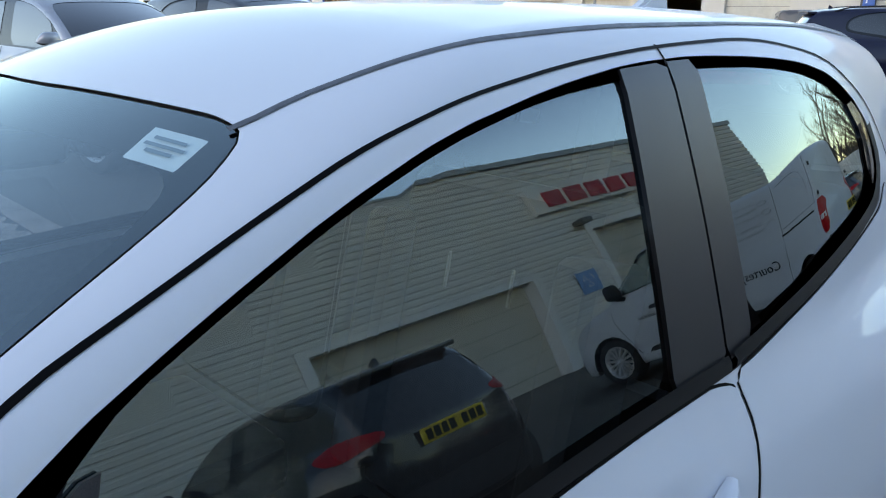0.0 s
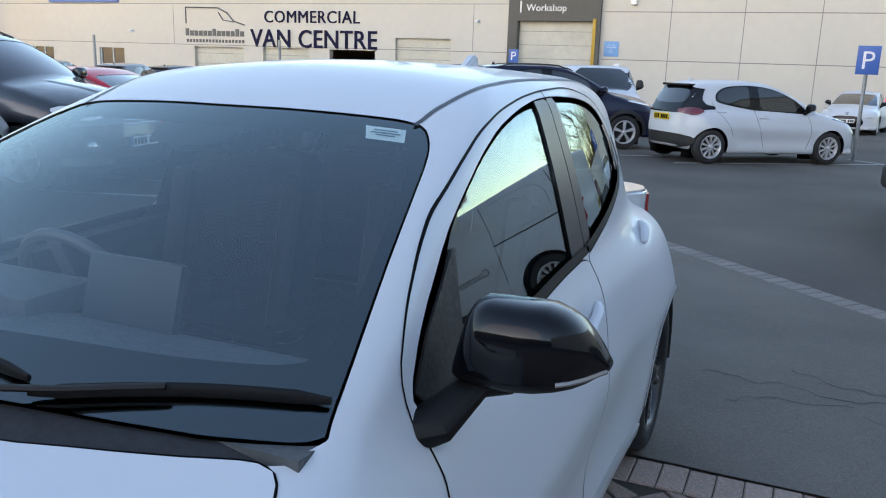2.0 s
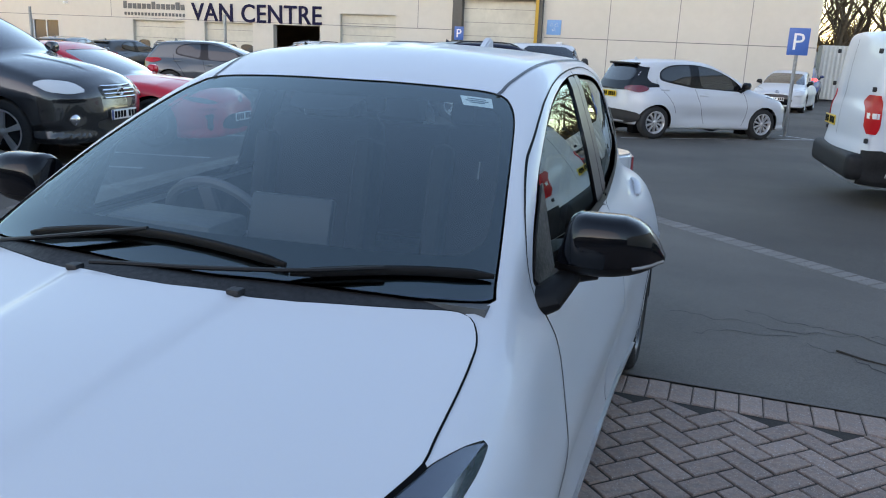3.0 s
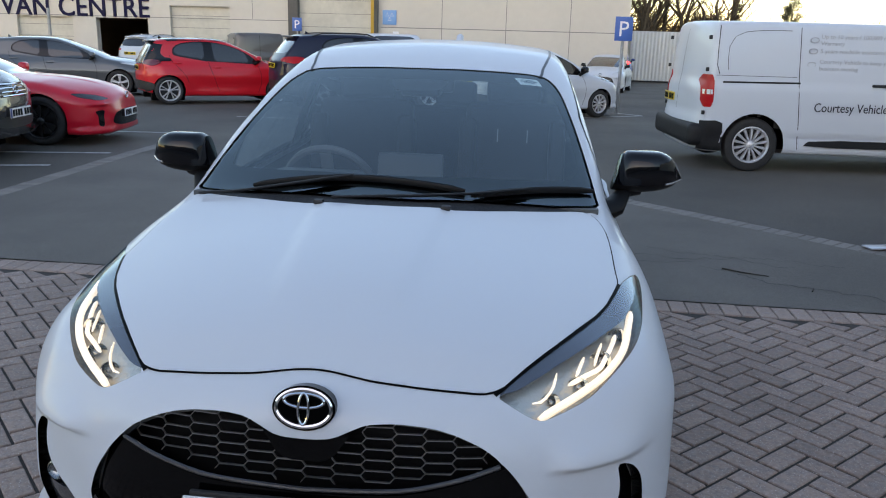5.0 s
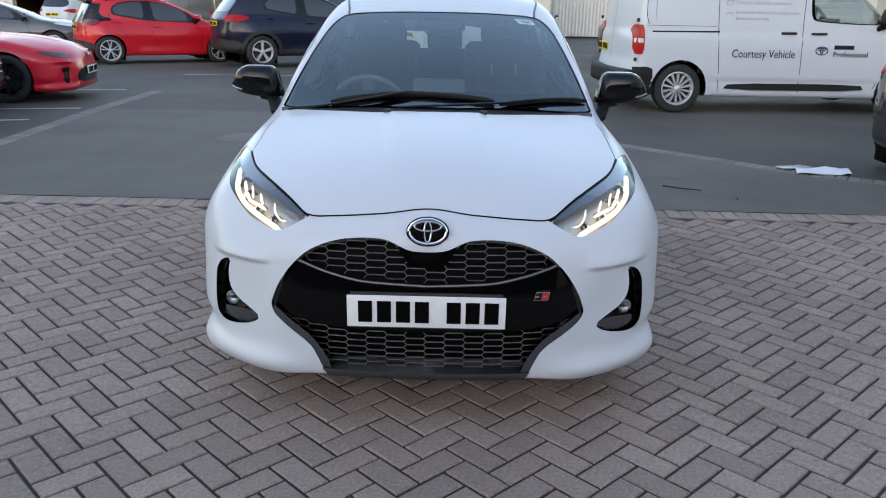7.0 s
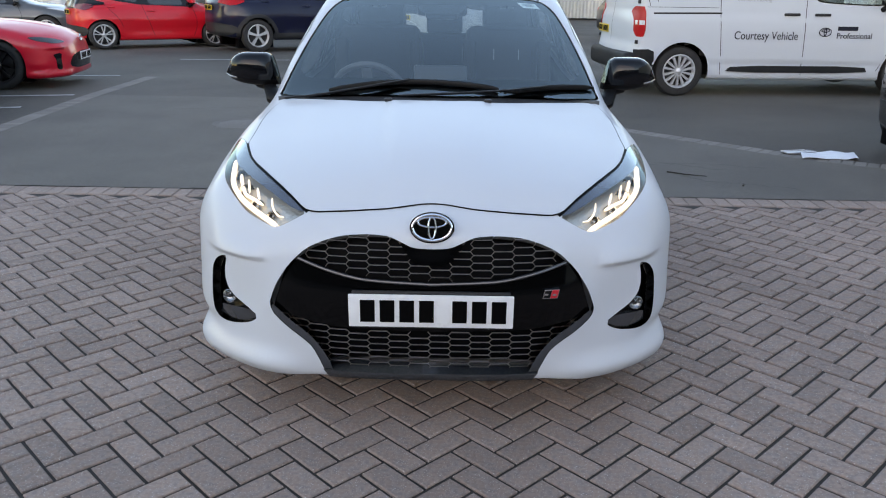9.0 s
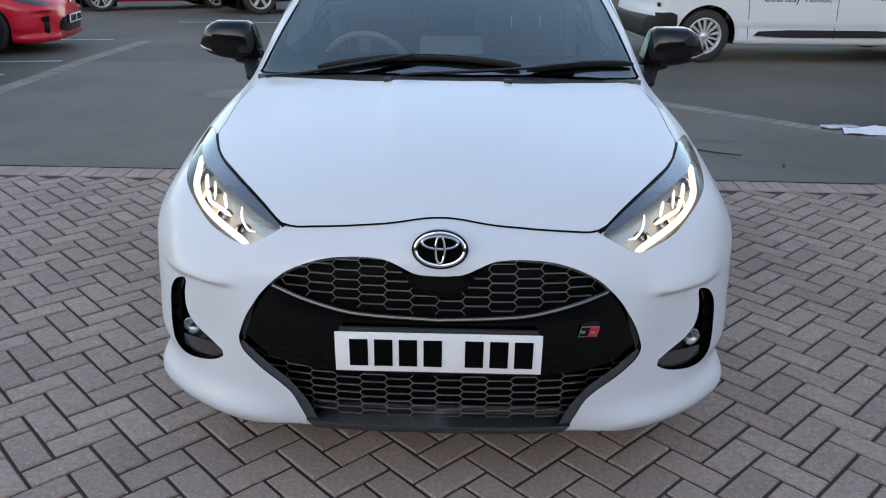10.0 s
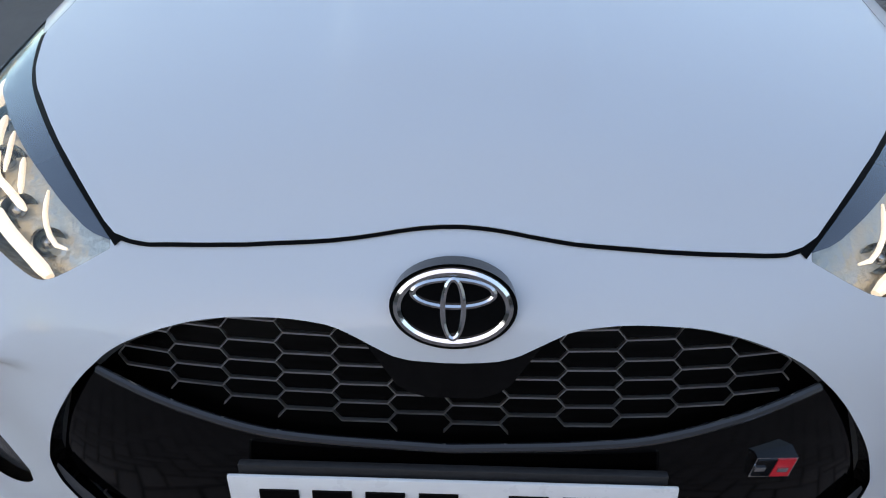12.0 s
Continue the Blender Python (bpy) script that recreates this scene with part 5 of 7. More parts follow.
add_prism(bm, [(p[0] - 0.0195, p[2] - 0.0125), (p[0] + 0.001, p[2] - 0.0115), (p[0] + 0.007, p[2] + 0.0145), (p[0] - 0.0145, p[2] + 0.0125)], "y", p[1] - 0.0095, p[1] - 0.007)
part("badge_ground", bm, GLOSS_BLACK, badge)
bm = bmesh.new()
add_prism(bm, [(p[0] + 0.002, p[2] - 0.012), (p[0] + 0.023, p[2] - 0.0105), (p[0] + 0.029, p[2] + 0.0165), (p[0] + 0.008, p[2] + 0.0145)], "y", p[1] - 0.0095, p[1] - 0.007)
part("badge_field", bm, BADGE_RED, badge)
for k in (-0.018, 0.008):
    bm = bmesh.new()
    add_prism(bm, [(p[0] + k, p[2] - 0.003), (p[0] + k + 0.012, p[2] - 0.002), (p[0] + k + 0.013, p[2] + 0.004), (p[0] + k + 0.001, p[2] + 0.003)], "y", p[1] - 0.0115, p[1] - 0.009)
    part("badge_bar", bm, CHROME, badge)

# windscreen with its black border
INNER_SCREEN = rounded([(-0.635, 1.21, 1.055), (-0.4, 1.13, 1.055), (0, 1.08, 1.05), (0.4, 1.13, 1.055), (0.635, 1.21, 1.055), (0.585, 1.465, 1.198), (0.518, 1.74, 1.325), (0.43, 1.755, 1.352), (0.12, 1.70, 1.368), (0, 1.70, 1.368), (-0.12, 1.70, 1.368), (-0.43, 1.755, 1.352), (-0.518, 1.74, 1.325), (-0.585, 1.465, 1.198)], passes=2)
glass = skin("windscreen", panel(HATCH, SCREEN, SCREEN_WAY, -0.003, 0.002, 0.04, reach=0.6), SCREEN_GLASS, car)
glass.visible_shadow = False
skin("windscreen_border", band(HATCH, SCREEN, INNER_SCREEN, SCREEN_WAY, -0.008, n=200, reach=0.6), INK, car, "black printed windscreen border")
skin("windscreen_seal", band(HATCH, SCREEN, np.asarray(SCREEN) * (0.993, 1, 1), SCREEN_WAY, -0.001, n=160, reach=0.6), RUBBER, car)
skin("rear_screen", panel(HATCH, REAR_SCREEN, REAR_WAY, -0.004, 0.0, 0.06), TINTED_GLASS, car).visible_shadow = False


def on_screen(x, y, off):
    """A point off the windscreen above (x, y)."""
    h = HATCH.meet(np.array([[x, y, 1.9]]), np.array([[0, 0, -1.0]]), 0.0, 1.3)
    return tuple((h + off * HATCH.normal(h))[0])


for blade, arm in ((((-0.46, 1.045), (-0.17, 1.05), (0.25, 1.02)), ((-0.64, 1.03), (-0.5, 1.0), (-0.3, 1.02), (-0.12, 1.05))), (((0.27, 1.0), (0.46, 1.085), (0.665, 1.165)), ((-0.16, 0.905), (0.08, 0.945), (0.28, 1.0), (0.45, 1.08)))):
    bm = bmesh.new()
    p = [on_screen(x, y, 0.009) for x, y in rounded(blade, closed=False, step=0.04)]
    add_tube(bm, p, [0.004] + [0.0075] * (len(p) - 2) + [0.004], 8, flat=1.5)
    wiper = part("wiper", bm, RUBBER, car, "black windscreen wiper")
    bm = bmesh.new()
    add_tube(bm, [on_screen(x, y, 0.017) for x, y in rounded(arm, closed=False, step=0.04)], 0.0075, 8, flat=0.7)
    part("wiper_arm", bm, RUBBER, wiper)
for x in (-0.2, 0.2):
    bm = bmesh.new()
    h = on_screen(x, 0.902, 0.006)
    add_box(bm, h, (0.03, 0.028, 0.016), 0.006)
    part("washer_nozzle", bm, PLASTIC, car)

# interior seen through the glass
bm = bmesh.new()
dash = [(1.06, 0.985), (1.2, 0.975), (1.42, 0.955), (1.52, 0.92), (1.56, 0.86), (1.50, 0.74), (1.45, 0.55), (1.06, 0.55)]
add_prism(bm, dash, "x", -0.68, 0.68)
add_box(bm, (-0.36, 1.46, 0.965), (0.36, 0.2, 0.07), 0.03)
dashboard = part("dashboard", bm, DASH, car, "dark grey soft-grain dashboard")
bm = bmesh.new()
add_box(bm, (0, 0, 0), (0.25, 0.03, 0.145), 0.012, Matrix.Translation((0.0, 1.48, 1.01)) @ Matrix.Rotation(radians(-16), 4, "X"))
part("centre_display", bm, material("display_glass", (0.03, 0.04, 0.048), 0.4, spec=0.3), car, "dark glossy centre display")
bm = bmesh.new()
wc, wr = Vector((-0.36, 1.68, 0.90)), 0.185
tilt = Matrix.Translation(wc) @ Matrix.Rotation(radians(-66), 4, "X")
add_tube(bm, [tuple(tilt @ Vector((wr * math.cos(t), wr * math.sin(t), 0))) for t in np.linspace(0, 2 * math.pi, 36, endpoint=False)], 0.016, 8, closed=True)
add_box(bm, (0, 0, -0.01), (0.17, 0.11, 0.05), 0.02, tilt)
for q in ((-0.13, 0.0), (0.13, 0.0), (0.0, -0.12)):
    add_box(bm, (q[0], q[1], -0.008), (0.11 if q[0] else 0.05, 0.035 if q[0] else 0.11, 0.02), 0.008, tilt)
part("steering_wheel", bm, material("steering_leather", (0.09, 0.095, 0.105), 0.5), car, "black three-spoke steering wheel")
for x in (-0.36, 0.36):
    bm = bmesh.new()
    m = Matrix.Translation((x, 2.28, 0.62)) @ Matrix.Rotation(radians(-14), 4, "X")
    add_box(bm, (0, 0, 0.30), (0.46, 0.14, 0.62), 0.06, m, 3)
    add_box(bm, (-0.21, -0.05, 0.28), (0.08, 0.16, 0.48), 0.035, m, 3)
    add_box(bm, (0.21, -0.05, 0.28), (0.08, 0.16, 0.48), 0.035, m, 3)
    add_box(bm, (x, 2.0, 0.54), (0.48, 0.5, 0.14), 0.05, None, 3)
    seat = part("front_seat", bm, SEAT_CLOTH, car, "black sports front seat")
    bm = bmesh.new()
    add_box(bm, (0, 0.0, 0.70), (0.27, 0.1, 0.20), 0.045, m, 3)
    head = part("headrest", bm, SEAT_CLOTH, seat)
    bm = bmesh.new()
    for k in (-0.022, 0.022):
        add_box(bm, (k, -0.052, 0.71), (0.034, 0.004, 0.022), 0.0, m)
    part("headrest_mark", bm, HEADLINER, seat, "two pale stitched bars")
    for k in (-0.07, 0.07) if x > 0 else ():
        bm = bmesh.new()
        add_box(bm, (k, -0.078, 0.44), (0.0045, 0.004, 0.06), 0.0, m)
        part("seat_stripe", bm, HEADLINER, seat, "short pale piping stripe")
bm = bmesh.new()
m = Matrix.Translation((0, 3.05, 0.62)) @ Matrix.Rotation(radians(-18), 4, "X")
add_box(bm, (0, 0, 0.25), (1.25, 0.14, 0.55), 0.06, m, 3)
for x in (-0.38, 0, 0.38):
    add_box(bm, (x, 0, 0.60), (0.24, 0.09, 0.15), 0.04, m, 3)
add_box(bm, (0, 2.8, 0.5), (1.25, 0.5, 0.14), 0.05, None, 3)
part("rear_seat", bm, SEAT_CLOTH, car)
bm = bmesh.new()
add_box(bm, (0, 2.2, 0.33), (1.4, 2.6, 0.05), 0.01)
part("cabin_floor", bm, DASH, car)
bm = bmesh.new()
h = on_screen(0, 1.70, -0.05)
add_box(bm, (h[0], h[1] + 0.03, h[2]), (0.16, 0.12, 0.05), 0.02, None, 3)
add_box(bm, (0, 1.83, 1.325), (0.25, 0.045, 0.07), 0.02, None, 3)
part("rear_view_mirror", bm, PLASTIC, car)
skin("sensor_cover", panel(HATCH, rounded([(-0.13, 1.78, 1.37), (0.13, 1.78, 1.37), (0.10, 1.64, 1.32), (0.05, 1.62, 1.31), (-0.05, 1.62, 1.31), (-0.10, 1.64, 1.32)], passes=1), SCREEN_WAY, -0.011, 0.0, 0.04, reach=0.6), INK, car)
st = rounded([(0.371, 1.795, 1.366), (0.462, 1.808, 1.36), (0.482, 1.758, 1.338), (0.398, 1.744, 1.344)], passes=0, step=0.005)
sticker = skin("windscreen_sticker", panel(HATCH, st, SCREEN_WAY, -0.0065, 0.0, 0.03, reach=0.6), material("sticker_green", (0.62, 0.72, 0.70), 0.5), car, "small pale green windscreen sticker")
STICKER_INK = material("sticker_ink", (0.10, 0.17, 0.19), 0.5)


def st_at(v, u):
    """A point of the sticker, v down and u across."""
    a, b, c, d = (np.array(q) for q in ((0.371, 1.795, 1.366), (0.462, 1.808, 1.36), (0.482, 1.758, 1.338), (0.398, 1.744, 1.344)))
    return (a * (1 - u) + b * u) * (1 - v) + (d * (1 - u) + c * u) * v


for row, wide in ((0.3, 0.6), (0.5, 0.75), (0.68, 0.5)):
    p = np.array([st_at(row - 0.05, 0.5 - wide / 2), st_at(row - 0.05, 0.5 + wide / 2), st_at(row + 0.05, 0.5 + wide / 2), st_at(row + 0.05, 0.5 - wide / 2)])
    skin("sticker_bar", panel(HATCH, p, SCREEN_WAY, -0.0045, 0.0, 0.03, reach=0.6), STICKER_INK, sticker)
bm = bmesh.new()
add_prism(bm, [(3.22, 1.47), (3.40, 1.455), (3.385, 1.53), (3.35, 1.535), (3.30, 1.51)], "x", -0.018, 0.018)
bmesh.ops.bevel(bm, geom=bm.edges[:], offset=0.008, segments=2, affect="EDGES")
part("aerial_fin", bm, WHITE_PAINT, car)
bm = bmesh.new()
add_prism(bm, [(3.42, 1.452), (3.62, 1.425), (3.73, 1.392), (3.735, 1.372), (3.66, 1.36), (3.45, 1.40)], "x", -0.40, 0.40)
bmesh.ops.bevel(bm, geom=bm.edges[:], offset=0.012, segments=2, affect="EDGES")
part("roof_spoiler", bm, WHITE_PAINT, car)

# ---- ground ----
def ground_z(y):
    """The yard falls gently away beyond the bays."""
    return -0.016 * max(0.0, y - 8.0)


ASPHALT = material("asphalt", (0.140, 0.122, 0.105), 0.85, vary=0.5, scale=110, bump=0.9, bump_scale=180, stain=0.5, stain_scale=0.35)
BLOCK = material("block_paver", (0.365, 0.25, 0.206), 0.85, vary=0.25, scale=60, bump=0.5, bump_scale=220, per_object=0.13, island=0.13, specks=0.6, second=(0.31, 0.235, 0.208), stain=0.25, stain_scale=0.8)
GREY_BLOCK = material("grey_block_paver", (0.185, 0.165, 0.15), 0.85, vary=0.25, scale=60, bump=0.5, bump_scale=220, per_object=0.15, island=0.18)
JOINT = material("joint_sand", (0.038, 0.031, 0.027), 0.95, vary=0.3, scale=90, bump=0.4, bump_scale=300)
ROAD_PAINT = material("worn_white_road_paint", (0.55, 0.55, 0.54), 0.7, vary=0.35, scale=25, stain=0.4, stain_scale=6)
bm = bmesh.new()
ys = [-60.0, -8.0, 3.262, 8.0, 70.0]
cols = [-90.0, 90.0]
grid = {(x, y): bm.verts.new((x, y, ground_z(y) - (0.012 if y < 3.3 else 0.0))) for x in cols for y in ys}
for a, b in zip(ys, ys[1:]):
    bm.faces.new((grid[-90.0, a], grid[90.0, a], grid[90.0, b], grid[-90.0, b]))
far = [bm.verts.new((x, 2500.0, ground_z(70.0))) for x in (-1800.0, 1800.0)]
bm.faces.new((grid[-90.0, 70.0], grid[90.0, 70.0], far[1], far[0]))
for s in (-1, 1):
    wide = [bm.verts.new((s * 1800.0, y, ground_z(min(y, 70)) - 0.012)) for y in (-60.0, 70.0)]
    f = bm.faces.new((grid[s * 90.0, -60.0], wide[0], wide[1], grid[s * 90.0, 70.0], *[grid[s * 90.0, y] for y in ys[-2:0:-1]]))
bmesh.ops.recalc_face_normals(bm, faces=bm.faces[:])
ground = part("ground", bm, ASPHALT, None, smooth=False)
tagged(ground, "dark worn asphalt yard with cracks and stains", "ground", kind="structure")
bm = bmesh.new()
add_box(bm, (0, -1.35, -0.012), (14.0, 9.2, 0.016))
bed = part("paving_bed", bm, JOINT, None, smooth=False)
tagged(bed, "dark sandy joints under the block paving", "pavement", kind="structure")


APRON = material("smoother_asphalt", (0.158, 0.138, 0.12), 0.85, vary=0.35, scale=140, bump=0.6, bump_scale=240, stain=0.28, stain_scale=0.9)
bm = bmesh.new()
bm.faces.new([bm.verts.new((x, y, 0.003)) for x, y in ((-4.46, 3.262), (5.72, 3.262), (3.25, 4.68), (-0.35, 7.95), (-4.62, 7.95))])
tagged(part("asphalt_apron", bm, APRON, None, smooth=False), "smoother paler grey asphalt beside the block paving", "ground", kind="structure")


def block_mesh(name, l, w, h=0.03, edge=0.005):
    bm = bmesh.new()
    lo = [bm.verts.new((sx * l / 2, sy * w / 2, -h)) for sx, sy in ((-1, -1), (1, -1), (1, 1), (-1, 1))]
    mi = [bm.verts.new((sx * l / 2, sy * w / 2, -edge)) for sx, sy in ((-1, -1), (1, -1), (1, 1), (-1, 1))]
    hi = [bm.verts.new((sx * (l / 2 - edge), sy * (w / 2 - edge), 0)) for sx, sy in ((-1, -1), (1, -1), (1, 1), (-1, 1))]
    bm.faces.new(hi)
    for k in range(4):
        j = (k + 1) % 4
        bm.faces.new((lo[k], lo[j], mi[j], mi[k]))
        bm.faces.new((mi[k], mi[j], hi[j], hi[k]))
    mesh = bpy.data.meshes.new(name)
    bm.to_mesh(mesh)
    bm.free()
    return mesh


rnd = random.Random(4)
paving = thing("block_paving", "weathered brown-grey herringbone block paving", "pavement", kind="structure")
block = block_mesh("paver", 0.1885, 0.0885, edge=0.004)
block.materials.append(BLOCK)
TURN45 = radians(45)
LIMIT_Y, LIMIT_X = 3.03, 6.2
laid = []
for i in range(-95, 95):
    for j in range(-95, 95):
        kind = (i - j) % 4  # 0: a lying block starts here, 3: a standing one
        if kind not in (0, 3):
            continue
        cx, cy = ((i + 1) * 0.1, (j + 0.5) * 0.1) if kind == 0 else ((i + 0.5) * 0.1, (j + 1) * 0.1)
        x = cx * math.cos(TURN45) - cy * math.sin(TURN45)
        y = cx * math.sin(TURN45) + cy * math.cos(TURN45) - 1.0
        if -LIMIT_X < x < LIMIT_X and -5.8 < y < LIMIT_Y - 0.02:
            laid.append((x, y, TURN45 + (math.pi / 2 if kind else 0)))
near = sorted(range(len(laid)), key=lambda k: (laid[k][0] + 0.0) ** 2 + (laid[k][1] + 0.9) ** 2)[:280]
near_set = set(near)
verts, faces = [], []
tmpl_v, tmpl_f = [v.co.copy() for v in block.vertices], [tuple(p.vertices) for p in block.polygons]
for k, (x, y, a) in enumerate(laid):
    m = Matrix.Translation((x, y, 0.004 + rnd.uniform(-0.0025, 0.0015))) @ Matrix.Rotation(a + rnd.uniform(-0.012, 0.012), 4, "Z") @ Matrix.Rotation(rnd.uniform(-0.012, 0.012), 4, "X")
    if k in near_set:
        ob = new("paver", block)
        ob.parent, ob.matrix_basis = paving, m
    else:
        base = len(verts)
        for v in tmpl_v:
            p = m @ v
            verts.append((p.x, min(p.y, LIMIT_Y), p.z))
        faces += [tuple(base + i for i in f) for f in tmpl_f]
mesh = bpy.data.meshes.new("far_pavers")
mesh.from_pydata(verts, [], faces)
tagged(link("far_pavers", mesh, BLOCK, paving), kind="stuff")
edge_mesh = block_mesh("edge_block", 0.096, 0.196)
edge_mesh.materials.append(BLOCK)
for k in range(-62, 62):
    ob = new("edge_block", edge_mesh)
    ob.parent, ob.matrix_basis = paving, pose(k * 0.1005 + 0.03, 3.145, 0.004 + rnd.uniform(-0.002, 0.002), 0, 0, rnd.uniform(-0.7, 0.7))
# strips of blocks laid side by side in the asphalt
strip_mesh = block_mesh("strip_block", 0.093, 0.196)
strip_mesh.materials.append(GREY_BLOCK)


def block_strip(a, b, label):
    strip = thing("block_strip", label, "pavement", kind="structure")
    a, b = Vector(a), Vector(b)
    n = int((b - a).length / 0.1)
    turn = math.atan2(b.y - a.y, b.x - a.x)
    for k in range(n):
        p = a + (b - a) * ((k + 0.5) / n)
        ob = new("strip_block", strip_mesh)
        ob.parent = strip
        ob.matrix_basis = Matrix.Translation((p.x, p.y, ground_z(p.y) + 0.006 + rnd.uniform(-0.002, 0.002))) @ Matrix.Rotation(turn + rnd.uniform(-0.01, 0.01), 4, "Z")


block_strip((-0.35, 7.95), (3.25, 4.68), "line of pale grey blocks set in the asphalt")
block_strip((3.25, 4.68), (6.4, 2.9), "line of pale grey blocks set in the asphalt")


def ground_line(name, a, b, wide, label="worn white parking bay line"):
    """A painted line on the ground from a to b."""
    ob = thing(name, label, "road marking", kind="structure")
    a, b = Vector((*a, 0)), Vector((*b, 0))
    e = (b - a).normalized().cross(Vector((0, 0, 1))) * wide / 2
    bm = bmesh.new()
    n = max(int((b - a).length / 0.5), 1)
    for k in range(n):
        p, q = a + (b - a) * k / n, a + (b - a) * (k + 1) / n
        bm.faces.new([bm.verts.new((t.x, t.y, ground_z(t.y) + 0.004)) for t in (p - e, q - e, q + e, p + e)])
    bmesh.ops.remove_doubles(bm, verts=bm.verts[:], dist=0.001)
    bmesh.ops.recalc_face_normals(bm, faces=bm.faces[:])
    part("paint", bm, ROAD_PAINT, ob, smooth=False)
    return ob

SILVER_PAINT = material("silver_car_paint", (0.28, 0.29, 0.31), 0.35, 0.4, coat=1.0)
# ---- the parked cars ----
def on_ground(x, y):
    return (x, y, ground_z(y))


def heading(front_or_rear, turn, base, rear_given=True):
    """Ground points under the near front and rear wheels from one of them and the way the car points (degrees from +x)."""
    x, y = front_or_rear
    dx, dy = math.cos(radians(turn)) * base, math.sin(radians(turn)) * base
    f, r = ((x + dx, y + dy), (x, y)) if rear_given else ((x, y), (x - dx, y - dy))
    return on_ground(*f), on_ground(*r)


SUV = Drawn(HATCH, ([0, 0.8, 1.05, 1.85, 3.37, 3.94], [0, 0.92, 1.18, 1.98, 3.61, 4.45]), ([0, 0.2, 0.93, 1.5], [0, 0.27, 1.09, 1.69]), 1.06)
OLD_SUV = Drawn(HATCH, ([0, 0.8, 1.05, 1.85, 3.37, 3.94], [0, 0.9, 1.2, 1.9, 3.56, 4.35]), ([0, 0.2, 0.93, 1.5], [0, 0.26, 1.10, 1.72]), 1.04)
COUPE = Drawn(HATCH, ([0, 0.8, 1.05, 1.85, 3.37, 3.94], [0, 0.86, 1.5, 2.3, 3.44, 4.24]), ([0, 0.2, 0.93, 1.5], [0, 0.15, 0.83, 1.30]), 1.02)
FAMILY = Drawn(HATCH, ([0, 0.8, 1.05, 1.85, 3.37, 3.94], [0, 0.88, 1.2, 2.1, 3.52, 4.35]), ([0, 0.2, 0.93, 1.5], [0, 0.19, 0.90, 1.44]), 1.03)


def straight(p):
    return np.asarray(p, float)


white_hatch = parked_car("parked_hatchback", "white five-door hatchback with silver alloy wheels in a bay", parked_at(*heading((-0.21, 15.5), 40, 2.57), 0.80, -0.84), HATCH, WHITE_PAINT, (0.80, 3.37, 0.31, 0.84), straight, plates=(None, 1), dark_tail=True, coarse=1.15)
red_hatch = parked_car("parked_hatchback", "red hatchback with black roof and two-tone alloy wheels", parked_at(*heading((-7.95, 16.1), 36, 2.57), 0.80, -0.84), HATCH, RED_PAINT, (0.80, 3.37, 0.315, 0.84), straight, style="double", roof=GLOSS_BLACK, plates=(None, 1), dark_tail=True, coarse=1.15, rim_share=0.74)
navy_suv = parked_car("parked_suv", "dark navy sport utility car with grey lower cladding", parked_at(*heading((-4.42, 15.95), 33, 2.69), 0.92, -0.89), SUV, NAVY_PAINT, (0.92, 3.61, 0.36, 0.89), SUV.to, style="five", plates=(None, 1), cladding=True, rails=True, coarse=1.15)
old_suv = parked_car("parked_suv", "older black sport utility car with chrome grille bars", parked_at(*heading((-6.32, 6.2), 10, 2.66, False), 0.9, -0.88), OLD_SUV, BLACK_PAINT, (0.9, 3.56, 0.36, 0.88), OLD_SUV.to, style="five", plates=("blue", 1), front_style="old", rails=True, coarse=1.25)
coupe = parked_car("parked_coupe", "low red sports coupe with black wheels", parked_at(*heading((-6.03, 8.3), 10, 2.58, False), 0.86, -0.85), COUPE, DEEP_RED_PAINT, (0.86, 3.44, 0.32, 0.85), COUPE.to, rims=(DARK_ALLOY, DARK_ALLOY), plates=(1, 1), front_style="coupe", coarse=1.25, rim_share=0.72)
grey_car = parked_car("parked_hatchback", "dark grey family hatchback with a long side window line", parked_at(*heading((-10.4, 18.4), 22, 2.64, False), 0.88, -0.86), FAMILY, GREY_PAINT, (0.88, 3.52, 0.325, 0.86), FAMILY.to, style="five", plates=(1, 1))
pale_suv = parked_car("parked_suv", "small white sport utility car seen from behind", parked_at(on_ground(-14.2, 32.2), on_ground(-14.6, 29.6), 0.92, -0.89), SUV, WHITE_PAINT, (0.92, 3.61, 0.36, 0.89), SUV.to, plates=(None, 1), rails=True, coarse=0.8)
far_white = parked_car("parked_hatchback", "white hatchback facing the yard", parked_at(on_ground(1.9, 31.0), on_ground(2.4, 33.6), 0.88, -0.86), FAMILY, WHITE_PAINT, (0.88, 3.52, 0.32, 0.86), FAMILY.to, plates=(1, None), coarse=0.8)
blue_suv = parked_car("parked_suv", "blue sport utility car with lit tail lamps", parked_at(on_ground(5.3, 44.6), on_ground(5.0, 42.0), 0.92, -0.89), SUV, BLUE_PAINT, (0.92, 3.61, 0.36, 0.89), SUV.to, plates=(None, 1), lit=True, coarse=0.8)
hidden_car = parked_car("parked_hatchback", "dark grey hatchback standing behind the van", parked_at(on_ground(8.3, 25.6), on_ground(5.8, 24.8), 0.88, -0.86), FAMILY, DARK_GREY_PAINT, (0.88, 3.52, 0.32, 0.86), FAMILY.to, coarse=0.7)
silver_suv = parked_car("parked_suv", "silver-grey sport utility car in the end bay", parked_at(*heading((-6.45, 4.15), 10, 2.69, False), 0.92, -0.89), SUV, SILVER_PAINT, (0.92, 3.61, 0.36, 0.89), SUV.to, style="five", plates=(1, 1), rails=True, coarse=0.9)
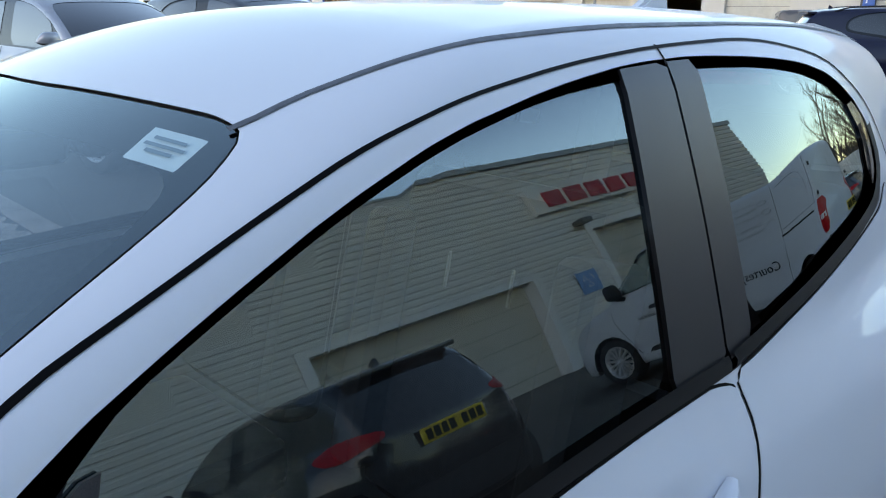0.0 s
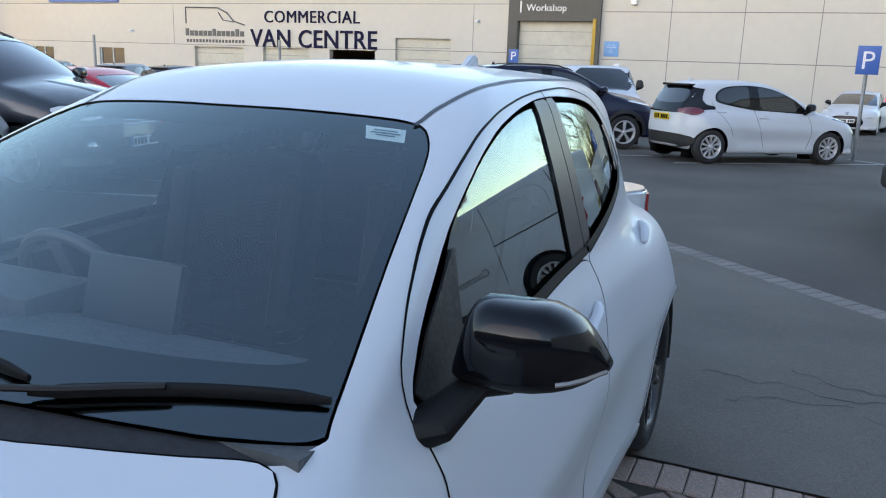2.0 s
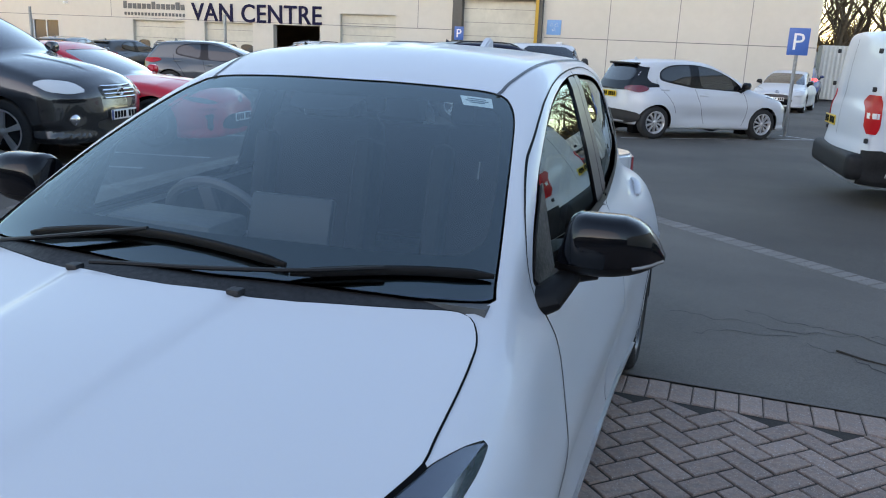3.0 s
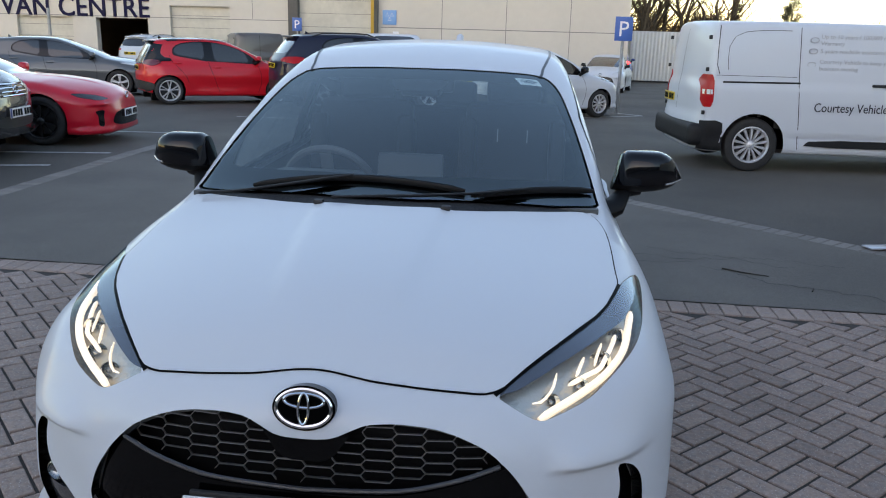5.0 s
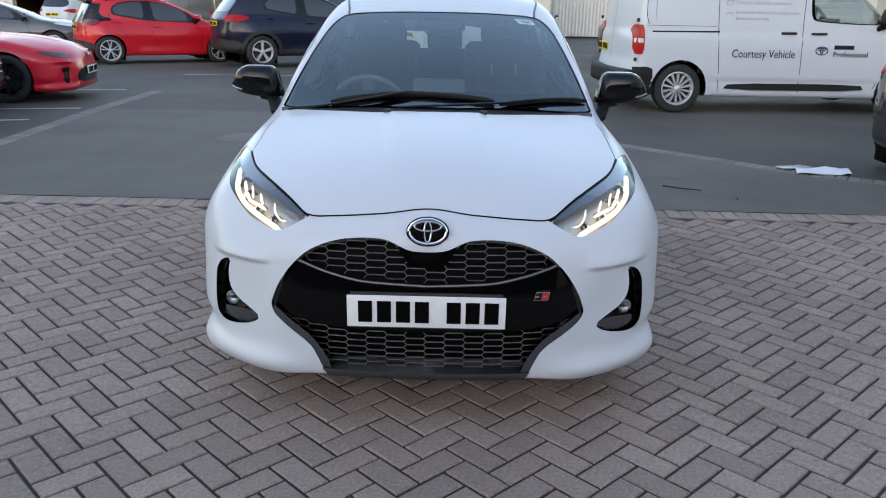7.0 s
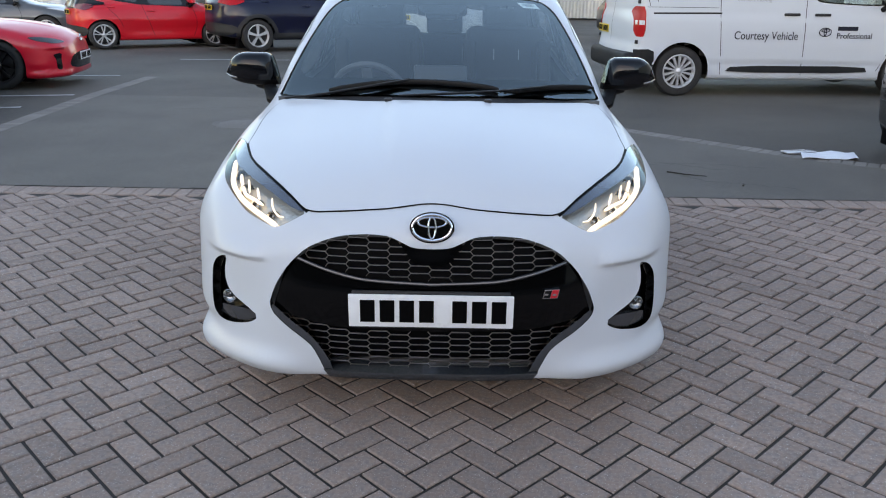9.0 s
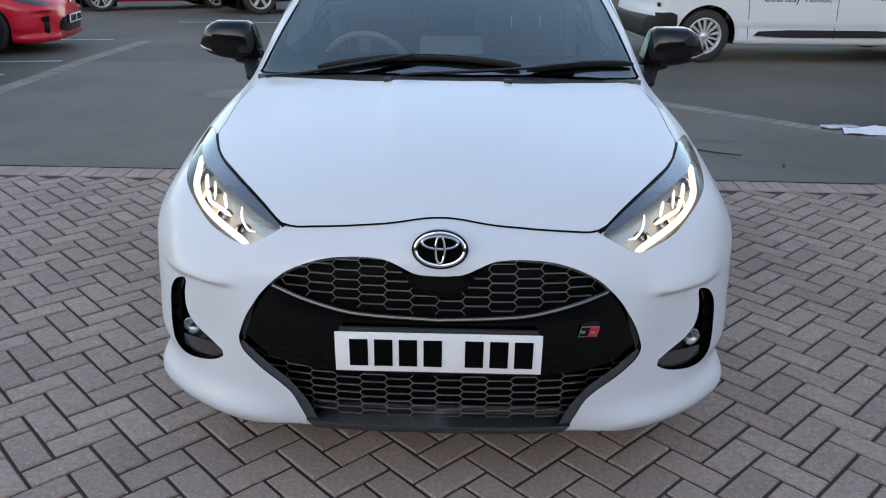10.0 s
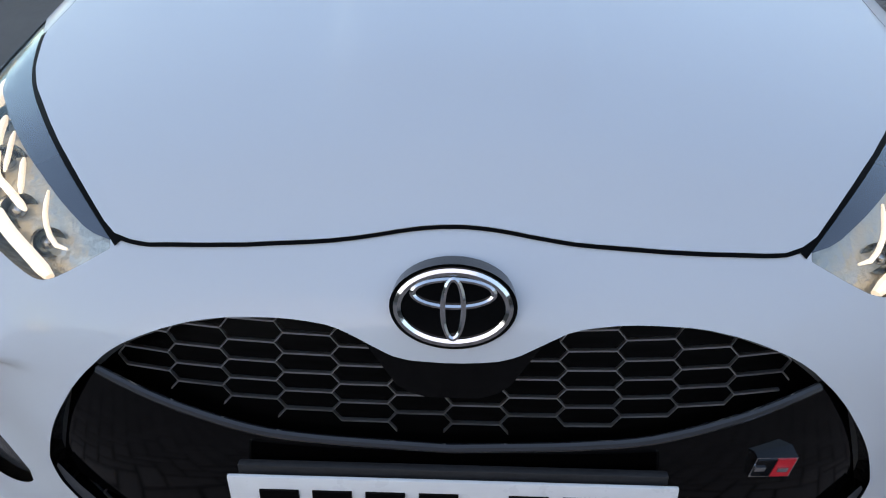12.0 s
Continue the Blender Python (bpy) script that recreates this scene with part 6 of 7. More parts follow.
near_dark = parked_car("parked_hatchback", "near-black small hatchback with its tail to the paving", parked_at((6.92, 3.6, 0), (4.35, 3.6, 0), 0.80, -0.84), HATCH, BLACK_PAINT, (0.80, 3.37, 0.32, 0.84), straight, plates=(None, 1), cladding=True, coarse=1.0)
small_white = parked_car("parked_hatchback", "small white hatchback facing away near the wall", parked_at(on_ground(-1.0, 30.6), on_ground(-1.4, 28.0), 0.80, -0.84), HATCH, WHITE_PAINT, (0.80, 3.37, 0.31, 0.84), straight, coarse=0.7)
# a far row of dark cars before the van centre, and more behind the near bays
for base, spots in ((grey_car, ((-21.5, 24.5, 200), (-26.0, 25.0, 205), (-30.5, 25.5, 200), (-19.0, 29.0, 180), (-34.0, 26.0, 190))), (hidden_car, ((-24.0, 22.8, 200), (-17.0, 25.2, 195), (-28.0, 23.4, 205), (-22.5, 29.5, 180)))):
    for x, y, turn in spots:
        far_car = copy_thing(base, Matrix.Translation(on_ground(x, y)) @ Matrix.Rotation(radians(turn), 4, "Z"))

# ---- vans ----
VAN = Body(P=knots((0.2, 0.04), (0.45, 0.0), (0.75, 0.03), (0.95, 0.14), (1.1, 0.32)), nose=0.26, nose_pow=3.0, tail_round=0.06, corner=0.14, bow=0.22, crown=0.03, hatch_slope=0.9, fillet=0.06, waist_z=0.5,
           H=knots((0, 0.92), (0.2, 1.02), (0.6, 1.12), (1.0, 1.18), (1.4, 1.1), (5.3, 1.1)), K=knots((0, 0.2), (0.8, 0.1), (1.4, 0.02), (5.3, 0.02)),
           W=knots((0, 0.86), (0.3, 0.92), (0.9, 0.955), (2.0, 0.955), (4.5, 0.955), (5.05, 0.92)), V=knots((0.15, -0.04), (0.35, 0), (0.9, 0), (1.1, -0.01)), waist=knots((1.2, 0), (1.7, 0.015), (3.4, 0.015), (3.8, 0)),
           Q=knots((0.2, 4.90), (0.4, 4.97), (0.6, 4.95), (0.75, 4.92), (1.1, 4.92)), B=knots((0, 0.24), (1, 0.22), (5, 0.24), (5.3, 0.34)), S=knots((0.9, 0.68), (1.1, 0.92), (1.5, 1.40), (1.8, 1.83), (1.95, 2.15)),
           R=knots((1.5, 1.76), (2.0, 1.82), (2.5, 1.845), (4.0, 1.845), (5.0, 1.825)), C=knots((0.9, 0.955), (1.15, 0.945), (1.5, 0.905), (1.8, 0.855), (1.95, 0.82)), D=knots((0.8, -0.03), (1.6, 0), (4.72, 0), (4.92, -0.025)),
           T=knots((0.9, 4.92), (1.3, 4.90), (1.7, 4.86), (1.95, 4.78)), axis=(0.7, 4.5, 0.8))
VAN_BUMPER = material("van_bumper_plastic", (0.012, 0.0125, 0.014), 0.6, vary=0.2, scale=30, bump=0.2, bump_scale=300, spec=0.3)
VAN_INK = material("grey_van_lettering", (0.015, 0.018, 0.03), 0.5, spec=0.2)
PALE_INK = material("pale_grey_lettering", (0.42, 0.43, 0.45), 0.5)


def van(name, label, m, paint, coarse=1.0, lettered=False, wheels_seen=True):
    root = thing(name, label, "van", m, "parked vans")
    sh = Shell(VAN, int(150 * coarse), int(24 * coarse), int(110 * coarse))
    window = rounded(side_outline((1.28, 1.26), (1.55, 1.52), (1.80, 1.70), (2.02, 1.745), (2.42, 1.745), (2.46, 1.70), (2.44, 1.32), (2.36, 1.255), (1.55, 1.22), x=0.9), passes=1)
    screen = rounded([(-0.80, 1.08, 1.15), (0, 0.95, 1.15), (0.80, 1.08, 1.15), (0.70, 1.85, 1.73), (0, 1.76, 1.76), (-0.70, 1.85, 1.73)], passes=1)
    y1, y2, r, x = 0.98, 4.215, 0.335, 0.93
    for s in (1, -1):
        flip = (lambda p: p) if s > 0 else mirror_points
        way = np.array(SIDE) * (s, 1, 1)
        for y in (y1, y2):
            sh.cut(flip(arch(y, r, r + 0.06)), way)
        sh.cut(flip(window), way)
    sh.cut(screen, (0, 0.62, -0.78))
    link("body_shell", sh.mesh("body_shell"), paint, root)
    inn = Shell(VAN, 50, 10, 36, inset=0.05)
    for s in (1, -1):
        flip = (lambda p: p) if s > 0 else mirror_points
        for y in (y1, y2):
            inn.cut(flip(arch(y, r, r + 0.08)), np.array(SIDE) * (s, 1, 1))
        inn.cut(flip(window), np.array(SIDE) * (s, 1, 1))
    inn.cut(screen, (0, 0.62, -0.78))
    link("inner_shell", inn.mesh("inner_shell"), PLASTIC, root)
    skin("windscreen", panel(VAN, screen, (0, 0.62, -0.78), -0.004, 0.0, 0.08, reach=0.7), SCREEN_GLASS if lettered else CAR_WINDOW, root).visible_shadow = False
    lamp = rounded([(0.93, 4.755, 1.18), (0.93, 4.86, 1.18), (0.93, 4.865, 0.79), (0.93, 4.745, 0.79)], passes=1, step=0.02)
    head = rounded([(0.5, 0.1, 0.86), (0.62, 0.16, 0.76), (0.82, 0.3, 0.80), (0.9, 0.55, 0.98), (0.82, 0.42, 1.0), (0.62, 0.2, 0.93)], passes=1)
    for s in (1, -1):
        flip = (lambda g: g) if s > 0 else mirrored
        skin("side_window", flip(panel(VAN, window, SIDE, -0.006, 0.0, 0.07)), SCREEN_GLASS if lettered else CAR_WINDOW, root).visible_shadow = False
        skin("window_seal", flip(band(VAN, window, [(p[0], 1.6 + (p[1] - 1.6) * 0.955, 1.46 + (p[2] - 1.46) * 0.94) for p in window], SIDE, 0.003)), RUBBER, root)
        t = skin("tail_lamp", flip(panel(VAN, lamp, SIDE, 0.012, 0.0, 0.05, 0.02)), LAMP_RED, root, "tall red tail lamp with a clear band")
        skin("lamp_band", flip(panel(VAN, [(0.93, 4.765, 1.0), (0.93, 4.85, 1.0), (0.93, 4.85, 0.945), (0.93, 4.765, 0.945)], SIDE, 0.015, 0.0, 0.05, 0.003)), LAMP_CLEAR, root)
        skin("headlamp", flip(panel(VAN, head, (-0.5, 0.8, -0.2), 0.006, 0.0, 0.05, 0.01)), LAMP_CLEAR, root)
        skin("side_moulding", flip(panel(VAN, rounded([(0.95, 1.55, 0.33), (0.95, 1.60, 0.42), (0.95, 3.50, 0.42), (0.95, 3.60, 0.33)], passes=1), SIDE, 0.016, 0.0, 0.09, 0.02)), VAN_BUMPER, root)
        g = panel(VAN, [(0.95, 4.61, 0.60), (0.95, 4.69, 0.63), (0.95, 4.86, 0.62), (0.95, 4.86, 0.27), (0.95, 4.58, 0.26)], SIDE, 0.012, 0.0, 0.07, 0.02)
        skin("bumper_corner", flip(g), VAN_BUMPER, root)
        for line, wide in ((((2.52, 1.76), (2.55, 1.2), (2.50, 0.30)), 0.009), (((3.75, 1.76), (3.74, 1.2), (3.70, 0.8), (3.65, 0.30)), 0.009), (((3.71, 1.105), (4.65, 1.095)), 0.022), (((1.22, 1.18), (1.18, 0.9), (1.30, 0.62), (1.42, 0.36)), 0.009), (((4.72, 1.76), (4.735, 1.5), (4.735, 1.22), (4.70, 1.19)), 0.009), (((3.76, 1.175), (4.74, 1.175)), 0.005), (((4.60, 1.24), (4.62, 1.50), (4.52, 1.68), (4.2, 1.72), (3.86, 1.72)), 0.006)):
            skin("panel_gap", flip(stripe(VAN, side_outline(*line, x=0.93), wide, SIDE, 0.002, step=0.12)), RUBBER, root)
        for y, z in ((2.31, 1.10), (2.74, 1.10)):
            bm = bmesh.new()
            add_box(bm, (s * 0.965, y, z), (0.03, 0.22, 0.035), 0.012)
            part("door_handle", bm, PLASTIC, root)
        door_mirror(root, (1.06, 1.42, 1.34), (0.11, 0.08, 0.14), s, PLASTIC, (0.94, 1.45, 1.20))
        for y in (y1, y2):
            wheel(root, y, r, r, s, x, 0.225, "cover")
            line = [(0.9, y + (r + 0.07) * math.cos(q), r + (r + 0.07) * math.sin(q)) for q in np.linspace(0.05, math.pi - 0.05, 20)]
            skin("arch_lip", flip(stripe(VAN, line, 0.03, SIDE, 0.008, step=0.06)), paint, root)
        for z in (0.72, 1.24, 1.62):
            bm = bmesh.new()
            add_box(bm, (s * 0.93, 4.85, z), (0.035, 0.04, 0.05), 0.01)
            part("door_hinge", bm, PLASTIC, root)
    bm = bmesh.new()
    add_box(bm, (0, 4.88, 0.44), (1.84, 0.24, 0.28), 0.09, None, 4)
    part("rear_bumper", bm, VAN_BUMPER, root)
    skin("front_bumper", panel(VAN, rounded([(-0.82, 0, 0.52), (0.82, 0, 0.52), (0.78, 0, 0.26), (-0.78, 0, 0.26)], passes=2), FRONT, 0.008, 0.0, 0.08, 0.01), VAN_BUMPER, root)
    skin("grille", panel(VAN, rounded([(-0.5, 0, 0.78), (0.5, 0, 0.78), (0.42, 0, 0.58), (-0.42, 0, 0.58)], passes=2), FRONT, 0.006, 0.0, 0.08, 0.01), GLOSS_BLACK, root)
    skin("rear_door_gap", stripe(VAN, [(0, 4.9, 0.7), (0, 4.9, 1.3), (0, 4.9, 1.74)], 0.01, BACK, 0.002, step=0.1), RUBBER, root)
    plate(root, 4.94, 0.84, PLATE_YELLOW, back=True, x=0.42, name="rear_number_plate")
    for y in (y1, y2):
        for s in (1, -1):
            bm = bmesh.new()
            add_box(bm, (s * 0.62, y, r + 0.26), (0.2, 2 * r + 0.1, 1.4 * r), 0.02)
            part("wheel_housing", bm, INK, root)
    if lettered:
        bm = bmesh.new()
        add_prism(bm, [(1.1, 1.12), (1.45, 1.12), (1.62, 1.02), (1.60, 0.6), (1.1, 0.6)], "x", -0.84, 0.84)
        part("dashboard", bm, DASH, root)
        bm = bmesh.new()
        tilt = Matrix.Translation((-0.42, 1.75, 1.08)) @ Matrix.Rotation(radians(-55), 4, "X")
        add_tube(bm, [tuple(tilt @ Vector((0.19 * math.cos(t), 0.19 * math.sin(t), 0))) for t in np.linspace(0, 6.28, 26, endpoint=False)], 0.018, 8, closed=True)
        part("steering_wheel", bm, PLASTIC, root)
        for x0 in (-0.45, 0.45):
            bm = bmesh.new()
            add_box(bm, (x0, 2.3, 1.1), (0.46, 0.16, 0.75), 0.06, None, 3)
            add_box(bm, (x0, 2.32, 1.50), (0.26, 0.11, 0.2), 0.05, None, 3)
            part("seat", bm, SEAT_CLOTH, root)
        bm = bmesh.new()
        add_box(bm, (0, 2.56, 1.15), (1.6, 0.03, 1.2), 0.01)
        part("bulkhead", bm, GREY_PLASTIC, root)
    if lettered:
        # the near side looks along -x of the van; letters run towards its nose
        def side_text(words, y, z, size, mat, label="", width=1.0):
            wall = float(VAN.meet(np.array([[0, y - 0.3, z + size * 0.35]]), np.array([[1.0, 0, 0]]), 1.6, 0.0)[0][0])
            face = Matrix(((0, 0, -1, -wall - 0.004), (-1, 0, 0, y), (0, 1, 0, z), (0, 0, 0, 1)))
            return lettering("lettering", words, size, mat, root, face, label, depth=0.002, width=width)
        side_text("Courtesy Vehicle", 3.52, 0.77, 0.155, VAN_INK, "dark lettering on the van side", 0.83)
        for z, words in ((1.64, "Up to 10 years / 100,000 mile"), (1.56, "Warranty"), (1.47, "5 years roadside assistance"), (1.345, "Courtesy Vehicle to keep your"), (1.265, "business moving")):
            side_text(words, 3.51, z, 0.072, PALE_INK)
        for z in (1.62, 1.49, 1.33):
            bm = bmesh.new()
            add_tube(bm, [(-0.925, 3.60 + 0.05 * math.cos(t), z + 0.03 * math.sin(t)) for t in np.linspace(0, 6.28, 14, endpoint=False)], 0.006, 6, closed=True)
            part("side_symbol", bm, PALE_INK, root)
        side_text("Professional", 2.08, 0.795, 0.105, VAN_INK)
        bm = bmesh.new()
        add_box(bm, (-0.974, 1.93, 0.925), (0.012, 0.28, 0.055), 0.0)
        part("maker_bar", bm, VAN_INK, root)
        bm = bmesh.new()
        for a, b, zz in ((0.085, 0.055, 0.875), (0.055, 0.018, 0.895), (0.016, 0.045, 0.875)):
            add_tube(bm, [(-0.974, 2.245 + a * math.cos(t), zz + b * math.sin(t)) for t in np.linspace(0, 6.28, 24, endpoint=False)], 0.006, 6, closed=True)
        part("emblem", bm, VAN_INK, root)
    return root


courtesy_van = van("panel_van", "white panel van with dark lettering and grey lower bumpers", parked_at(*heading((3.1, 8.88), 5.5, 3.275), 0.92, -0.93), VAN_WHITE, 1.2, True)
white_van = van("panel_van", "white panel van facing the yard by the wall", parked_at(on_ground(-4.55, 21.8), on_ground(-5.9, 24.8), 0.9, -0.93), VAN_WHITE, 0.7)
brown_van = van("panel_van", "dark brown van parked before the workshop", parked_at(on_ground(-10.9, 31.6), on_ground(-9.4, 28.7), 0.9, -0.93), BROWN_PAINT, 0.6)

# ---- the dealership's buildings ----
WALL_WHITE = material("white_render_panel", (0.63, 0.575, 0.51), 0.7, vary=0.03, scale=3, bump=0.03, bump_scale=80, stain=0.06, stain_scale=0.3)
CLAD_WHITE = material("white_profiled_cladding", (0.80, 0.79, 0.76), 0.45, vary=0.06, scale=4, stain=0.15, stain_scale=0.3)
DARK_CLAD = material("dark_grey_cladding", (0.07, 0.068, 0.066), 0.5, vary=0.1, scale=10)
SHUTTER = material("cream_shutter", (0.62, 0.58, 0.50), 0.55, vary=0.08, scale=5, stain=0.15, stain_scale=0.8)
SEAM = material("panel_joint", (0.22, 0.21, 0.20), 0.8)
SIGN_BLUE = material("blue_sign", (0.03, 0.13, 0.42), 0.4, vary=0.05, scale=8)
SIGN_PALE_BLUE = material("pale_blue_sign", (0.12, 0.33, 0.62), 0.45)
SIGN_NAVY = material("navy_letters", (0.007, 0.008, 0.04), 0.5, spec=0.1)
SIGN_WHITE = material("white_letters", (0.8, 0.8, 0.8), 0.4)
SIGN_RED = material("red_letters", (0.5, 0.012, 0.03), 0.4)
SIGN_GREY = material("grey_letters", (0.1, 0.1, 0.105), 0.5)
STEEL = material("galvanised_steel", (0.34, 0.35, 0.36), 0.45, 0.7, vary=0.2, scale=20)
YELLOW_POST = material("yellow_post", (0.55, 0.30, 0.03), 0.5)
DARK_INSIDE = material("dark_workshop_inside", (0.03, 0.028, 0.025), 0.8)
GLASS_DARK = material("dark_window_glass", (0.05, 0.055, 0.06), 0.15, spec=0.35)
STRIP_LIGHT = material("strip_light", (1.0, 0.82, 0.45), 0.5, emit=3.0)
WALL_Y, BASE = 36.0, ground_z(36.0) - 0.1


def wall_face(m_x, m_z, z0=0.0):
    """A matrix for lettering on the main wall, which looks along -y."""
    return Matrix(((1, 0, 0, m_x), (0, 0, -1, WALL_Y - 0.03 - z0), (0, 1, 0, m_z), (0, 0, 0, 1)))


def box_part(name, x0, x1, y0, y1, z0, z1, mat, parent, bevel=0.0, label=""):
    bm = bmesh.new()
    add_box(bm, ((x0 + x1) / 2, (y0 + y1) / 2, (z0 + z1) / 2), (x1 - x0, y1 - y0, z1 - z0), bevel)
    return part(name, bm, mat, parent, label, smooth=bool(bevel))


def wall_with_openings(name, x0, x1, z0, z1, openings, parent, mat, y=WALL_Y, thick=0.35):
    """A wall in the x-z plane with rectangular holes (x0, x1, z0, z1) through it."""
    xs = sorted({x0, x1, *[k for o in openings for k in o[:2]]})
    zs = sorted({z0, z1, *[k for o in openings for k in o[2:]]})
    bm = bmesh.new()
    solid = {}
    for i, (a, b) in enumerate(zip(xs, xs[1:])):
        for j, (c, d) in enumerate(zip(zs, zs[1:])):
            solid[i, j] = not any(o[0] <= (a + b) / 2 <= o[1] and o[2] <= (c + d) / 2 <= o[3] for o in openings)
    for (i, j), s in solid.items():
        if not s:
            continue
        a, b, c, d = xs[i], xs[i + 1], zs[j], zs[j + 1]
        for yy, order in ((y, 1), (y + thick, -1)):
            bm.faces.new([bm.verts.new(p) for p in ((a, yy, c), (b, yy, c), (b, yy, d), (a, yy, d))][::order])
        for (di, dj), q in (((-1, 0), ((a, c), (a, d))), ((1, 0), ((b, d), (b, c))), ((0, -1), ((b, c), (a, c))), ((0, 1), ((a, d), (b, d)))):
            if not solid.get((i + di, j + dj), False):
                (u, v), (w, t) = q
                bm.faces.new([bm.verts.new(p) for p in ((u, y, v), (u, y + thick, v), (w, y + thick, t), (w, y, t))])
    bmesh.ops.remove_doubles(bm, verts=bm.verts[:], dist=0.001)
    bmesh.ops.recalc_face_normals(bm, faces=bm.faces[:])
    return part(name, bm, mat, parent, smooth=False)


centre = thing("van_centre_building", "long low white-panelled commercial van centre with shutter doors", "building")
BAYS = ((-29.6, -26.3, 2.0), (-25.06, -22.17, 2.03), (-20.98, -18.36, 2.02), (-17.24, -14.3, 2.65))
WINDOWS = ((-42.0, -40.3, 0.6, 1.75), (-36.6, -34.7, 0.5, 1.8))
wall_with_openings("wall", -44.7, -11.42, BASE, 4.5, [(a, b, BASE, t) for a, b, t in BAYS] + list(WINDOWS), centre, WALL_WHITE)
wall_with_openings("upper_wall", -44.7, -32.6, 4.5, 8.2, [], centre, WALL_WHITE)
box_part("roof", -44.7, -11.42, WALL_Y + 0.35, WALL_Y + 22, 4.1, 4.35, DARK_CLAD, centre)
box_part("upper_block", -44.7, -32.6, WALL_Y + 0.35, WALL_Y + 2.5, 4.36, 8.1, WALL_WHITE, centre)
box_part("end_wall", -44.7, -44.4, WALL_Y + 0.36, WALL_Y + 22, BASE, 4.1, WALL_WHITE, centre)
box_part("back_wall", -44.7, -11.42, WALL_Y + 21.7, WALL_Y + 22, BASE, 4.1, WALL_WHITE, centre)
box_part("coping", -32.4, -11.42, WALL_Y - 0.06, WALL_Y + 0.4, 4.5, 4.58, STEEL, centre)
box_part("side_canopy", -46.4, -44.72, WALL_Y, WALL_Y + 5, 2.2, 4.5, WALL_WHITE, centre)
for z in (2.08, 4.22):
    box_part("panel_seam", -44.6, -11.5, WALL_Y - 0.006, WALL_Y + 0.01, z, z + 0.03, SEAM, centre)
for x in (-31.0, -13.2):
    box_part("panel_seam", x, x + 0.025, WALL_Y - 0.007, WALL_Y + 0.01, 2.12, 4.2, SEAM, centre)
for k, (a, b, t) in enumerate(BAYS):
    if k == 2:
        box_part("bay_back_wall", a - 2.0, b + 2.0, WALL_Y + 9.0, WALL_Y + 9.2, BASE, 3.2, DARK_INSIDE, centre)
        box_part("strip_light", a + 0.75, a + 1.65, WALL_Y + 4.0, WALL_Y + 4.3, 1.80, 1.92, STRIP_LIGHT, centre, label="lit warm strip light inside the bay")
        box_part("strip_light", a + 1.85, a + 2.15, WALL_Y + 6.0, WALL_Y + 6.3, 1.74, 1.80, STRIP_LIGHT, centre)
        for q, (up, wide, mat) in enumerate(((1.50, 0.10, SIGN_RED), (1.62, 0.06, YELLOW_POST), (1.40, 0.12, SHUTTER), (1.55, 0.08, SIGN_WHITE), (1.66, 0.05, SIGN_RED), (1.45, 0.09, YELLOW_POST), (1.35, 0.11, SIGN_BLUE))):
            box_part("stored_part", b - 0.95 + q * 0.13, b - 0.95 + q * 0.13 + wide, WALL_Y + 2.9, WALL_Y + 3.0, 1.3, up, mat, centre)
        box_part("parts_rack", b - 0.9, b - 0.1, WALL_Y + 3.0, WALL_Y + 3.6, BASE, 1.5, SIGN_GREY, centre)
        continue
    door = box_part("shutter_door", a, b, WALL_Y + 0.2, WALL_Y + 0.26, BASE, t, SHUTTER, centre)
    for z in np.arange(BASE + 0.55, t - 0.1, 0.55):
        box_part("shutter_joint", a, b, WALL_Y + 0.192, WALL_Y + 0.205, z, z + 0.02, SEAM, door)
    if k < 2:
        for q in range(3):
            c = a + (b - a) * (q + 0.5) / 3
            bm = bmesh.new()
            add_prism(bm, [tuple(p) for p in rounded([(c - 0.36, 0.52), (c + 0.36, 0.52), (c + 0.36, 0.98), (c - 0.36, 0.98)], step=0.08, passes=2)], "y", WALL_Y + 0.17, WALL_Y + 0.21)
            part("shutter_window", bm, GLASS_DARK, door)
for a, b, c, d in WINDOWS:
    w = box_part("window", a, b, WALL_Y + 0.14, WALL_Y + 0.17, c, d, GLASS_DARK, centre)
    for x in (a, (a + b) / 2 - 0.03, b - 0.06):
        box_part("window_frame", x, x + 0.06, WALL_Y + 0.1, WALL_Y + 0.139, c, d, SIGN_WHITE, w)
lettering("lettering", "COMMERCIAL", 0.86, SIGN_NAVY, centre, wall_face(-24.95, 3.3), "navy raised letters", spacing=1.08, depth=0.03, width=1.0)
lettering("lettering", "VAN CENTRE", 1.26, SIGN_NAVY, centre, wall_face(-25.8, 2.08), "navy raised letters", spacing=1.04, depth=0.03, width=0.97, bold=0.011)
# maker's board with plain bars, and the group's car outline over plain bars
board = box_part("name_board", -40.3, -34.9, WALL_Y - 0.1, WALL_Y - 0.004, 4.3, 5.28, SIGN_BLUE, centre, label="navy board with five plain white bars")
for k in range(5):
    box_part("board_bar", -39.55 + k * 0.79, -38.95 + k * 0.79, WALL_Y - 0.13, WALL_Y - 0.1, 4.58, 5.0, SIGN_WHITE, board)
bm = bmesh.new()
add_tube(bm, [(-30.1, WALL_Y - 0.03, 3.2), (-30.1, WALL_Y - 0.03, 4.05), (-27.9, WALL_Y - 0.03, 4.02), (-27.3, WALL_Y - 0.03, 3.75), (-26.9, WALL_Y - 0.03, 3.35), (-26.2, WALL_Y - 0.03, 3.15)], 0.035, 6)
add_tube(bm, [(-27.9, WALL_Y - 0.03, 3.8), (-27.6, WALL_Y - 0.03, 3.4), (-26.9, WALL_Y - 0.03, 3.3)], 0.03, 6)
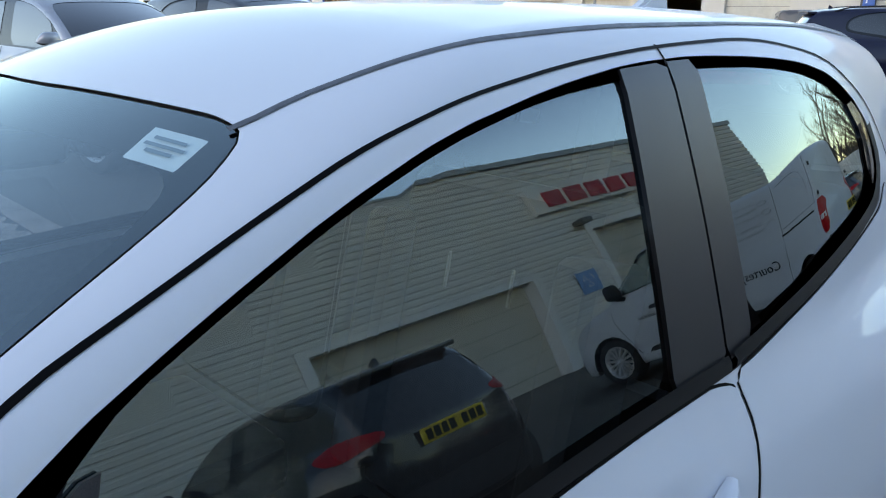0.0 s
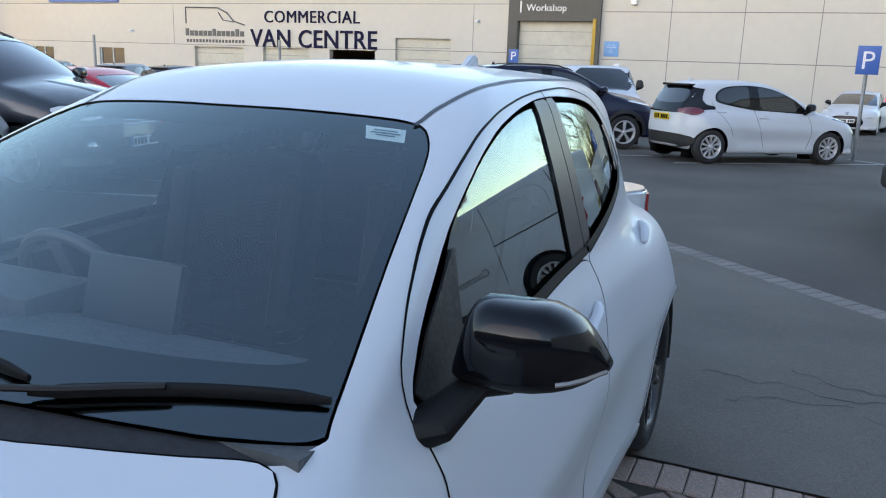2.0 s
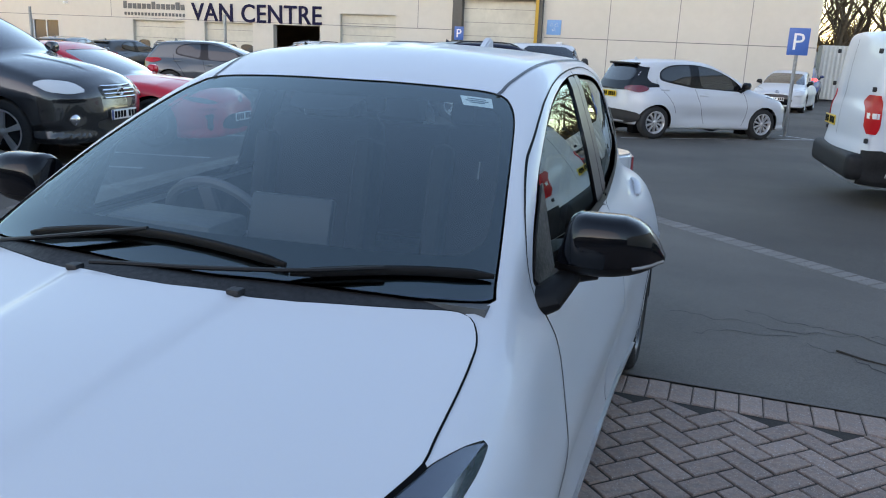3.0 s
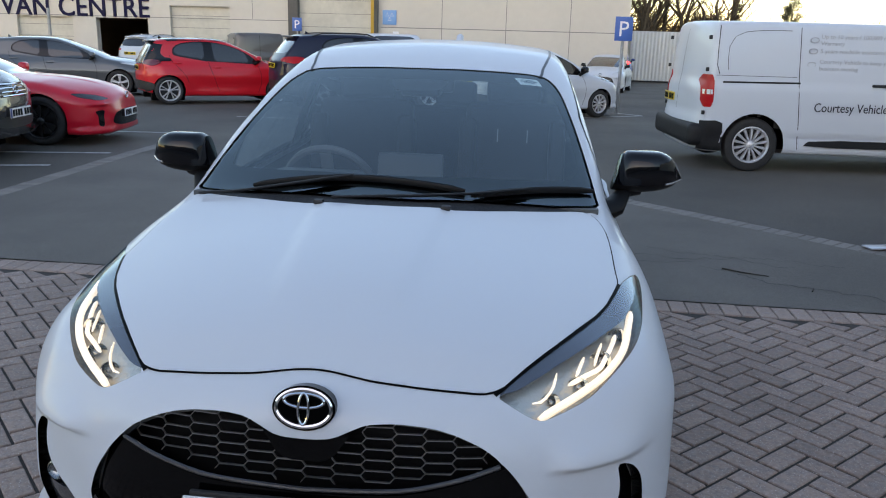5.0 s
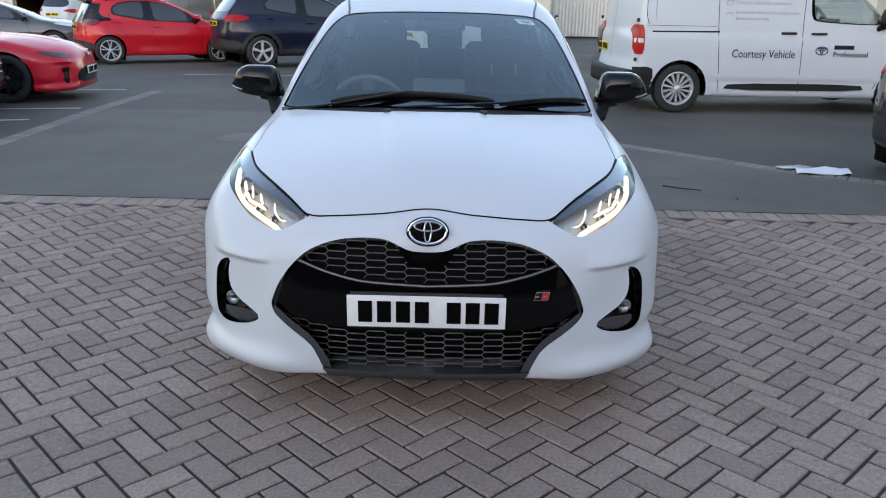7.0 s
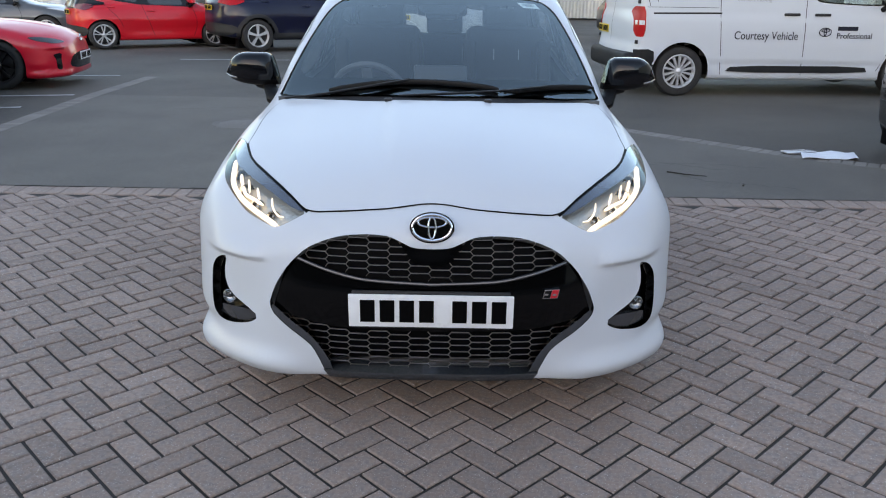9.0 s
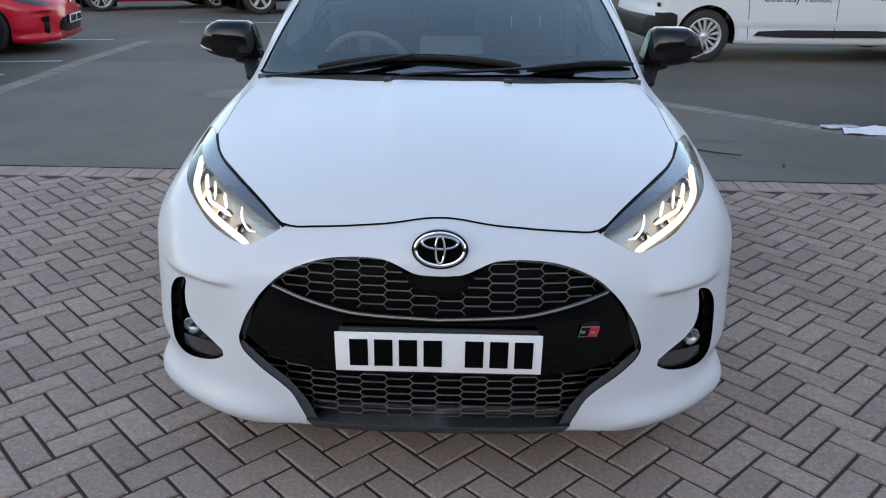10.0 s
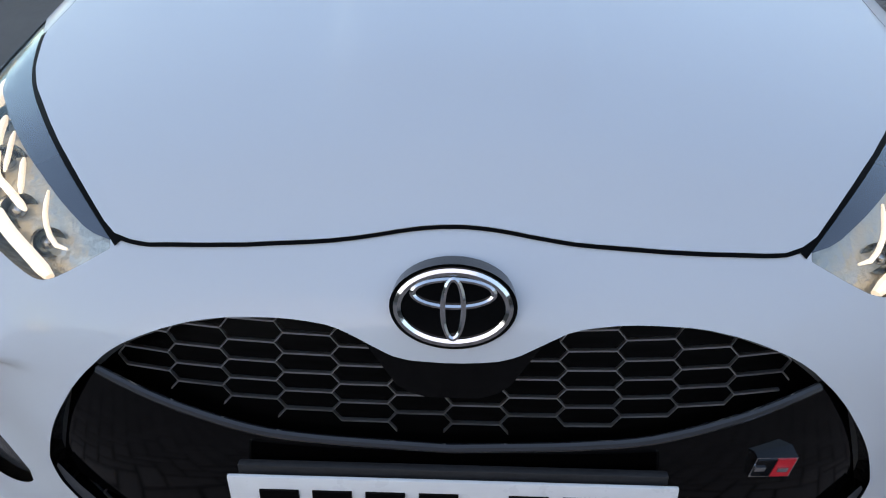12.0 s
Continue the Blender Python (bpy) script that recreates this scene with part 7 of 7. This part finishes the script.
part("car_outline_sign", bm, SIGN_GREY, centre, "dark line drawing of a car")
for k in range(13):
    box_part("name_bar", -30.15 + k * 0.305, -29.92 + k * 0.305, WALL_Y - 0.03, WALL_Y - 0.004, 2.56, 2.56 + (0.38 if k in (0, 6, 11) else 0.27), SIGN_GREY, centre)
for k in range(18):
    box_part("name_bar", -30.1 + k * 0.219, -29.97 + k * 0.219, WALL_Y - 0.03, WALL_Y - 0.004, 2.22, 2.38, SIGN_GREY, centre)
for x, z in ((-13.0, 3.4), (-34.0, 2.7)):
    box_part("wall_camera", x, x + 0.14, WALL_Y - 0.3, WALL_Y - 0.005, z, z + 0.12, SIGN_WHITE, centre, 0.03)

portal = thing("workshop_portal", "dark grey workshop portal with a cream shutter door", "building")
wall_with_openings("portal_front", -11.4, -7.2, BASE, 7.6, [(-10.95, -7.5, BASE, 3.5)], portal, DARK_CLAD, WALL_Y - 0.25, 0.5)
door = box_part("shutter_door", -10.95, -7.5, WALL_Y + 0.1, WALL_Y + 0.16, BASE, 3.5, SHUTTER, portal)
for z in np.arange(BASE + 0.6, 3.3, 0.6):
    box_part("shutter_joint", -10.95, -7.5, WALL_Y + 0.092, WALL_Y + 0.105, z, z + 0.02, SEAM, door)
for x in (-9.9, -8.25):
    bm = bmesh.new()
    add_prism(bm, [tuple(p) for p in rounded([(x - 0.33, 0.75), (x + 0.33, 0.75), (x + 0.33, 1.15), (x - 0.33, 1.15)], step=0.08, passes=2)], "y", WALL_Y + 0.06, WALL_Y + 0.11)
    part("shutter_window", bm, GLASS_DARK, door)
box_part("door_post", -7.5, -7.36, WALL_Y - 0.3, WALL_Y - 0.254, BASE, 3.6, YELLOW_POST, portal)
lettering("lettering", "Workshop", 0.42, SIGN_WHITE, portal, wall_face(-10.55, 3.92, 0.26), "white lettering", depth=0.01)
box_part("sign_bar", -10.85, -10.79, WALL_Y - 0.29, WALL_Y - 0.255, 3.85, 4.35, SIGN_WHITE, portal)

hall = thing("showroom_hall", "tall white-panelled hall with dark joints between the panels", "building")
wall_with_openings("wall", -7.2, 4.12, BASE, 9.0, [(-7.0, -6.15, BASE, 1.45)], hall, WALL_WHITE)
box_part("side_wall", 3.82, 4.12, WALL_Y + 0.352, WALL_Y + 30, BASE, 9.0, WALL_WHITE, hall)
box_part("left_wall", -11.4, -11.1, WALL_Y + 0.36, WALL_Y + 30, BASE, 9.0, WALL_WHITE, hall)
box_part("upper_front", -11.4, -7.2, WALL_Y + 0.3, WALL_Y + 0.6, 7.6, 9.0, WALL_WHITE, hall)
box_part("roof", -11.4, 4.12, WALL_Y, WALL_Y + 30, 9.0, 9.15, DARK_CLAD, hall)
box_part("back_wall", -11.4, 4.12, WALL_Y + 29.7, WALL_Y + 30, BASE, 9.0, WALL_WHITE, hall)
box_part("side_door", -7.0, -6.15, WALL_Y + 0.1, WALL_Y + 0.16, BASE, 1.45, SHUTTER, hall)
for z in (1.9, 3.9, 5.9, 7.9):
    box_part("panel_seam", -7.1, 4.1, WALL_Y - 0.006, WALL_Y + 0.01, z, z + 0.035, SEAM, hall)
for x in (-4.28, -1.36, 1.5):
    box_part("panel_seam", x, x + 0.03, WALL_Y - 0.008, WALL_Y + 0.008, BASE, 8.9, SEAM, hall)
box_part("wall_lamp", -0.3, 0.15, WALL_Y - 0.25, WALL_Y - 0.005, 4.55, 4.85, SIGN_GREY, hall, 0.04)
box_part("wall_camera", -5.95, -5.7, WALL_Y - 0.25, WALL_Y - 0.005, 4.2, 4.45, SIGN_WHITE, hall, 0.04)
box_part("door_lamp", -6.5, -6.25, WALL_Y - 0.18, WALL_Y - 0.005, 1.6, 1.74, SIGN_WHITE, hall, 0.03)


def three_triangles(name, m, size, parent):
    """A pale blue board with three white outlined triangles; m maps its plane (x right, y up, z out)."""
    bm = bmesh.new()
    add_box(bm, (0, 0, 0), (size, size, 0.02), 0.003, m)
    sign = part(name, bm, SIGN_PALE_BLUE, parent, "pale blue board with three white triangles")
    bm = bmesh.new()
    s = size * 0.17
    for cx, cy, up in ((-s, s * 0.95, 1), (s, s * 0.95, 1), (0, -s * 0.85, 1)):
        pts = [m @ Vector((cx + s * 0.85 * math.sin(a), cy + up * s * 0.85 * math.cos(a), 0.015)) for a in (0, 2.094, 4.189)]
        add_tube(bm, [tuple(p) for p in pts], size * 0.018, 5, closed=True)
    part("triangle_mark", bm, SIGN_WHITE, sign)
    return sign


three_triangles("test_station_sign", Matrix(((1, 0, 0, -6.68), (0, 0, -1, WALL_Y - 0.03), (0, 1, 0, 2.36), (0, 0, 0, 1))), 0.64, hall)

# the profiled building on the far side of the paving, seen in the glass
SX, SY0, SY1, SH = 12.0, -14.0, 27.4, 6.9
store = thing("showroom_building", "white showroom with horizontal profiled cladding and two shutter doors", "building")
OPEN = ((8.6, 14.6, 2.8), (17.5, 22.6, 3.9))
step = 0.2
bm = bmesh.new()
for k in range(int((SH + 0.4) / step)):
    z0 = -0.4 + k * step
    spans = [(SY0, SY1)]
    for a, b, t in OPEN:
        if z0 < t:
            spans = [q for s0, s1 in spans for q in (((s0, a), (b, s1)) if s0 < a and b < s1 else ((s0, s1),))]
    for s0, s1 in spans:
        prof = [(SX, z0), (SX - 0.045, z0 + 0.02), (SX - 0.045, z0 + step - 0.075), (SX, z0 + step - 0.045), (SX, z0 + step)]
        lo, hi = [bm.verts.new((x, s0, z)) for x, z in prof], [bm.verts.new((x, s1, z)) for x, z in prof]
        for i in range(4):
            bm.faces.new((lo[i], lo[i + 1], hi[i + 1], hi[i]))
bmesh.ops.recalc_face_normals(bm, faces=bm.faces[:])
part("cladding_wall", bm, CLAD_WHITE, store, smooth=False)
bm = bmesh.new()
for k in range(int((SH + 0.4) / step)):
    z0 = -0.4 + k * step
    prof = [(SY1, z0), (SY1 + 0.045, z0 + 0.02), (SY1 + 0.045, z0 + step - 0.075), (SY1, z0 + step - 0.045), (SY1, z0 + step)]
    lo, hi = [bm.verts.new((SX, y, z)) for y, z in prof], [bm.verts.new((SX + 18, y, z)) for y, z in prof]
    for i in range(4):
        bm.faces.new((lo[i], hi[i], hi[i + 1], lo[i + 1]))
bmesh.ops.recalc_face_normals(bm, faces=bm.faces[:])
part("end_cladding", bm, CLAD_WHITE, store, smooth=False)
box_part("roof", SX - 0.1, SX + 18.1, SY0, SY1 + 0.1, SH - 0.1, SH + 0.08, STEEL, store)
box_part("inner_wall", SX + 0.6, SX + 17.9, SY0, SY1 - 0.05, -0.4, SH - 0.11, WALL_WHITE, store)
for a, b, t in OPEN:
    d = box_part("shutter_door", SX + 0.3, SX + 0.36, a, b, -0.4, t, SHUTTER, store)
    for z in np.arange(0.2, t - 0.1, 0.5):
        box_part("shutter_joint", SX + 0.292, SX + 0.305, a, b, z, z + 0.02, SEAM, d)
    for y in (a - 0.25, b):
        box_part("door_frame", SX - 0.08, SX + 0.34, y, y + 0.25, -0.4, t + 0.2, SIGN_WHITE, store)
    box_part("door_frame", SX - 0.08, SX + 0.34, a, b, t, t + 0.2, SIGN_WHITE, store)
sign = box_part("name_sign", SX - 0.22, SX - 0.04, 15.8, 23.3, 4.85, 5.75, CLAD_WHITE, store, 0.02, "pale sign with red bars and an oval emblem")
for k in range(6):
    box_part("name_bar", SX - 0.27, SX - 0.22, 16.3 + k * 0.86, 16.3 + k * 0.86 + (0.66 if k != 5 else 0.6), 5.0, 5.55, SIGN_RED, sign)
bm = bmesh.new()
for a, b, cz in ((0.62, 0.4, 5.3), (0.42, 0.13, 5.43), (0.14, 0.34, 5.3)):
    add_tube(bm, [(SX - 0.25, 22.4 + a * math.cos(t), cz + b * math.sin(t)) for t in np.linspace(0, 6.283, 28, endpoint=False)], 0.05, 6, closed=True)
part("sign_emblem", bm, CHROME, sign)
three_triangles("test_station_sign", Matrix(((0, 0, -1, SX - 0.08), (-1, 0, 0, 16.35), (0, 1, 0, 2.15), (0, 0, 0, 1))), 0.75, store)
box_part("wall_lamp", SX - 0.4, SX - 0.04, 16.9, 17.3, 4.1, 4.3, SIGN_GREY, store, 0.03)


def parking_sign(x, y, height, turn):
    sign = thing("parking_sign", "blue parking sign with a white letter on a grey post", "sign", Matrix.Translation(on_ground(x, y)) @ Matrix.Rotation(radians(turn), 4, "Z"), "parking signs")
    bm = bmesh.new()
    add_rod(bm, (0, 0, 0), (0, 0, height), 0.038, n=14)
    part("post", bm, STEEL, sign)
    bm = bmesh.new()
    add_box(bm, (0, -0.055, height - 0.27), (0.42, 0.025, 0.56), 0.008)
    face = part("sign_board", bm, SIGN_BLUE, sign)
    lettering("lettering", "P", 0.5, SIGN_WHITE, face, Matrix(((1, 0, 0, -0.135), (0, 0, -1, -0.071), (0, 1, 0, height - 0.44), (0, 0, 0, 1))), depth=0.002)
    return sign


parking_sign(2.3, 18.7, 2.28, 4)
parking_sign(-10.3, 33.6, 2.6, 0)
for x, y in ((-17.8, 27.2), (-26.3, 26.0)):
    post = thing("bollard_post", "slim dark grey lighting post", "post", Matrix.Translation(on_ground(x, y)), "posts before the van centre")
    bm = bmesh.new()
    add_rod(bm, (0, 0, 0), (0, 0, 2.5), 0.06, n=12)
    part("pole", bm, STEEL, post)

# bay lines on the ground
for a, b in (((-6.6, 7.5), (-4.87, 7.91)), ((-6.9, 10.15), (-5.3, 10.42)), ((-6.4, 6.4), (-5.0, 6.85)), ((-0.78, 15.17), (2.88, 18.22)), ((2.88, 18.22), (2.21, 18.88)), ((-5.46, 13.7), (-3.3, 13.95)), ((-3.3, 15.0), (-0.9, 16.6))):
    ground_line("bay_line", a, b, 0.09)
block_strip((-4.45, 4.6), (-4.75, 10.3), "line of grey blocks along the parking bays")

# litter: paper, twig, manhole cover
paper = thing("paper_bag", "crumpled white paper bag lying on the asphalt", "litter", Matrix.Translation((3.35, 4.82, 0.0)))
bm = bmesh.new()
rp = random.Random(8)
n = 14
grid = [[bm.verts.new((-0.24 + 0.5 * i / n + 0.10 * j / 8, -0.17 + 0.3 * j / 8 + 0.02 * math.sin(i), 0.010 + 0.007 * (1 + math.sin(i * 0.6 + j * 0.4)) * (0.6 + 0.5 * rp.random()))) for j in range(9)] for i in range(n + 1)]
for i in range(n):
    for j in range(8):
        bm.faces.new((grid[i][j], grid[i + 1][j], grid[i + 1][j + 1], grid[i][j + 1]))
bmesh.ops.recalc_face_normals(bm, faces=bm.faces[:])
bmesh.ops.solidify(bm, geom=bm.faces[:], thickness=-0.004)
part("sheet", bm, material("white_paper", (0.72, 0.75, 0.80), 0.6, vary=0.08, scale=14), paper)
bm = bmesh.new()
add_box(bm, (-0.12, 0.16, 0.02), (0.3, 0.12, 0.012), 0.004, Matrix.Rotation(0.3, 4, "Z"))
part("flap", bm, material("clear_wrap", (0.35, 0.38, 0.42), 0.2, coat=0.5), paper)
TWIG = material("dry_twig", (0.05, 0.04, 0.03), 0.9)
for pts in (((1.78, 4.06), (1.9, 3.98), (2.06, 3.92)), ((2.25, 3.62), (2.27, 3.66), (2.28, 3.70))):
    tw = thing("twig", "short dark twig lying on the asphalt", "twig", group="litter")
    bm = bmesh.new()
    add_tube(bm, [(x, y, 0.008) for x, y in pts], [0.006, 0.005, 0.003], 6)
    part("stick", bm, TWIG, tw)
cover = thing("manhole_cover", "round pale manhole cover set in the asphalt", "manhole cover", Matrix.Translation((-2.2, 6.0, 0.0)), kind="structure")
bm = bmesh.new()
add_lathe(bm, [(0.0, 0.006), (0.24, 0.006), (0.25, 0.003), (0.26, 0.007), (0.31, 0.006), (0.32, -0.01)], Matrix(), 40)
part("lid", bm, GREY_BLOCK, cover)
# cracks in the asphalt
CRACK = material("crack_shadow", (0.035, 0.033, 0.03), 0.95)
rc = random.Random(11)
for start, way, length in (((0.85, 4.35), 0.0, 2.2), ((1.3, 4.62), -0.25, 1.3), ((1.6, 4.15), -0.55, 1.5), ((1.5, 15.0), -1.45, 4.3), ((1.0, 4.0), 0.5, 0.7), ((0.2, 9.3), 0.25, 3.5), ((-3.6, 6.9), 0.1, 1.6)):
    crack = thing("asphalt_crack", "thin branching crack in the asphalt", "crack", kind="structure")
    bm = bmesh.new()
    x, y = start
    left = right = None
    k = 0
    while k * 0.05 < length:
        w = way + rc.uniform(-0.9, 0.9)
        x, y = x + 0.05 * math.cos(w), y + 0.05 * math.sin(w)
        wide = 0.0015 + 0.0035 * rc.random()
        z = ground_z(y) + 0.0055
        a, b = bm.verts.new((x - wide * math.sin(way), y + wide * math.cos(way), z)), bm.verts.new((x + wide * math.sin(way), y - wide * math.cos(way), z))
        if left:
            bm.faces.new((left, right, b, a))
        left, right, k = a, b, k + 1
    bmesh.ops.recalc_face_normals(bm, faces=bm.faces[:])
    part("gap", bm, CRACK, crack, smooth=False)

# container, fence and pylon signs
box = thing("shipping_container", "white ribbed steel shipping container", "container", Matrix.Translation(on_ground(8.3, 46.0)))
bm = bmesh.new()
pts = []
for k in range(60):
    x = -3.0 + k * 0.1
    pts += [(x, 0.0 if k % 2 else 0.05)]
for (x0, y0), (x1, y1) in zip(pts, pts[1:]):
    bm.faces.new([bm.verts.new(p) for p in ((x0, y0, 0.1), (x1, y1, 0.1), (x1, y1, 2.75), (x0, y0, 2.75))])
bmesh.ops.remove_doubles(bm, verts=bm.verts[:], dist=0.001)
bmesh.ops.recalc_face_normals(bm, faces=bm.faces[:])
part("ribbed_side", bm, CLAD_WHITE, box, smooth=False)
box_part("box_body", -3.05, 2.95, 0.08, 2.4, 0.08, 2.8, CLAD_WHITE, box)
fence = thing("boundary_fence", "pale metal sheet fence below the trees", "fence", Matrix.Translation(on_ground(5.0, 52.0)))
for k in range(26):
    box_part("fence_sheet", k * 1.0, k * 1.0 + 0.97, 0.0, 0.05, 0.0, 2.6, STEEL, fence)
pylon = thing("pylon_sign", "tall blue pylon sign with a pale mark", "sign", Matrix.Translation(on_ground(-52.5, 38.5)))
box_part("pylon_board", -1.0, 1.0, -0.2, 0.2, 0.0, 5.6, SIGN_BLUE, pylon, 0.03)
box_part("pylon_mark", -0.45, 0.45, -0.23, -0.2, 4.2, 5.0, SIGN_WHITE, pylon)
flag = thing("banner_flag", "tall white feather banner with a dark oval mark", "flag", Matrix.Translation(on_ground(-45.8, 34.0)))
bm = bmesh.new()
rows = []
for k in range(17):
    z = 0.6 + k * 0.42
    w = 1.25 * min(1.0, (17.2 - k) / 5) ** 0.6
    rows.append([bm.verts.new((-0.7 + w * q / 6, 0.12 * math.sin(q * 0.9 + k * 0.5), z)) for q in range(7)])
for a, b in zip(rows, rows[1:]):
    for q in range(6):
        bm.faces.new((a[q], a[q + 1], b[q + 1], b[q]))
bmesh.ops.solidify(bm, geom=bm.faces[:], thickness=0.01)
part("cloth", bm, SIGN_WHITE, flag)
bm = bmesh.new()
add_rod(bm, (-0.72, 0, 0), (-0.72, 0, 7.5), 0.03)
part("pole", bm, STEEL, flag)
bm = bmesh.new()
for a, b, c in ((0.48, 0.75, 5.3), (0.3, 0.2, 5.55), (0.12, 0.6, 5.3)):
    add_tube(bm, [(-0.1 + a * math.cos(t), -0.16, c + b * math.sin(t)) for t in np.linspace(0, 6.283, 22, endpoint=False)], 0.045, 6, closed=True)
part("mark", bm, SIGN_GREY, flag)

# ---- unseen wall added behind the camera, so the gloss parts reflect dark ----
bm = bmesh.new()
add_box(bm, (-10, -24.0, 2.9), (90, 0.4, 7.2), 0.02)
tagged(part("wall_south", bm, material("dark_added_wall", (0.075, 0.068, 0.066), 0.85, vary=0.3, scale=3, stain=0.3, stain_scale=0.3), None, smooth=False), "plain dark wall added behind the camera to darken reflections", "wall", kind="structure")

# ---- trees ----
BARK = material("winter_bark", (0.10, 0.07, 0.045), 0.9, vary=0.3, scale=5)
NEEDLES = material("pine_needles", (0.035, 0.045, 0.02), 0.8, island=0.5)
RUSTY = material("rusty_beech_leaves", (0.17, 0.09, 0.03), 0.8, island=0.5)


def bare_tree(seed, height, spread=0.55, leaves=0, leaf_mat=None, at=None):
    """A winter tree: tapered trunk, limbs and many twigs, with some dry leaves."""
    r = random.Random(seed)
    tree = thing("bare_tree", "tall bare winter tree with fine brown twigs" if not leaves else "winter tree still holding rusty brown leaves", "tree", at, "boundary trees")
    bm = bmesh.new()
    tips = []

    def grow(p, d, length, radius, depth):
        pts, q = [p.copy()], p.copy()
        n = 4 if depth < 2 else 3
        for k in range(n):
            d = (d + Vector((r.uniform(-1, 1), r.uniform(-1, 1), r.uniform(-0.3, 0.8))) * 0.13).normalized()
            q = q + d * length / n
            pts.append(q.copy())
        add_tube(bm, [tuple(t) for t in pts], [max(radius * (1 - 0.5 * k / n), 0.012) for k in range(n + 1)], 5 if depth < 2 else 3)
        if depth == 4:
            tips.append(q)
            return
        for k in range(5 if depth == 0 else 4):
            t = r.uniform(0.35, 1.0) if k else 1.0
            b = pts[0].lerp(pts[-1], t) if depth else pts[min(int(t * n), n)]
            a = r.uniform(0, 6.283)
            side = Vector((math.cos(a), math.sin(a), r.uniform(0.2, 0.9)))
            grow(b, (d * (1 - spread) + side * spread).normalized(), length * r.uniform(0.5, 0.72), radius * 0.48, depth + 1)
    grow(Vector((0, 0, 0)), Vector((0, 0, 1)), height * 0.45, height * 0.017, 0)
    part("trunk", bm, BARK, tree)
    if leaves:
        bm = bmesh.new()
        for k in range(leaves):
            c = r.choice(tips) + Vector((r.gauss(0, 0.5), r.gauss(0, 0.5), r.gauss(0, 0.5)))
            m = Matrix.Translation(c) @ Euler((r.uniform(0, 6), r.uniform(0, 6), r.uniform(0, 6))).to_matrix().to_4x4()
            s = r.uniform(0.10, 0.22)
            bm.faces.new([bm.verts.new(m @ Vector(v)) for v in ((-s, 0, 0), (0, -s * 0.6, 0), (s, 0, 0), (0, s * 0.6, 0))])
        tagged(part("crown", bm, leaf_mat, tree, smooth=False), kind="stuff")
    return tree


def pine_tree(seed, height, at=None):
    """A pine: bare lower trunk and ragged tufts of needles on level limbs."""
    r = random.Random(seed)
    tree = thing("pine_tree", "dark green pine with ragged level branches", "tree", at, "boundary trees")
    bm, leaf = bmesh.new(), bmesh.new()
    add_tube(bm, [(0.1 * math.sin(k), 0.1 * math.cos(k * 1.7), height * k / 8) for k in range(9)], [height * 0.02 * (1 - 0.1 * k) for k in range(9)], 7)
    for k in range(34):
        z = height * (0.38 + 0.6 * (k / 34) ** 0.9)
        a = r.uniform(0, 6.283)
        reach = (height - z) * 0.34 * r.uniform(0.5, 1.15) + 0.5
        tip = Vector((math.cos(a) * reach, math.sin(a) * reach, z + reach * r.uniform(-0.05, 0.35)))
        add_tube(bm, [(0, 0, z), tuple(tip * 0.5 + Vector((0, 0, z * 0.5))), tuple(tip)], [0.07, 0.05, 0.02], 4)
        for q in range(70):
            c = Vector((0, 0, z)).lerp(tip, r.uniform(0.35, 1.08)) + Vector((r.gauss(0, 0.33), r.gauss(0, 0.33), r.gauss(0.1, 0.2)))
            m = Matrix.Translation(c) @ Euler((r.uniform(0, 6), r.uniform(0, 6), r.uniform(0, 6))).to_matrix().to_4x4()
            s = r.uniform(0.14, 0.30)
            leaf.faces.new([leaf.verts.new(m @ Vector(v)) for v in ((-s, -0.03, 0), (s, 0, 0.05), (-s * 0.7, 0.10, 0))])
    part("trunk", bm, BARK, tree)
    tagged(part("crown", leaf, NEEDLES, tree, smooth=False), kind="stuff")
    return tree


bares = [bare_tree(s, h) for s, h in ((1, 13.0), (2, 15.0), (3, 12.0))]
rust = [bare_tree(s, h, 0.6, 2600, RUSTY) for s, h in ((5, 9.0), (6, 11.0))]
pines = [pine_tree(s, h) for s, h in ((7, 15.0), (8, 13.0), (9, 16.0))]
rt = random.Random(21)


def plant(kinds, spots, size=1.0):
    for k, (x, y) in enumerate(spots):
        base = kinds[k % len(kinds)]
        m = Matrix.Translation((x, y, -0.8)) @ Matrix.Rotation(rt.uniform(0, 6.28), 4, "Z") @ Matrix.Scale(size * rt.uniform(0.85, 1.1), 4)
        if "planted" not in base:
            base.matrix_basis = m
            base["planted"] = 1
        else:
            copy_thing(base, m)


plant(pines, [(-33, 78), (-30.5, 82), (-27.5, 80), (-36.5, 76), (-22, 84), (-19.5, 82), (-17.2, 85), (-40, 80)])
plant(pines, [(33.5, 150), (41.0, 146), (43.5, 152)], 0.72)
plant(bares, [(5.6 + k * 1.05 + rt.uniform(-0.4, 0.4), 57 + rt.uniform(0, 9)) for k in range(8)] + [(-38.5, 90), (-25, 92)])
plant(bares, [(22 + k * 2.6 + rt.uniform(-1, 1), 138 + rt.uniform(0, 22)) for k in range(26)], 0.66)
plant(rust, [(24 + k * 3.1 + rt.uniform(-1, 1), 142 + rt.uniform(0, 16)) for k in range(14)], 0.72)
plant(rust, [(-57 + k * 2.1, 56 + rt.uniform(0, 14)) for k in range(9)] + [(-66 + k * 3, 60) for k in range(4)] + [(-75 + k * 1.9, 48 + (k % 3) * 2.5) for k in range(10)])
plant(rust, [(7.6, 67), (9.6, 69), (11.6, 66), (13.4, 70)], 0.75)
